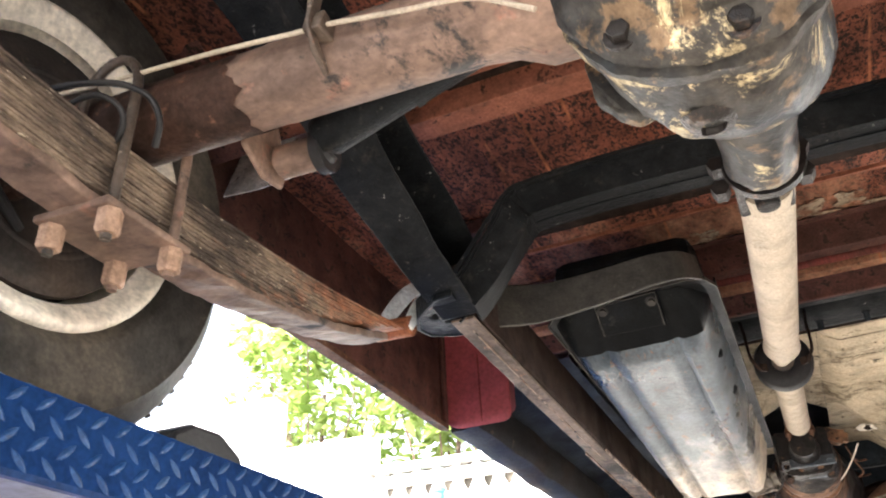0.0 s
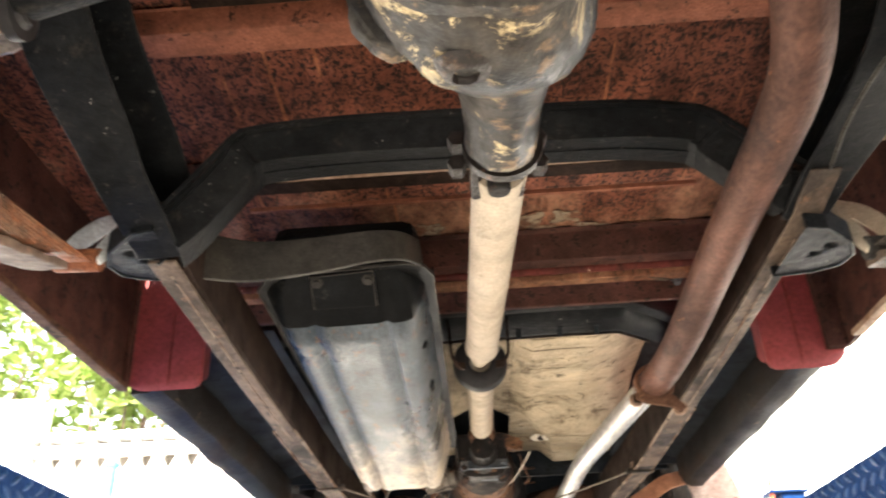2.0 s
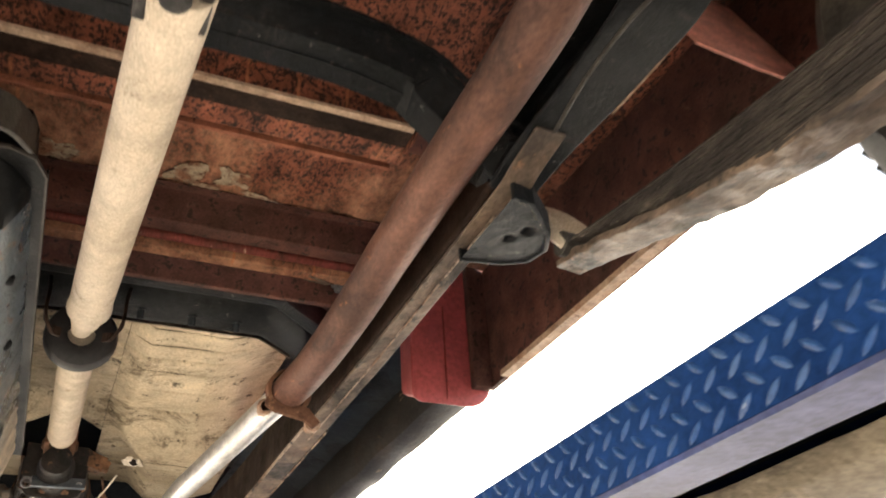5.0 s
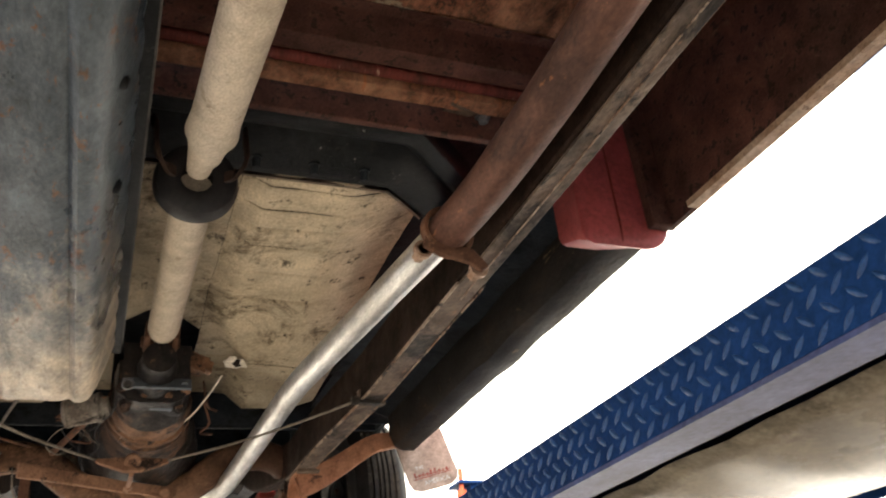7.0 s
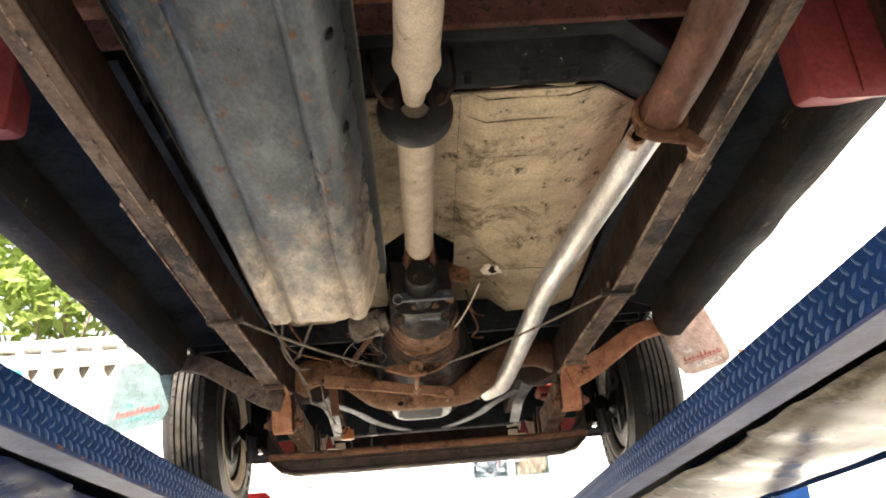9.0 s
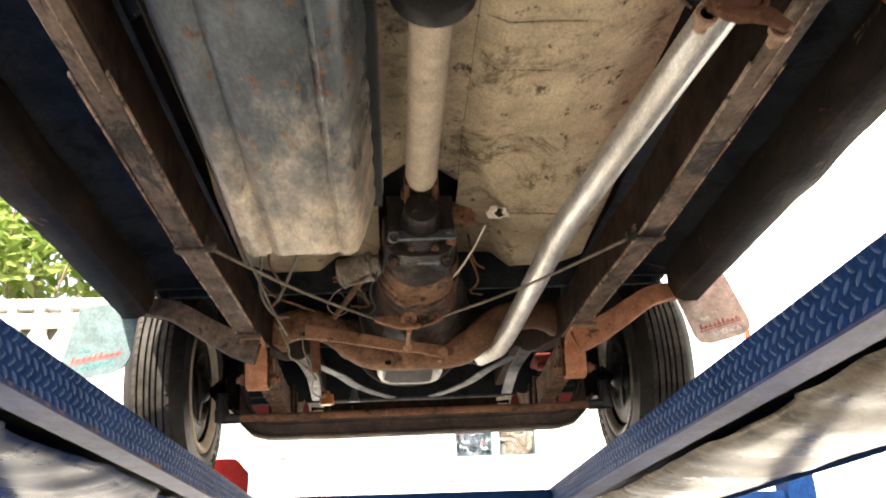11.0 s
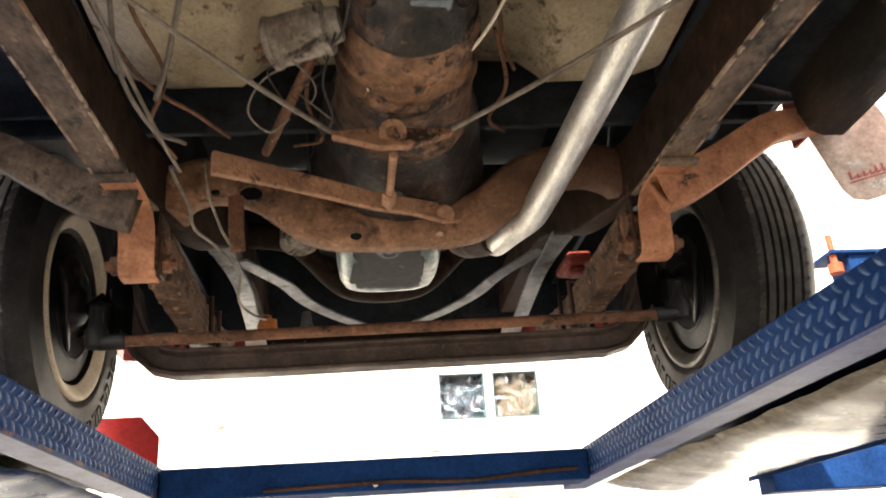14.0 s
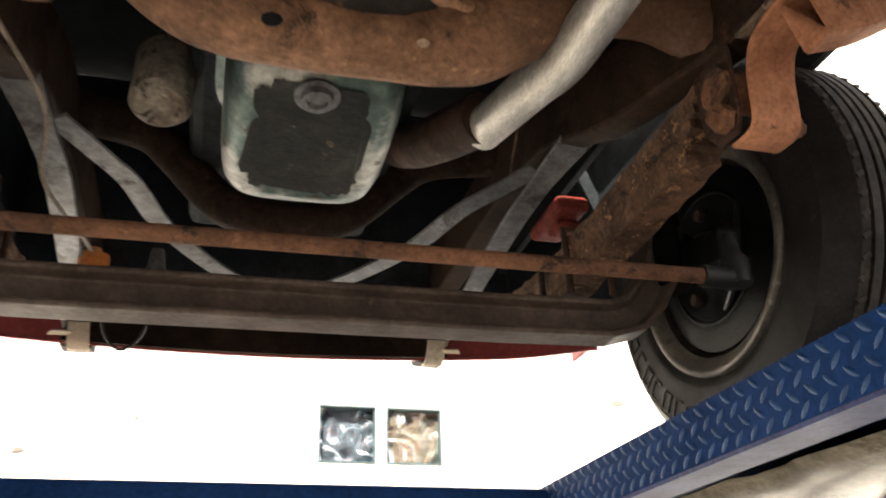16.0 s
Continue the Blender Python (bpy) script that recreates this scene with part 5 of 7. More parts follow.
for sx in (-1, 1):
    bm = BM()
    sweep(bm, spline([(sx * 0.072, 1.98, 2.40), (sx * 0.066, 1.93, 2.345), (sx * 0.064, 1.90, 2.285), (sx * 0.052, 1.905, 2.262), (sx * 0.036, 1.92, 2.262)], 4), rect(0.016, 0.006), up=(1, 0, 0))
    part("bearing_bracket", bm, "rail_web", shaft)
bm = BM()
tube_between(bm, B, C, [(0.02, 0), (0.02, 0.028), (0.05, 0.033), (0.90, 0.033), (0.93, 0.030), (0.93, 0)])
lumpy(bm, 0.0004, 12)
part("front_tube", bm, "shaft_dust", shaft, "pale dusty tube", smooth=40)
bm = BM()
for sx in (-1, 1):
    box(bm, sx * 0.03 - 0.006, sx * 0.03 + 0.006, 2.605, 2.70, 2.296, 2.336)
lathe(bm, (0, 2.69, 2.32), (1, 0, 0), [(-0.042, 0), (-0.042, 0.013), (0.042, 0.013), (0.042, 0)], 16)
part("front_yoke", bm, "rust_brown", shaft, bevel=0.004)

# fuel tank
tank = new("fuel_tank")
tank.parent = car
tank["label"] = "blue grey pressed steel fuel tank, scraped and dented"


def tank_shell(bm, x0, x1, y0, y1, zseam, zb, n=40, m=24):
    """The lower half of the tank: rounded tray with two long pressed ribs."""
    rows = []
    for j in range(n + 1):
        v = j / n
        y = y0 + (y1 - y0) * v
        row = []
        for i in range(m + 1):
            u = i / m
            x = x0 + (x1 - x0) * u
            ex = min(u, 1 - u) * (x1 - x0)
            ey0, ey1 = y - y0, y1 - y
            inset = 0.075 - math.sqrt(max(0.0, 0.075 ** 2 - max(0.0, 0.075 - ey1) ** 2))
            x = max(x0 + inset, min(x1 - inset, x))
            ex = min(ex, max(0.0, min(x - x0, x1 - x) - inset) + 1e-4)
            fx = min(1, ex / 0.045)
            fy = min(1, ey0 / 0.115) if ey0 < ey1 else min(1, ey1 / 0.05)
            fx, fy = math.sin(fx * math.pi / 2), (min(1, fy * 1.05) ** 1.15 if ey0 < ey1 else math.sin(fy * math.pi / 2))
            rib = 0.0
            for cu in (0.30, 0.74):
                rib += 0.012 * math.exp(-((u - cu) / 0.03) ** 2) - 0.003 * math.exp(-((u - cu - 0.06) / 0.03) ** 2)
            z = zseam - (zseam - zb(v)) * min(fx, fy) + rib * min(1, ey0 / 0.2) * min(1, ey1 / 0.1)
            z += 0.004 * noise.noise(Vector((x * 14, y * 9, 1)))
            wave = 0.0035 * abs(math.sin(y * 34 + (0 if u < 0.5 else 1.1))) * max(0, 1 - ex / 0.05) + 0.05 * max(0, 0.10 - ey0) * (2 * u - 1) * -1
            row.append(bm.verts.new((x + (wave if u > 0.5 else -wave) if ey0 > 0.1 else x + (0.9 * max(0, 0.05 - ey0)) * (1 - 2 * u), y, z)))
        rows.append(row)
    for r, q in zip(rows, rows[1:]):
        for i in range(m):
            bm.faces.new((r[i], r[i + 1], q[i + 1], q[i]))


for nm, mat, lab, keep in (("lower_shell", "tank_steel", "blue grey lower shell with long ribs", lambda y: y > 1.548), ("rear_end", "tank_black", "black rounded tank end", lambda y: y <= 1.548)):
    bm = BM()
    tank_shell(bm, -0.388, -0.098, 1.448, 2.675, 2.276, lambda v: 2.206 - 0.06 * v)
    bmesh.ops.delete(bm, geom=[f for f in bm.faces if not keep(f.calc_center_median().y)], context="FACES")
    part(nm, bm, mat, tank, lab, smooth=40)
bm = BM()
box(bm, -0.38, -0.105, 1.47, 2.64, 2.2795, 2.40)
part("upper_shell", bm, "tank_black", tank, "black upper shell", bevel=0.03)
bm = BM()
plate(bm, [(-0.402, 2.66), (-0.402, 1.50), (-0.372, 1.448), (-0.125, 1.426), (-0.095, 1.440), (-0.080, 1.478), (-0.080, 2.66)], 0.006, Matrix.Translation((0, 0, 2.2795)))
box(bm, -0.0835, -0.080, 1.49, 2.60, 2.2826, 2.30)
part("seam_flange", bm, "tank_black", tank, bevel=0.002)
bm = BM()
sweep(bm, [(-0.402, 2.60, 2.276), (-0.402, 1.50, 2.276), (-0.372, 1.448, 2.276), (-0.125, 1.426, 2.276), (-0.095, 1.440, 2.276), (-0.080, 1.478, 2.276), (-0.080, 2.60, 2.276)], rect(0.003, 0.005))
part("flange_edge", bm, "arm_grey", tank, "rubbed grey edge of the seam flange")
for k, (y, r) in enumerate(((1.70, 0.010), (1.78, 0.007), (1.81, 0.011), (1.93, 0.012), (1.955, 0.008), (2.10, 0.012), (2.23, 0.009), (2.38, 0.008))):
    bm = BM()
    lathe(bm, (-0.112 - 0.004 * (k % 3), y, 2.232 - 0.004 * (k % 2)), (1, 0.2 * (k % 2), -0.5), [(-0.004, r * 1.1), (0.002, r * 0.8), (0.004, r * 0.4), (0.0045, 0)], 9)
    lumpy(bm, 0.004, 90)
    part("weld_bump", bm, "tank_black", tank, smooth=50)
gp = Matrix.Translation((-0.240, 1.474, 2.2535)) @ pose(0, 0, 0, -38, 0, 0)
bm = BM()
plate(bm, [(-0.058, -0.034), (0.058, -0.040), (0.058, 0.034), (-0.058, 0.034)], 0.006, gp)
guard = part("guard_plate", bm, "tank_black", tank, "black plate on the tank end", bevel=0.002)
bm = BM()
sweep(bm, [gp @ Vector(q) for q in ((-0.056, 0.032, -0.004), (-0.056, -0.032, -0.004), (0.056, -0.038, -0.004), (0.056, 0.032, -0.004))], rect(0.003, 0.003))
part("weld_line", bm, "arm_grey", guard, "grey weld line round the plate")
for bx in (-0.045, 0.045):
    bm = BM()
    bolt(bm, gp @ Vector((bx, -0.02, -0.003)), (0, -0.6, -0.8), 0.007, 0.008)
    part("bolt", bm, "arm_grey", guard)
bm = BM()
sweep(bm, spline([(-0.462, 1.235, 2.225), (-0.425, 1.285, 2.236), (-0.372, 1.317, 2.240), (-0.315, 1.322, 2.242), (-0.237, 1.318, 2.246), (-0.170, 1.318, 2.254), (-0.125, 1.350, 2.268), (-0.100, 1.41, 2.285)], 6), rect(0.008, 0.074), scale=lambda q: (1, 1.15 - 0.55 * q))
part("tank_support", bm, "arm_grey", tank, "grey brown support arm from the rail", bevel=0.002)

# exhaust
ex = new("exhaust_pipe")
ex.parent = car
ex["label"] = "exhaust line, new silver front pipe and rusted rear pipe"
bm = BM()
sweep(bm, spline([(0.367, 1.860, 2.182), (0.350, 2.05, 2.189), (0.324, 2.32, 2.197), (0.300, 2.56, 2.204), (0.296, 2.60, 2.205)], 5) + spline([(0.288, 2.72, 2.203), (0.262, 3.10, 2.180), (0.245, 3.33, 2.168), (0.236, 3.385, 2.165), (0.222, 3.43, 2.168), (0.200, 3.55, 2.185)], 5), ring(0.027, 24))
part("front_pipe", bm, "pipe_new", ex, "silver aluminised pipe", smooth=50)
bm = BM()
sweep(bm, spline([(0.197, 3.53, 2.19), (0.16, 3.66, 2.235), (0.15, 3.80, 2.32), (0.16, 3.9, 2.42)], 5), ring(0.034, 20))
part("down_pipe", bm, "dark_rust", ex, "dark down pipe", smooth=50)
bm = BM()
sweep(bm, spline([(0.366, 1.895, 2.182), (0.376, 1.80, 2.184), (0.380, 1.70, 2.185), (0.379, 1.54, 2.187), (0.373, 1.37, 2.190), (0.369, 1.18, 2.194), (0.367, 1.00, 2.198), (0.358, 0.88, 2.200), (0.335, 0.79, 2.205), (0.306, 0.71, 2.216), (0.272, 0.63, 2.236), (0.243, 0.45, 2.245), (0.23, 0.1, 2.21)], 7), ring(0.0328, 24))
part("rear_pipe", bm, "pipe_rust", ex, "brown rusted pipe", smooth=50)
bm = BM()
lathe(bm, (0.368, 1.878, 2.182), (-0.08, 1, 0), [(-0.008, 0.036), (-0.008, 0.043), (0.010, 0.043), (0.010, 0.036)], 24)
plate(bm, [(-0.05, -0.008), (-0.03, -0.016), (0.025, -0.016), (0.045, -0.026), (0.056, -0.012), (0.03, 0.012), (-0.05, 0.012)], 0.008, Matrix.Translation((0.374, 1.872, 2.146)) @ pose(0, 0, 0, 80, 12, 0))
clamp = part("clamp", bm, "rust_brown", ex, "rusted pipe clamp", bevel=0.002)
for bx, bz in ((0.327, 2.150), (0.416, 2.126)):
    bm = BM()
    bolt(bm, (bx, 1.88, bz), (0, 1, 0), 0.010, 0.03)
    part("clamp_bolt", bm, "bolt_dust", clamp)

# cab: floor pans, outer floor, sills, rear corners
cab = new("cab")
cab.parent = car
cab["label"] = "red cab with beige coated floor pans"


CREASES = (2.135, 2.215, 2.285, 2.355, 2.47, 2.60, 2.87, 2.93, 3.02)


def pan_height(x, y):
    ax = abs(x)
    z = 2.402
    inner = 0.10 + 0.09 * max(0, min(1, (y - 2.70) / 0.2)) + 0.03 * max(0, min(1, (y - 2.95) / 0.3))
    z += 0.9 * max(0, min(0.05, inner + 0.045 - ax)) ** 1.0 * (1 if y > 2.6 else 0.6)     # rolls up to the tunnel
    z += 0.35 * max(0, ax - 0.30 - 0.02 * max(0, y - 2.4) * 5)            # outer facet
    z -= 0.052 * max(0, min(1, (y - 2.60) / 0.22))
    if y > 3.20:
        z += 0.5 * (y - 3.20) ** 2 / 0.06
    c = (ax - 0.350) - (y - 2.088) / 0.86
    z += 1.1 * max(0, min(0.08, c))                                      # chamfered rear corner
    z += 0.03 * max(0, min(1, (2.105 - y) / 0.02))
    for yr in CREASES:
        d = abs(y - yr - 0.10 * max(0, ax - 0.30))
        if d < 0.006:
            z += 0.003 * (1 - d / 0.006)
        z -= 0.0022 * math.exp(-((y - yr - 0.012) / 0.012) ** 2)
    return z + 0.0035 * noise.noise(Vector((x * 7, y * 6, 3)))


PAN_YS = sorted(set([round(y, 4) for y in spread(2.085, 3.33, 80)] + [round(c + d, 4) for c in CREASES for d in (-0.006, -0.003, 0.0, 0.003, 0.006)]))
for s, _ in SIDES:
    bm = BM()
    xs = [s * x for x in spread(0.095, 0.47, 40)]
    sheet(bm, xs, PAN_YS, pan_height)
    part("floor_pan", bm, "pan_beige", cab, "beige coated floor pan with creases", smooth=40)
    # Thin dark strips paint the shade that the shallow grooves lack.
    for yr, x0, x1 in ((2.135, 0.11, 0.40), (2.215, 0.115, 0.28), (2.355, 0.13, 0.24), (2.87, 0.20, 0.36)):
        bm = BM()
        n = 44
        rows = []
        for i in range(n + 1):
            x = x0 + (x1 - x0) * i / n
            wd = max(0.0002, 0.0007 + 0.0022 * noise.noise(Vector((x * 14, yr * 9, s))) + 0.0010 * noise.noise(Vector((x * 90, yr * 9, s))))
            yy = yr + 0.10 * max(0, x - 0.30)
            rows.append([bm.verts.new((s * x, yy + q * wd, pan_height(x, yy + q * 0.0032) - 0.0012)) for q in (-1, 1)])
        for r, q in zip(rows, rows[1:]):
            bm.faces.new((r[0], r[1], q[1], q[0]))
        part("crease_shade", bm, "sill_dirt", cab, "dark line painted as the shade of a crease")
    if s > 0:
        bm = BM()
        sheet(bm, spread(-0.094, 0.094, 12), [y for y in PAN_YS if y < 2.90], lambda x, y: pan_height(0.095, y) + 0.001 + 1.2 * max(0, y - 2.70 - 0.9 * abs(x)) ** 1.2)
        part("floor_middle", bm, "pan_beige", cab, "beige coated middle of the floor", smooth=40)
    bm = BM()
    rows = []
    for x in spread(0.0, 0.50, 50):
        yo, yi = 1.892 + 0.92 * max(0, x - 0.345), 2.086 + 0.86 * max(0, x - 0.350)
        rows.append([bm.verts.new((s * x, yo + (yi - yo) * v, z + 0.0015 * noise.noise(Vector((x * 14, v * 3, 5))))) for v, z in ((0, 2.44), (0.0, 2.402), (0.04, 2.393), (0.22, 2.390), (0.30, 2.397), (0.36, 2.404), (0.42, 2.397), (0.50, 2.389), (0.74, 2.387), (0.82, 2.384), (0.92, 2.386), (0.97, 2.392), (1.0, 2.412))])
    for r, q in zip(rows, rows[1:]):
        for i in range(12):
            bm.faces.new((r[i], r[i + 1], q[i + 1], q[i]))
    part("pan_lip", bm, "black_steel", cab, "black undercoated lip", smooth=50)
    bm = BM()
    rows = []
    for x in spread(0.0, 0.44, 44):
        y = 2.084 + 0.86 * max(0, x - 0.350)
        w = 0.010 + 0.012 * abs(noise.noise(Vector((x * 9, s, 2))))
        rows.append([bm.verts.new((s * x, y - 0.006, 2.3835)), bm.verts.new((s * x, y + 0.004, 2.3860)), bm.verts.new((s * x, y + 0.006 + w, pan_height(x, y + 0.006 + w) - 0.0016))])
    for r, q in zip(rows, rows[1:]):
        for i in range(2):
            bm.faces.new((r[i], r[i + 1], q[i + 1], q[i]))
    part("pan_seam", bm, "rail_steel", cab, "brown stained seam of the pan", smooth=60)
    for x in (0.10, 0.20, 0.29):
        bm = BM()
        bolt(bm, (s * x, 2.03, 2.392), (0, 0.2, -1), 0.007, 0.024)
        part("stud", bm, "undercoat", cab)
    bm = BM()
    sheet(bm, [s * x for x in spread(0.475, 0.775, 30)], spread(1.92, 3.27, 50), lambda x, y: 2.375 + 0.10 * max(0, 0.5 - abs(x)) + 0.008 * noise.noise(Vector((x * 6, y * 4, 7))) - 0.03 * max(0, (abs(x) - 0.66) / 0.1))
    part("outer_floor", bm, "undercoat", cab, "black undercoated outer floor", smooth=50)
    bm = BM()
    pts = [(s * (0.742 + 0.006 * noise.noise(Vector((y * 5, s, 0)))), y, 2.285 + 0.006 * noise.noise(Vector((y * 7, s, 4)))) for y in spread(1.90, 3.235, 60)]
    sweep(bm, pts, [(-0.030, 0.06), (-0.032, 0.0), (-0.018, -0.034), (0.006, -0.046), (0.044, -0.047), (0.045, 0.07), (0.038, 0.07), (0.036, -0.038), (0.010, -0.037), (-0.012, -0.026), (-0.024, 0.0), (-0.024, 0.06)] if s > 0 else [(-a, b) for a, b in [(-0.030, 0.06), (-0.032, 0.0), (-0.018, -0.034), (0.006, -0.046), (0.044, -0.047), (0.045, 0.07), (0.038, 0.07), (0.036, -0.038), (0.010, -0.037), (-0.012, -0.026), (-0.024, 0.0), (-0.024, 0.06)]])
    part("sill", bm, "sill_dirt", cab, "dirty undercoated sill", smooth=40)
    bm = BM()
    box(bm, *sorted((s * 0.79, s * 0.80) if s > 0 else (-0.808, -0.818)), 1.90, 3.2385, 2.262 if s > 0 else 2.29, 2.9)
    part("door_skin", bm, "red_paint", cab, bevel=0.003)
    bm = BM()
    xi, xo, zb = (0.622, 0.802, 2.200) if s > 0 else (0.622, 0.806, 2.238)
    out = [(xi, 2.60), (xi, zb + 0.020), (xi + 0.006, zb + 0.006), (xi + 0.020, zb)]
    out += [(xo - 0.058 + 0.058 * math.sin(radians(a)), zb + 0.058 - 0.058 * math.cos(radians(a))) for a in range(0, 91, 15)] + [(xo, 2.60)]
    rows = []
    for y, k in ((1.8845, 0.90), (1.886, 0.975), (1.890, 1.0), (1.898, 0.985), (1.925, 0.89), (2.00, 0.72)):
        rows.append([bm.verts.new((s * (0.705 + (x - 0.705) * k), y, zb + 0.2 + (z - zb - 0.2) * k)) for x, z in out])
    for r, q in zip(rows, rows[1:]):
        for i in range(len(out) - 1):
            bm.faces.new((r[i], r[i + 1], q[i + 1], q[i]))
    bm.faces.new(rows[0])
    bm.faces.new(rows[-1][::-1])
    cc = part("cab_corner", bm, "red_paint", cab, "faded red rounded cab corner", smooth=35)
    # Panel crease drawn as a dark red strip, its shade in the colour.
    bm = BM()
    sweep(bm, [(s * (xi + 0.075), 1.8825, 2.42), (s * (xi + 0.075), 1.8825, zb + 0.045), (s * (xi + 0.075), 1.886, zb + 0.008)], rect(0.002, 0.003), up=(0, 1, 0.2))
    part("crease", bm, "plain_red", cc, "dark strip painted as the shade of a panel crease")
# Red wall given the darker panel colour to paint its shadow.
bm = BM()
box(bm, -0.604, 0.604, 1.890, 1.904, 2.385, 2.9)
part("back_wall", bm, "bed_side", cab, bevel=0.003)
# Unseen strips added over the bed front to stop sun leaking through.
for s, _ in SIDES:
    bm = BM()
    box(bm, *sorted((s * 0.606, s * 0.7805)), 1.842, 1.862, 2.5225, 2.60)
    box(bm, *sorted((s * 0.606, s * 0.7805)), 1.842, 1.884, 2.601, 2.606)
    part("sun_block_strip", bm, "bed_side", bed, "added strip that blocks sun at the bed front")
bm = BM()
rows = []
for y in spread(2.64, 3.32, 20):
    rows.append([bm.verts.new((0.16 * math.cos(radians(a)), y, 2.475 + 0.012 * math.sin(radians(a)))) for a in range(0, 181, 15)])
for r, q in zip(rows, rows[1:]):
    for i in range(len(r) - 1):
        bm.faces.new((r[i], r[i + 1], q[i + 1], q[i]))
part("tunnel", bm, "undercoat", cab, "black transmission tunnel", smooth=50)
bm = BM()
box(bm, -0.70, 0.70, 3.33, 3.345, 2.33, 2.775)
box(bm, -0.70, 0.70, 1.90, 3.328, 2.49, 2.50)
part("toe_board", bm, "undercoat", cab, bevel=0.003)
# Bonnet and an added front panel, both unseen, keep the bay dark.
bm = BM()
box(bm, -0.66, 0.66, 3.35, 4.6, 2.78, 2.80)
box(bm, -0.66, 0.66, 4.33, 4.35, 2.24, 2.775)
part("bonnet", bm, "undercoat", cab)
for s, _ in SIDES:
    bm = BM()
    box(bm, *sorted((s * 0.50, s * 0.515)), 3.35, 4.325, 2.36, 2.775)
    part("inner_wing", bm, "undercoat", cab, bevel=0.003)
    bm = BM()
    box(bm, *sorted((s * 0.79, s * 0.80)), 3.24, 3.40, 2.30, 2.9)
    box(bm, *sorted((s * 0.79, s * 0.80)), 4.16, 4.60, 2.26, 2.9)
    box(bm, *sorted((s * 0.79, s * 0.80)), 3.405, 4.155, 2.56, 2.9)
    box(bm, *sorted((s * 0.662, s * 0.789)), 3.24, 4.60, 2.885, 2.9)
    part("wing", bm, "red_paint", cab, bevel=0.002)
    # Unseen black panels added so that the wing interior stays dark.
    bm = BM()
    box(bm, *sorted((s * 0.772, s * 0.786)), 3.29, 4.32, 2.40, 2.77)
    box(bm, *sorted((s * 0.772, s * 0.786)), 4.14, 4.32, 2.262, 2.399)
    box(bm, *sorted((s * 0.516, s * 0.77)), 4.30, 4.32, 2.262, 2.77)
    part("wing_dark_panel", bm, "undercoat", cab, "black panel added to darken the wing interior")
    bm = BM()
    box(bm, *sorted((s * 0.485, s * 0.788)), 3.275, 3.285, 2.335, 2.884)
    part("wheel_arch_panel", bm, "undercoat", cab, bevel=0.003)
    # cab outrigger arm
    bm = BM()
    sweep(bm, spline([(s * 0.425, 3.225, 2.132), (s * 0.475, 3.225, 2.148), (s * 0.55, 3.232, 2.190), (s * 0.645, 3.24, 2.250), (s * 0.70, 3.25, 2.268), (s * 0.765, 3.25, 2.278)], 4), [(-0.03, 0.026), (-0.03, -0.02), (-0.026, -0.024), (0.026, -0.024), (0.03, -0.02), (0.03, 0.026), (0.026, 0.026), (0.026, -0.019), (-0.026, -0.019), (-0.026, 0.026)], scale=lambda q: (0.62, 1.45 - 0.6 * q))
    part("outrigger", bm, "strap_orange" if s > 0 else "rail_steel", cab, "dusty cab outrigger arm", bevel=0.002)

# front valance and the brackets behind the bumper
bm = BM()
sweep(bm, spline([(-0.74, 4.36, 2.285), (-0.5, 4.44, 2.278), (0, 4.47, 2.272), (0.5, 4.44, 2.278), (0.74, 4.36, 2.285)], 6), [(-0.008, -0.08), (0.012, -0.085), (0.012, -0.08), (0.0, -0.075), (0.0, 0.2), (-0.008, 0.2)])
part("front_valance", bm, "red_paint", car, "dark red front valance", smooth=40)
bm = BM()
sweep(bm, spline([(-0.40, 4.428, 2.274), (0, 4.446, 2.271), (0.40, 4.428, 2.274)], 6), [(-0.003, -0.082), (0.003, -0.082), (0.003, 0.19), (-0.003, 0.19)])
part("valance_dark_strip", bm, "rail_web", car, "dark strip along the middle of the valance", smooth=40)
for s, _ in SIDES:
    bm = BM()
    sweep(bm, spline([(s * 0.385, 4.38, 2.275), (s * 0.38, 4.43, 2.240), (s * 0.378, 4.47, 2.224), (s * 0.378, 4.52, 2.222)], 4), rect(0.062, 0.005))
    br = part("bumper_bracket", bm, "rim", car, "pale scraped bumper bracket", bevel=0.002)
    bm = BM()
    sweep(bm, spline([(s * 0.372, 4.404, 2.224), (s * 0.372, 4.414, 2.204), (s * 0.372, 4.428, 2.189), (s * 0.372, 4.446, 2.182), (s * 0.372, 4.468, 2.186)], 4), rect(0.042, 0.004))
    plate(bm, [(s * 0.385, 4.402), (s * 0.385, 4.424), (s * 0.432, 4.424), (s * 0.420, 4.400)][::s], 0.004, Matrix.Translation((0, 0, 2.203)))
    part("curled_tab", bm, "shaft_dust", br, "pale curled steel tab", bevel=0.001)
    bm = BM()
    box(bm, s * 0.372 - 0.040, s * 0.372 + 0.028, 4.45, 4.50, 2.190, 2.222)
    lumpy(bm, 0.004, 30)
    part("rubber_block", bm, "rubber", br, bevel=0.008)

# ---- gearbox, engine and what hangs round them ----
gear = new("gearbox")
gear.parent = car
gear["label"] = "rusty oil-stained gearbox with its bell housing"
bm = BM()
lathe(bm, (0, 0, 2.305), (0, 1, -0.012), [(2.66, 0), (2.66, 0.036), (2.70, 0.040), (2.715, 0.044), (2.79, 0.045), (2.83, 0.055), (2.86, 0.070), (2.90, 0.090)], 30)
lumpy(bm, 0.004, 14)
part("tail_housing", bm, "greasy", gear, "greasy black tail housing", smooth=45)
bm = BM()
box(bm, -0.072, 0.072, 2.735, 2.805, 2.252, 2.335)
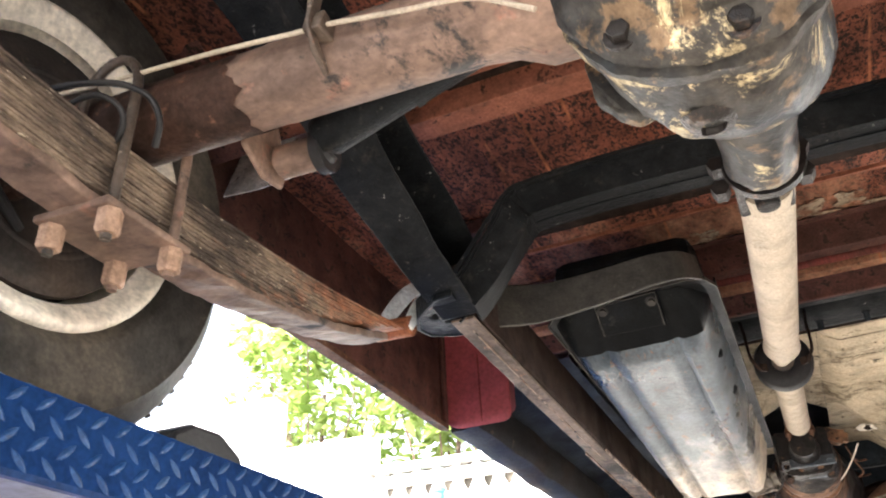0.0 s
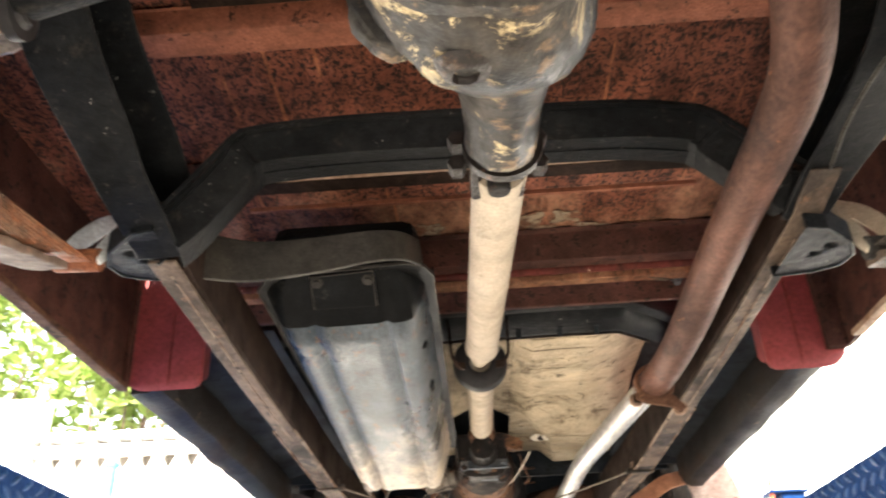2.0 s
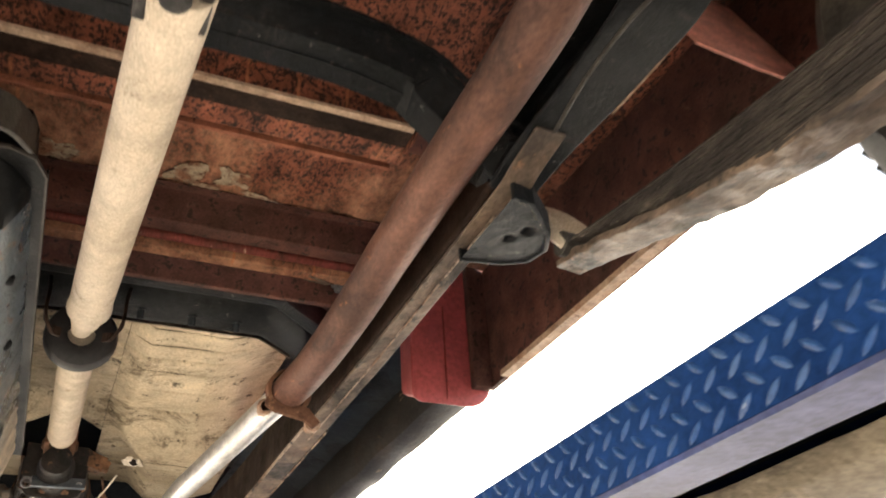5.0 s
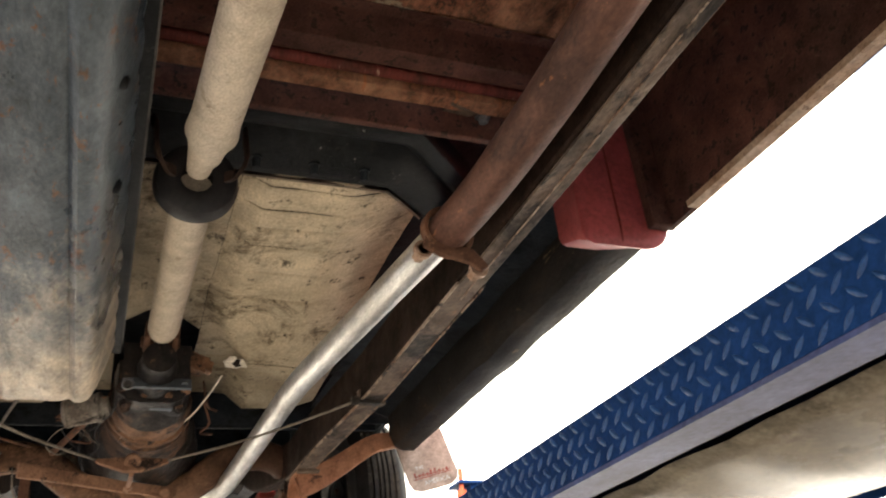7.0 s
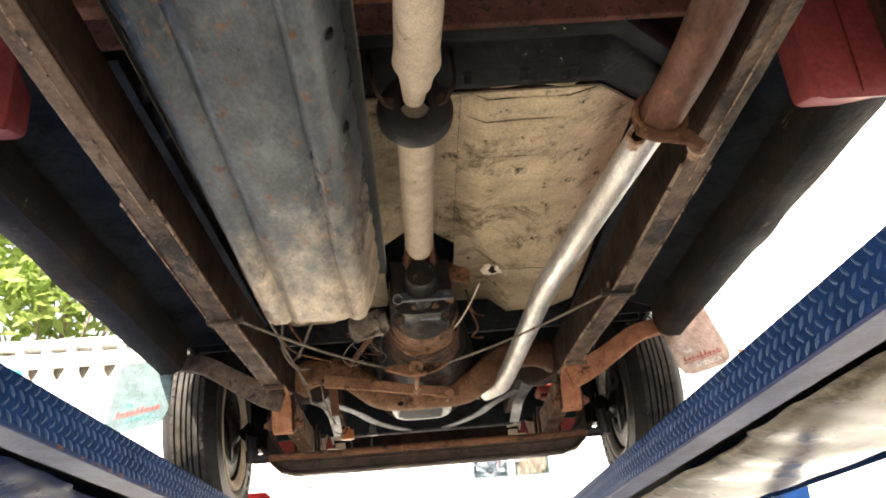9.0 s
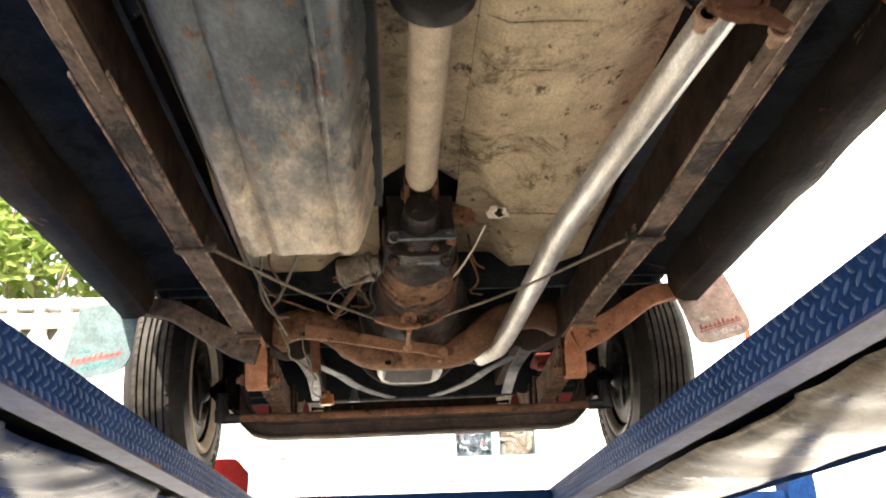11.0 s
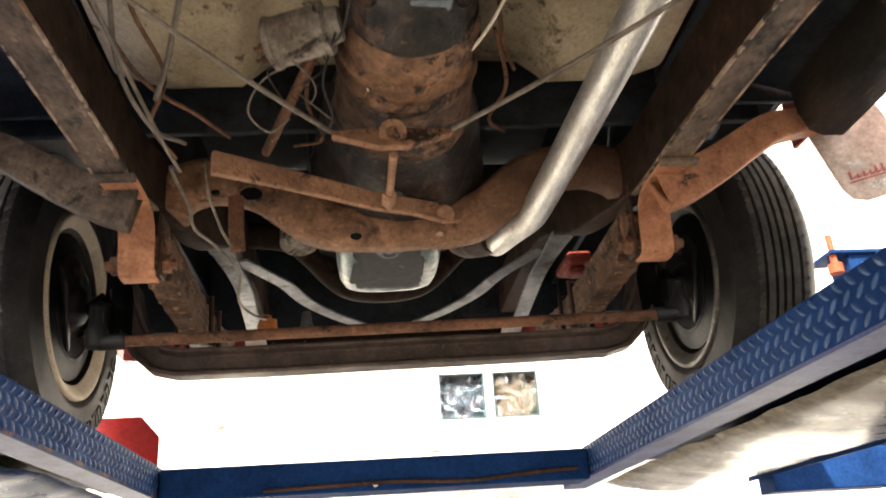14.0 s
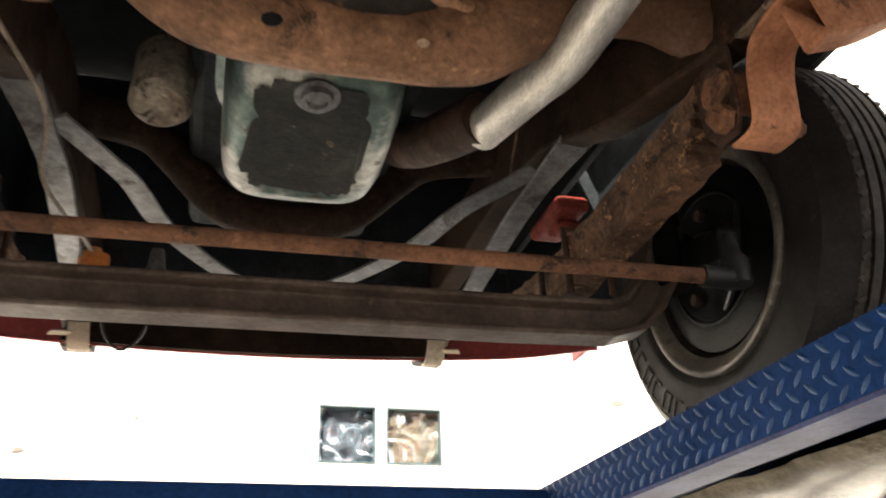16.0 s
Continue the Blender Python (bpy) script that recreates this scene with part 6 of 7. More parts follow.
bmesh.ops.subdivide_edges(bm, edges=bm.edges[:], cuts=3, use_grid_fill=True)
lumpy(bm, 0.005, 24)
part("mount_block", bm, "greasy", gear, "oil-black mounting block", smooth=40)
bm = BM()
lathe(bm, (0, 0, 2.305), (0, 1, -0.012), [(2.90, 0.09), (2.93, 0.096), (2.96, 0.096), (2.965, 0.103), (2.98, 0.103), (2.985, 0.097), (3.0, 0.097), (3.005, 0.104), (3.02, 0.104), (3.025, 0.098), (3.08, 0.102), (3.10, 0.104), (3.14, 0.112)], 36)
bmesh.ops.subdivide_edges(bm, edges=[e for e in bm.edges if e.calc_length() > 0.015], cuts=1, use_grid_fill=True)
lumpy(bm, 0.003, 45)
lumpy(bm, 0.004, 12)
part("gear_case", bm, "gear_rust", gear, "rust brown gear case with two bands", smooth=40)
bm = BM()
lathe(bm, (0, 0, 2.30), (0, 1, -0.005), [(3.14, 0.112), (3.17, 0.118), (3.20, 0.128), (3.27, 0.142), (3.36, 0.150), (3.37, 0.158), (3.39, 0.158), (3.39, 0)], 40)
lumpy(bm, 0.006, 12)
lumpy(bm, 0.004, 40)
part("bell_housing", bm, "greasy", gear, "dark greasy bell housing", smooth=40)
bm = BM()
plate(bm, [(-0.060, -0.020), (0.066, -0.020), (0.066, 0.020), (-0.060, 0.020)], 0.006, Matrix.Translation((0.010, 2.725, 2.236)) @ pose(0, 0, 0, 52, 0, 0))
lathe(bm, (0.060, 2.722, 2.234), (0, -0.79, -0.62), [(0, 0.008), (0.004, 0.008), (0.004, 0.005), (0.001, 0.005), (0.001, 0)], 12)
part("mount_plate", bm, "plate_blue", gear, "blue black steel plate with a hole", bevel=0.002)
bm = BM()
box(bm, -0.012, 0.046, 2.825, 2.865, 2.212, 2.246)
part("drain_block", bm, "plate_blue", gear, bevel=0.006)
bm = BM()
rows = sweep(bm, [(0.0, y, 2.272) for y in spread(2.80, 2.935, 8)], [(-0.085, -0.03), (-0.06, -0.062), (-0.03, -0.07), (0.04, -0.07), (0.065, -0.058), (0.08, -0.03), (0.08, 0.06), (-0.085, 0.06)], scale=lambda q: (0.95 + 0.1 * q, 0.78 + 0.25 * q))
lumpy(bm, 0.004, 22)
part("rear_case", bm, "greasy", gear, "oil-black square rear case", smooth=35)
for x, y, z in ((-0.072, 2.80, 2.250), (0.070, 2.80, 2.250), (-0.060, 2.83, 2.215), (0.058, 2.83, 2.215), (-0.02, 2.80, 2.236), (0.03, 2.80, 2.236)):
    bm = BM()
    bolt(bm, (x, y, z), (0, -1, -0.3), 0.008, 0.014)
    part("case_bolt", bm, "gear_rust", gear)
bm = BM()
lathe(bm, (-0.060, 2.722, 2.232), (0, -1, -0.5), [(0, 0.0105), (0.004, 0.0135), (0.008, 0.0135), (0.010, 0.0105), (0.004, 0.009), (0, 0.0105)], 20)
part("cable_ring", bm, "bare_steel", gear, "small steel ring", smooth=50)
bm = BM()
bolt(bm, (-0.060, 2.82, 2.222), (0, -0.6, -1), 0.009, 0.012)
part("filler_plug", bm, "gear_rust", gear)
bm = BM()
lathe(bm, (-0.190, 2.945, 2.236), (0.93, -0.30, 0.10), [(-0.002, 0), (0.0, 0.030), (0.004, 0.036), (0.010, 0.036), (0.012, 0.034), (0.075, 0.034), (0.077, 0.037), (0.084, 0.037), (0.088, 0.026), (0.104, 0.022), (0.104, 0)], 26)
lumpy(bm, 0.002, 30)
can = part("solenoid", bm, "dirty_grey", gear, "dusty grey can with rusty spots and wires", smooth=40)
for dy, r in ((-0.012, 0.006), (0.014, 0.005)):
    bm = BM()
    lathe(bm, (-0.190, 2.945 + dy, 2.236 - 0.010), (-0.93, 0.30, -0.10), [(-0.004, 0), (-0.004, r), (0.010, r), (0.010, r * 0.5), (0.018, r * 0.5), (0.018, 0)], 10)
    part("terminal", bm, "rust_brown", can)
bm = BM()
m = Matrix.Translation((0.085, 2.81, 2.322)) @ pose(0, 0, 0, 0, 18, 12)
box(bm, -0.045, 0.03, -0.018, 0.018, -0.02, 0.02, m)
box(bm, 0.02, 0.045, -0.02, 0.006, -0.012, 0.012, m)
bmesh.ops.subdivide_edges(bm, edges=bm.edges[:], cuts=2, use_grid_fill=True)
lumpy(bm, 0.006, 35)
part("side_bracket", bm, "gear_rust", gear, "rusty side bracket", smooth=50)

# hand brake linkage
link = new("hand_brake_linkage")
link.parent = car
link["label"] = "rusty hand brake equaliser with two cables"
bm = BM()
plate(bm, [(-0.085, 0.012), (-0.085, 0.002), (-0.02, -0.026), (0.02, -0.026), (0.085, 0.002), (0.085, 0.012), (0.025, 0.016), (-0.025, 0.016)], 0.010, Matrix.Translation((-0.027, 3.03, 2.140)) @ pose(0, 0, 0, 65, 0, 0))
lathe(bm, (-0.027, 3.028, 2.145), (0, -1, -0.5), [(-0.008, 0), (-0.008, 0.020), (0.012, 0.020), (0.014, 0.009), (0.006, 0.008), (0.006, 0)], 18)
part("equaliser", bm, "dust_orange", link, "orange brown equaliser plate", bevel=0.002)
bm = BM()
sweep(bm, [(-0.027, 3.035, 2.115), (-0.028, 3.13, 2.118), (-0.029, 3.18, 2.120)], ring(0.006, 10))
lathe(bm, (-0.029, 3.165, 2.119), (0, 1, 0.02), [(0, 0), (0, 0.011), (0.045, 0.011), (0.045, 0)], 4)
part("pull_rod", bm, "dust_orange", link, smooth=40)
bm = BM()
sweep(bm, [(-0.285, 3.09, 2.140), (-0.20, 3.14, 2.140), (-0.05, 3.22, 2.132), (0.055, 3.262, 2.130)], rect(0.012, 0.036), scale=lambda q: (1, 1.05 - 0.3 * q))
plate(bm, [(-0.05, -0.012), (0.0, -0.024), (0.035, -0.018), (0.05, 0.0), (0.04, 0.022), (-0.05, 0.02)], 0.008, Matrix.Translation((0.055, 3.262, 2.126)) @ pose(0, 0, 0, 62, 0, 20))
lathe(bm, (0.065, 3.258, 2.122), (0, -1, -0.5), [(0, 0), (0, 0.017), (0.008, 0.016), (0.010, 0.010), (0.010, 0)], 14)
part("relay_lever", bm, "dust_orange", link, "orange brown lever bar", bevel=0.003)
for s, _ in SIDES:
    bm = BM()
    e = Vector((-0.027 + s * 0.085, 3.026, 2.148))
    c = Vector((s * 0.420, 2.588, 2.160))
    pts = [e.lerp(c, k / 12) - Vector((0, 0, 0.010 * math.sin(math.pi * k / 12))) for k in range(13)]
    sweep(bm, pts, ring(0.0034, 8))
    part("brake_cable", bm, "cable", link, "thin steel cable", smooth=60)
bm = BM()
sweep(bm, [(-0.30, 3.12, 2.155), (-0.293, 3.12, 2.10), (-0.275, 3.13, 2.05), (-0.262, 3.14, 2.028)], ring(0.0022, 6))
part("split_wire", bm, "cable", link)

# tubular cross member under the engine
bm = BM()
XMY = 3.357
line = [(-0.408, 2.172), (-0.402, 2.200), (-0.378, 2.224), (-0.34, 2.236), (-0.30, 2.237), (-0.25, 2.222), (-0.21, 2.197), (-0.178, 2.171), (-0.145, 2.150), (-0.10, 2.140), (0.0, 2.138), (0.10, 2.141), (0.148, 2.159), (0.205, 2.204), (0.24, 2.228), (0.29, 2.243), (0.35, 2.245), (0.40, 2.228), (0.43, 2.195)]
sweep(bm, spline([(x, XMY, z + 0.008) for x, z in line], 5), [(-0.037, -0.018), (-0.029, -0.034), (-0.015, -0.041), (0.015, -0.041), (0.029, -0.034), (0.037, -0.018), (0.037, 0.018), (0.029, 0.034), (0.015, 0.041), (-0.015, 0.041), (-0.029, 0.034), (-0.037, 0.018)])
lumpy(bm, 0.002, 25)
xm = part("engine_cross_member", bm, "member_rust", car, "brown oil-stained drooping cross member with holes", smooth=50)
# Holes are dark plates with their shade in the colour; one pale chip.
for x, z, r, mt, lab in ((-0.258, 2.200, 0.015, "tank_black", "black plate painted in as an oval hole"), (-0.318, 2.205, 0.006, "rail_web", "small dark plate painted in as a hole"), (-0.082, 2.116, 0.008, "tank_black", "dark plate painted in as a hole"), (0.062, 2.114, 0.005, "tan_edge", "pale chip")):
    bm = BM()
    ow = [(1.25 * r * math.cos(k * math.pi / 8), r * 0.8 * math.sin(k * math.pi / 8)) for k in range(16)]
    tilt = 0 if z > 2.15 else 32
    plate(bm, ow, 0.006, Matrix.Translation((x, XMY - (0.0375 if tilt == 0 else 0.034), z)) @ pose(0, 0, 0, 90 + tilt, 0, 0))
    part("bolt_hole", bm, mt, xm, lab)
bm = BM()
sweep(bm, [(-0.283, 3.316, 2.196), (-0.282, 3.315, 2.13), (-0.278, 3.314, 2.092)], rect(0.026, 0.008), up=(0, 1, 0), scale=lambda q: (1, 1))
part("hanging_tab", bm, "rust_brown", xm, "rusty hanging tab", bevel=0.003)
bm = BM()
sweep(bm, [(-0.13, 2.97, 2.24), (-0.22, 3.20, 2.215)], ring(0.008, 10))
part("stay_rod", bm, "rust_brown", xm, smooth=40)

# engine block, sump, filter, front cross tube
engine = new("engine")
engine.parent = car
engine["label"] = "dark greasy engine with a green grey sump"
bm = BM()
box(bm, -0.17, 0.15, 3.395, 4.10, 2.30, 2.70)
lumpy(bm, 0.004, 6)
part("engine_block", bm, "undercoat", engine, bevel=0.02)
bm = BM()
rows = []
for grow, z in ((0.012, 2.302), (0.012, 2.294), (0.0, 2.292), (-0.002, 2.19), (-0.006, 2.165), (-0.014, 2.152), (-0.026, 2.146), (-0.040, 2.145), (-0.052, 2.147), (-0.065, 2.148)):
    row = []
    for q in range(40):
        th = 2 * math.pi * q / 40
        cx, sy = math.cos(th), math.sin(th)
        a, b = 0.108 + grow, 0.145 + grow
        ex = 0.42
        x = math.copysign(abs(cx) ** ex, cx) * a - 0.016
        y = math.copysign(abs(sy) ** ex, sy) * b + 3.585
        row.append(bm.verts.new((x, y, z + 0.06 * max(0, (3.60 - y)) * (1 if z < 2.29 else 0))))
    rows.append(row)
for r, q in zip(rows, rows[1:]):
    for i in range(40):
        bm.faces.new((r[i], r[(i + 1) % 40], q[(i + 1) % 40], q[i]))
sump = part("sump", bm, "sump", engine, "scuffed green grey sump with bright edges", smooth=40)
bm = BM()
vs = []
for q in range(60):
    t = 2 * math.pi * q / 60
    g = 0.92 + 0.22 * noise.noise(Vector((2 * math.cos(t), 2 * math.sin(t), 1))) + 0.12 * noise.noise(Vector((8 * math.cos(t), 8 * math.sin(t), 5)))
    x, y = -0.020 + 0.078 * g * math.copysign(abs(math.cos(t)) ** 0.5, math.cos(t)), 3.566 + 0.118 * g * math.copysign(abs(math.sin(t)) ** 0.5, math.sin(t))
    vs.append(bm.verts.new((x, y, 2.1432 + 0.06 * max(0, 3.60 - y))))
bm.faces.new(vs)
part("sump_floor", bm, "scuffed_dark", sump, "oil-dark scuffed sump floor")
bm = BM()
lathe(bm, (-0.02, 3.475, 2.152), (0, -0.1, -1), [(0, 0), (0, 0.026), (0.004, 0.026), (0.004, 0.019), (0.012, 0.018), (0.012, 0.012), (0.007, 0.011), (0.007, 0)], 24)
part("drain_plug", bm, "bare_steel", sump, "steel drain plug")
bm = BM()
lathe(bm, (-0.200, 3.65, 2.235), (0, 0.3, 1), [(0, 0), (0, 0.032), (0.008, 0.040), (0.10, 0.042), (0.11, 0.036), (0.11, 0)], 28)
lumpy(bm, 0.002, 30)
part("oil_filter", bm, "dirty_grey", engine, "dusty oil filter", smooth=40)
bm = BM()
sweep(bm, spline([(-0.36, 3.86, 2.36), (-0.24, 3.89, 2.355), (-0.19, 3.90, 2.32), (-0.12, 3.90, 2.245), (-0.06, 3.90, 2.222), (0.03, 3.90, 2.222), (0.09, 3.90, 2.245), (0.17, 3.90, 2.32), (0.23, 3.89, 2.355), (0.36, 3.86, 2.36)], 5), ring(0.032, 18))
part("front_cross_tube", bm, "rail_web", car, "dark curved front cross tube", smooth=50)

# ---- front suspension and steering ----
FY = 3.80
bm = BM()
half = [(0.05, 2.031), (0.30, 2.031), (0.47, 2.033), (0.512, 2.044), (0.540, 2.072), (0.565, 2.11), (0.58, 2.16), (0.59, 2.21)]
pts = [(-x, FY, z) for x, z in half[::-1]] + [(x, FY, z) for x, z in half]
isec = [(-0.023, -0.030), (0.030, -0.030), (0.030, -0.021), (0.010, -0.016), (0.010, 0.016), (0.030, 0.021), (0.030, 0.030), (-0.030, 0.030), (-0.030, 0.021), (-0.010, 0.016), (-0.010, -0.016), (-0.023, -0.021)]
sweep(bm, pts, isec, up=(0, 0, 1))
part("front_axle_beam", bm, "beam_iron", car, "grey brown greasy drop beam front axle", bevel=0.003)
bm = BM()
sweep(bm, [(-0.56, 3.625, 2.040), (-0.2, 3.625, 2.040), (0.2, 3.625, 2.040), (0.56, 3.625, 2.040)], ring(0.0112, 14))
tie = part("tie_rod", bm, "rust_brown", car, "brown rusty tie rod", smooth=50)
for s, _ in SIDES:
    bm = BM()
    lathe(bm, (s * 0.535, 3.625, 2.040), (s, 0, 0), [(0, 0.0112), (0, 0.016), (0.05, 0.016), (0.055, 0.012)], 16)
    lathe(bm, (s * 0.592, 3.625, 2.03), (0, 0, 1), [(0, 0), (0, 0.020), (0.035, 0.022), (0.05, 0.012), (0.08, 0.010), (0.08, 0)], 18)
    part("ball_joint", bm, "rubber", tie, smooth=40)
    part("steering_knuckle", (lambda b: (sweep(b, spline([(s * 0.592, 3.625, 2.095), (s * 0.61, 3.70, 2.115), (s * 0.635, FY, 2.16), (s * 0.66, FY, 2.188)], 4), rect(0.034, 0.05)), lathe(b, (s * 0.60, FY, 2.10), (0, 0, 1), [(0, 0), (0, 0.032), (0.17, 0.032), (0.17, 0)], 20), b)[2])(BM()), "tank_black", car, "black steering knuckle", bevel=0.004)
    # front leaf spring under the rail
    sp = new("front_leaf_spring")
    sp.parent = car
    sp["label"] = "rust-flaked front leaf spring in its hanger"
    for k in range(5):
        bm = BM()
        f, b = 0.40 - 0.015 * k, 0.42 - 0.012 * k
        sweep(bm, [(s * 0.43, y, 2.142 + (0.012 if y < FY else 0.09) * ((y - FY) / 0.44) ** 2 - 0.0135 * k) for y in spread(FY - b, FY + f, 14)], rect(0.058 - 0.003 * k, 0.0137))
        bmesh.ops.subdivide_edges(bm, edges=[e for e in bm.edges if e.calc_length() > 0.025], cuts=3, use_grid_fill=True)
        lumpy(bm, 0.004, 45)
        part("leaf", bm, "flaked_rust", sp, smooth=50)
    bm = BM()
    lathe(bm, (s * 0.43, 3.345, 2.128), (1, 0, 0), [(-0.031, 0), (-0.031, 0.024), (0.031, 0.024), (0.031, 0)], 18)
    part("eye", bm, "rust_brown", sp, smooth=40)
    bm = BM()
    out = spline([(0, 3.175, 2.1625), (0, 3.245, 2.161), (0, 3.285, 2.150), (0, 3.300, 2.125), (0, 3.305, 2.10), (0, 3.309, 2.072), (0, 3.316, 2.061), (0, 3.332, 2.058), (0, 3.352, 2.060)], 5)
    sweep(bm, [(s * 0.440, p.y, p.z) for p in out], rect(0.058, 0.006), up=(0, 1, 0.3))
    hg = part("spring_hanger", bm, "strap_orange", sp, "orange rusty strap of the spring hanger", bevel=0.002)
    for dx in (-0.036, 0.036):
        bm = BM()
        plate(bm, [(-0.018, 0.055), (-0.014, -0.035), (-0.002, -0.052), (0.03, -0.050), (0.05, -0.02), (0.05, 0.055)], 0.005, Matrix.Translation((s * 0.440 + dx * 0.9, 3.335, 2.115)) @ pose(0, 0, 0, 90, 0, 90))
        part("cheek", bm, "dark_rust", hg, bevel=0.001)
        bm = BM()
        lathe(bm, (s * 0.440 + dx, 3.340, 2.085), (dx, 0, 0), [(0, 0), (0, 0.016), (0.012, 0.016), (0.014, 0.009), (0.022, 0.009), (0.022, 0)], 6)
        part("nut", bm, "rust_brown", hg)
    for dy in (-0.05, 0.05):
        bm = BM()
        sweep(bm, [(s * 0.395, FY + dy, 2.06), (s * 0.395, FY + dy, 2.165), (s * 0.465, FY + dy, 2.165), (s * 0.465, FY + dy, 2.06)], ring(0.006, 8), up=(0, 1, 0))
        part("u_bolt", bm, "dark_rust", sp, smooth=40)
    # grey stays
    bm = BM()
    sweep(bm, spline([(s * 0.325, 3.675, 2.218), (s * 0.275, 3.74, 2.208), (s * 0.238, 3.79, 2.200), (s * 0.200, 3.90, 2.196), (s * 0.14, 4.0, 2.192), (s * 0.07, 4.09, 2.190)], 4), rect(0.034, 0.005))
    part("v_stay", bm, "bare_steel", car, "flat grey steel stay", bevel=0.001)
    bm = BM()
    sweep(bm, spline([(s * 0.36, 3.60, 2.226), (s * 0.348, 3.68, 2.216), (s * 0.335, 3.78, 2.200), (s * 0.338, 3.90, 2.196), (s * 0.345, 4.08, 2.190)], 4), rect(0.044, 0.006), scale=lambda q: (1.2 - 0.35 * min(1, 3 * q), 1))
    part("wide_stay", bm, "bare_steel", car, "broad scuffed grey stay", bevel=0.001)
    if s < 0:
        continue
    bm = BM()
    box(bm, 0.415, 0.475, 3.80, 3.93, 2.235, 2.262)
    box(bm, 0.425, 0.470, 3.83, 3.88, 2.215, 2.2349)
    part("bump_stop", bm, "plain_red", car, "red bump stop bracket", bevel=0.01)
bm = BM()
sweep(bm, [(-0.34, 4.095, 2.186), (0.34, 4.095, 2.186)], ring(0.006, 8))
part("cross_rod", bm, "bare_steel", car, "thin bright cross rod", smooth=60)

# brake pipe along the rail to the amber union
hose = new("brake_hose")
hose.parent = car
hose["label"] = "brown brake hose running to an amber union"
bm = BM()
sweep(bm, spline([(-0.385, 2.35, 2.25), (-0.375, 2.62, 2.205), (-0.365, 2.85, 2.185), (-0.345, 3.02, 2.150), (-0.335, 3.10, 2.140), (-0.345, 3.16, 2.165), (-0.365, 3.19, 2.185), (-0.35, 3.26, 2.155), (-0.352, 3.32, 2.140), (-0.335, 3.42, 2.150), (-0.31, 3.55, 2.145), (-0.325, 3.66, 2.125), (-0.315, 3.76, 2.130), (-0.305, 3.86, 2.150), (-0.307, 3.98, 2.185), (-0.308, 4.03, 2.205)], 6), ring(0.0030, 8))
part("hose", bm, "cable", hose, smooth=60)
bm = BM()
lathe(bm, (-0.308, 4.035, 2.212), (0, 0.1, -1), [(0, 0), (0, 0.010), (0.010, 0.012), (0.012, 0.024), (0.045, 0.026), (0.05, 0.022), (0.05, 0)], 18)
part("union", bm, "amber", hose, "amber plastic union", smooth=40)
bm = BM()
lathe(bm, (-0.21, 4.03, 2.215), (0, 0.1, -1), [(0, 0), (0, 0.010), (0.012, 0.012), (0.030, 0.014), (0.040, 0.020), (0.046, 0.019), (0.046, 0)], 18)
part("union", bm, "bare_steel", hose, "small pale grey union", smooth=40)
bm = BM()
sweep(bm, spline([(-0.31, 4.20, 2.19), (-0.30, 4.22, 2.135), (-0.27, 4.23, 2.108), (-0.235, 4.22, 2.135), (-0.225, 4.20, 2.19)], 6), ring(0.003, 8))
part("loose_wire", bm, "rubber", car, "thin black wire loop", smooth=60)
for pts, r in (([(-0.39, 2.25, 2.27), (-0.36, 2.5, 2.23), (-0.33, 2.62, 2.225), (-0.355, 2.8, 2.22), (-0.375, 2.93, 2.19), (-0.36, 3.05, 2.175), (-0.33, 3.12, 2.19)], 0.0034),
               ([(-0.145, 2.96, 2.225), (-0.20, 2.98, 2.205), (-0.225, 3.02, 2.18), (-0.20, 3.06, 2.17), (-0.17, 3.04, 2.18)], 0.0014),
               ([(-0.10, 2.90, 2.22), (-0.12, 2.98, 2.20), (-0.11, 3.05, 2.185), (-0.13, 3.10, 2.18)], 0.0018),
               ([(-0.075, 2.80, 2.23), (-0.09, 2.88, 2.21), (-0.115, 2.93, 2.215)], 0.0018),
               ([(-0.06, 2.995, 2.196), (0.02, 2.975, 2.195), (0.085, 2.93, 2.22), (0.125, 2.86, 2.255), (0.150, 2.79, 2.285)], 0.0024),
               ([(-0.30, 2.66, 2.27), (-0.26, 2.75, 2.255), (-0.31, 2.92, 2.22), (-0.345, 3.0, 2.19)], 0.004)):
    bm = BM()
    sweep(bm, spline(pts, 7), ring(r, 8))
    part("loose_wire", bm, "rubber" if r == 0.0018 else "cable" if r != 0.0024 else "rim", car, "thin loose wire", smooth=60)
bm = BM()
m = Matrix.Translation((0.188, 2.845, 2.346)) @ pose(0, 0, 0, 15, 10, -20)
plate(bm, [(-0.026, 0.022), (-0.028, -0.004), (-0.018, -0.012), (-0.010, -0.026), (0.004, -0.030), (0.010, -0.018), (0.024, -0.022), (0.028, 0.018), (0.012, 0.016), (0.004, 0.024)], 0.003, m @ pose(0, 0, -0.004, -25, 0, 0))
torn = part("torn_bracket", bm, "rim", cab, "torn bright metal at a hole in the floor")
# Dark plate paints the shade inside the torn hole.
bm = BM()
plate(bm, [(0.0, 0.014), (-0.006, -0.004), (0.002, -0.012), (0.006, -0.024), (0.018, -0.020), (0.012, -0.006), (0.016, 0.006)], 0.002, m @ pose(0, 0, -0.007, -25, 0, 0))
part("torn_hole", bm, "rail_web", torn, "dark plate painted in as a hole")

rnd = random.Random(11)
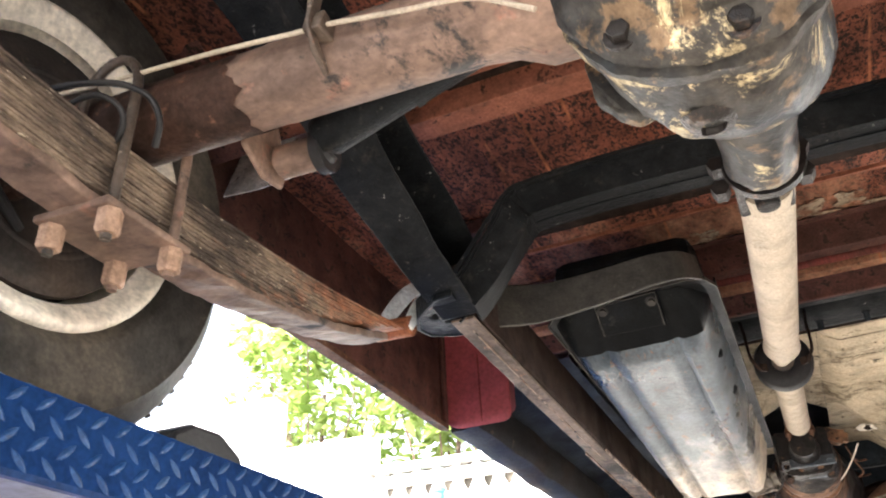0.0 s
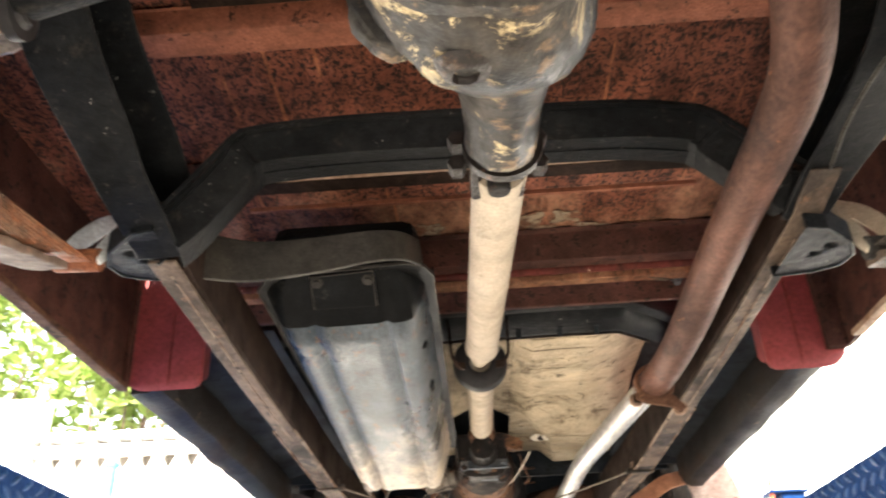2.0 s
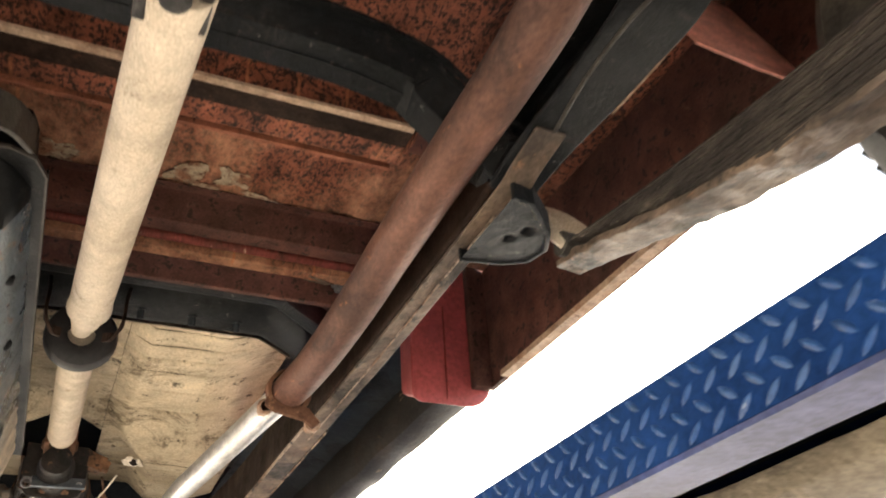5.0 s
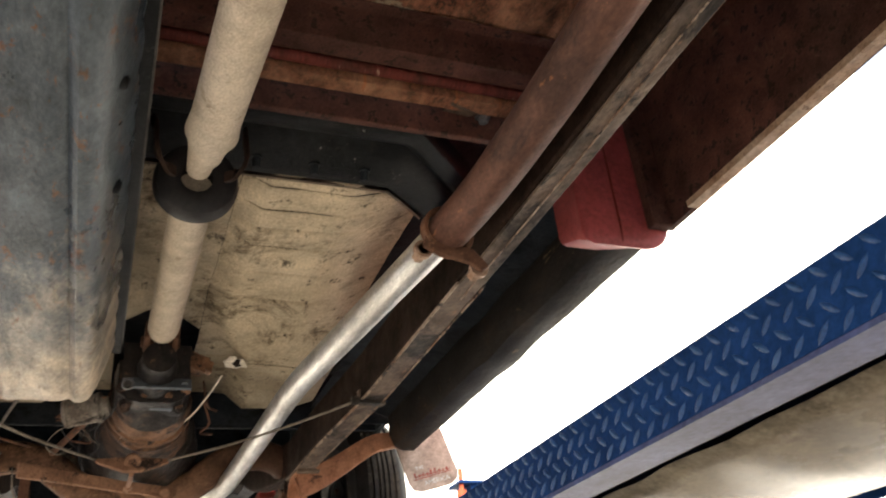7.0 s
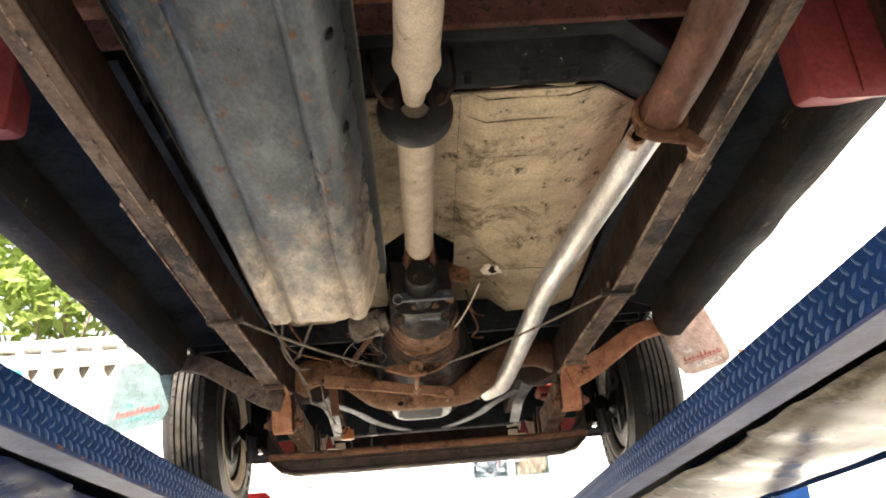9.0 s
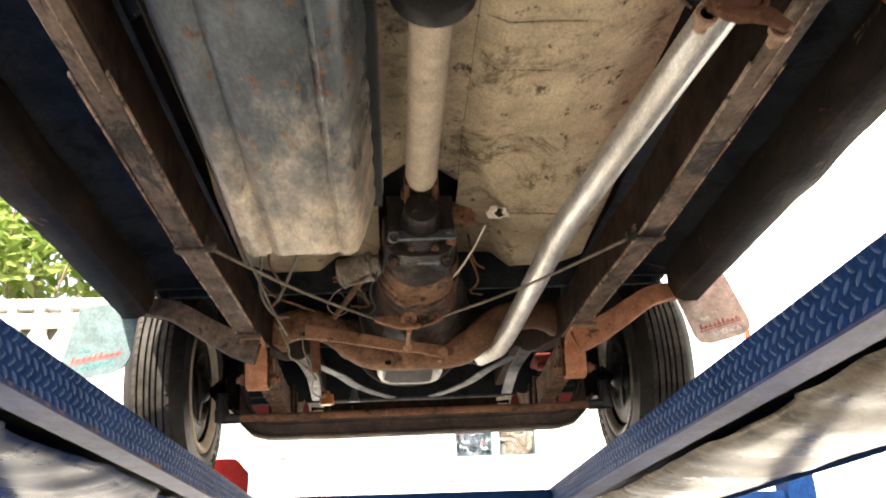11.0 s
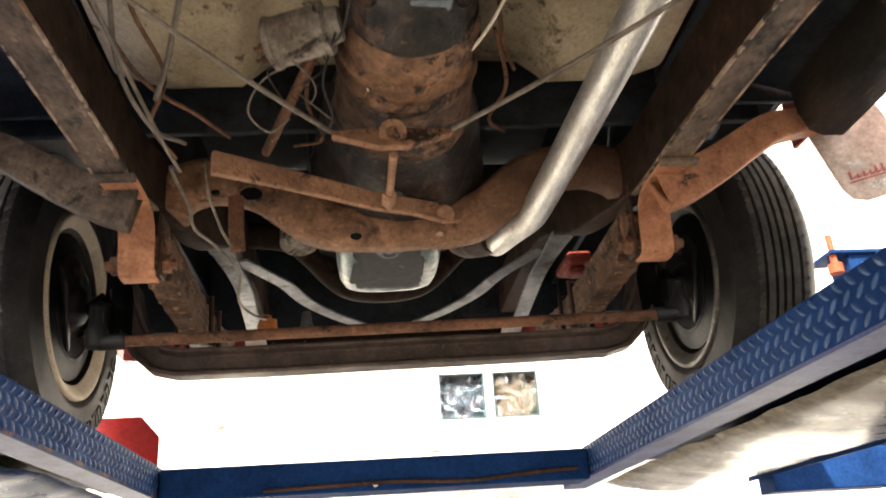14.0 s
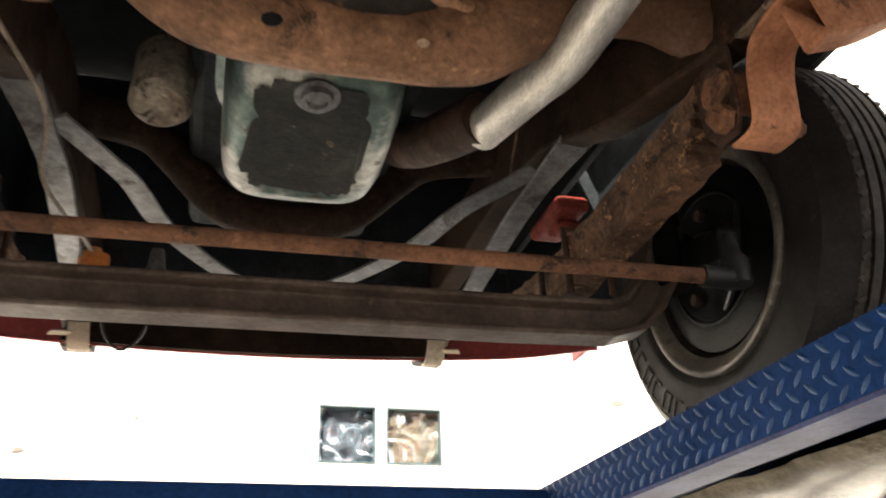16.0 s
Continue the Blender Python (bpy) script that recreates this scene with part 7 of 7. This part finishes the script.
for k in range(4):
    a = Vector((-0.10 - 0.09 * rnd.random(), 2.87 + 0.06 * rnd.random(), 2.225 + 0.03 * rnd.random()))
    e = Vector((-0.08 - 0.13 * rnd.random(), 3.02 + 0.08 * rnd.random(), 2.18 + 0.05 * rnd.random()))
    mid = [a.lerp(e, q) + Vector((rnd.uniform(-0.035, 0.035), rnd.uniform(-0.02, 0.02), rnd.uniform(-0.035, 0.015))) for q in (0.25, 0.5, 0.75)]
    bm = BM()
    sweep(bm, spline([a, *mid, e], 6), ring(0.0009 + 0.0006 * rnd.random(), 6))
    part("loose_wire", bm, ("rubber", "rubber", "rubber", "cable")[k % 4], car, "thin loose wire", smooth=60)
for pts in ([(-0.40, 2.30, 2.30), (-0.385, 2.55, 2.26), (-0.395, 2.75, 2.24), (-0.36, 2.95, 2.20), (-0.30, 3.06, 2.20), (-0.27, 3.15, 2.215)], [(-0.31, 2.70, 2.25), (-0.345, 2.85, 2.235), (-0.33, 2.98, 2.215), (-0.37, 3.08, 2.20), (-0.36, 3.2, 2.21)], [(0.13, 3.0, 2.30), (0.16, 3.1, 2.27), (0.15, 3.22, 2.28), (0.19, 3.3, 2.30)], [(0.12, 2.9, 2.31), (0.145, 3.02, 2.29), (0.18, 3.12, 2.31)], [(-0.13, 3.03, 2.30), (-0.15, 3.12, 2.26), (-0.13, 3.22, 2.25), (-0.18, 3.28, 2.27)]):
    bm = BM()
    sweep(bm, spline(pts, 7), ring(0.0032, 8))
    part("pipe", bm, "rust_brown", car, "thin rusty pipe", smooth=60)

# mud flaps
def lettering(name, body, size, m, material, parent, label):
    """Raised lettering in the built-in font, as one mesh."""
    cu = bpy.data.curves.new(name, "FONT")
    cu.body, cu.size, cu.extrude, cu.align_x, cu.resolution_u = body, size, 0.0006, "CENTER", 3
    tmp = bpy.data.objects.new("tmp", cu)
    scene.collection.objects.link(tmp)
    me = bpy.data.meshes.new_from_object(tmp.evaluated_get(bpy.context.evaluated_depsgraph_get()))
    bpy.data.objects.remove(tmp)
    me.transform(m)
    me.materials.clear()
    me.materials.append(M[material])
    ob = new(name, me)
    ob.parent = parent
    ob["label"] = label
    return ob


def flap(outline, centre, turn, material, label, words, lean=0.0):
    base = Matrix.Translation(centre) @ pose(0, 0, 0, 84, 0, 0) @ Matrix(((1, lean, 0, 0), (0, 1, 0, 0), (0, 0, 1, 0), (0, 0, 0, 1))) @ pose(0, 0, 0, 0, 0, turn)
    bm = BM()
    plate(bm, outline, 0.005, base)
    fl = part("mud_flap", bm, material, car, label)
    bm = BM()
    for k in range(9):                                # slanted script strokes, not legible
        x, y = -0.062 + 0.0138 * k, -0.034
        hh = (0.016, 0.009, 0.011, 0.009, 0.016, 0.017, 0.010, 0.009, 0.012)[k]
        bm.faces.new([bm.verts.new(base @ Vector(p)) for p in ((x, y, 0.0032), (x + 0.0045, y, 0.0032), (x + 0.0075, y + hh, 0.0032), (x + 0.003, y + hh, 0.0032))])
        bm.faces.new([bm.verts.new(base @ Vector(p)) for p in ((x + 0.005, y, 0.0031), (x + 0.0138, y + 0.004, 0.0031), (x + 0.0142, y + 0.0065, 0.0031), (x + 0.0052, y + 0.0025, 0.0031))])
    bm.faces.new([bm.verts.new(base @ Vector(p)) for p in ((-0.068, -0.040, 0.003), (0.062, -0.0375, 0.003), (0.064, -0.0355, 0.003), (-0.066, -0.0375, 0.003))])
    part("red_print", bm, "flap_red", fl, "faded red script stroke")
    lettering("lettering", words, 0.021, base @ Matrix.Translation((0.008, -0.062, 0.0028)), "flap_white" if material == "flap_dust" else "teal_print", fl, "raised lettering")
    lettering("lettering", "THE", 0.016, base @ Matrix.Translation((-0.036, -0.011, 0.0028)), "flap_white" if material == "flap_dust" else "teal_print", fl, "raised lettering")
    return fl


flap([(-0.085, 0.13), (-0.085, -0.045), (-0.075, -0.068), (-0.05, -0.078), (0.05, -0.078), (0.076, -0.066), (0.086, -0.04), (0.080, 0.13)], (0.842, 3.262, 2.205), 14, "flap_dust", "dusty brown mud flap with red script", "AMERICA")
flap([(-0.080, 0.13), (-0.088, -0.055), (-0.080, -0.074), (-0.06, -0.085), (0.05, -0.085), (0.076, -0.075), (0.086, -0.05), (0.076, 0.13)], (-0.850, 3.262, 2.170), 10, "teal", "worn pale teal mud flap with red script", "AMERICA", 0.30)

# ---- things round the lift ----
chock = empty("wheel_chock", label="black rubber block lying on the runway", category="chock")
bm = BM()
sweep(bm, [(-0.60, 0.80, ZR), (-0.66, 0.80, ZR)], [(-0.07, 0.003), (0.075, 0.003), (0.06, 0.03), (0.02, 0.048), (-0.03, 0.046), (-0.06, 0.03)], up=(0, 0, 1))
part("block", bm, "rubber", chock, bevel=0.006)


def tree(x, y, crown, rad, seed, n=5200):
    rnd = random.Random(seed)
    t = empty("tree", label="leafy green tree behind the wall", category="tree", group="trees behind the wall")
    bm = BM()
    top = Vector(crown)
    sweep(bm, spline([(x, y, 0), (x + 0.1, y, 1.4), (x - 0.05, y + 0.1, 2.6), top - Vector((0, 0, rad * 0.3))], 5), ring(0.09, 12), up=(0, 1, 0), scale=lambda q: 1 - 0.65 * q)
    for k in range(7):
        a = k * 0.9 + seed
        e = top + Vector((math.cos(a) * rad * 0.75, math.sin(a) * rad * 0.75, rad * (0.1 + 0.5 * rnd.random())))
        o = Vector((x, y, 2.3 + 0.25 * k))
        sweep(bm, spline([o, o.lerp(e, 0.5) + Vector((0, 0, 0.2)), e], 5), ring(0.022, 8), up=(0.3, 1, 0), scale=lambda q: 1 - 0.8 * q)
    part("trunk", bm, "axle_iron", t, "brown trunk and limbs", smooth=50)
    verts, faces = [], []
    clumps = []
    for k in range(70):
        d = Vector((rnd.gauss(0, 1), rnd.gauss(0, 1), rnd.gauss(0, 0.8)))
        d = d.normalized() * rad * (0.35 + 0.65 * rnd.random())
        clumps.append((top + d, rad * (0.12 + 0.16 * rnd.random())))
    for k in range(n):
        c, r = clumps[int(len(clumps) * rnd.random())]
        p = c + Vector((rnd.gauss(0, 1), rnd.gauss(0, 1), rnd.gauss(0, 1))) * r * 0.6
        m = Euler((rnd.uniform(-1.2, 1.2), rnd.uniform(-1.2, 1.2), rnd.uniform(0, 6.3))).to_matrix()
        L = rnd.uniform(0.07, 0.15)
        i = len(verts)
        for q in ((0, -L, 0), (L * 0.42, -L * 0.1, 0.012), (0, L, 0), (-L * 0.42, -L * 0.1, 0.012)):
            verts.append(p + m @ Vector(q))
        faces += [(i, i + 1, i + 2), (i, i + 2, i + 3)]
    me = bpy.data.meshes.new("crown")
    me.from_pydata([tuple(v) for v in verts], [], faces)
    me.materials.append(M["leaf"])
    ob = new("crown", me)
    ob.parent = t
    ob["kind"] = "stuff"
    return t


tree(-4.5, 10.6, (-4.3, 10.6, 5.9), 1.6, 3, 2600)
tree(-6.4, 10.2, (-6.3, 10.2, 6.3), 1.5, 5, 2400)
tree(-3.0, 11.8, (-2.8, 11.8, 6.2), 1.5, 8, 2200)
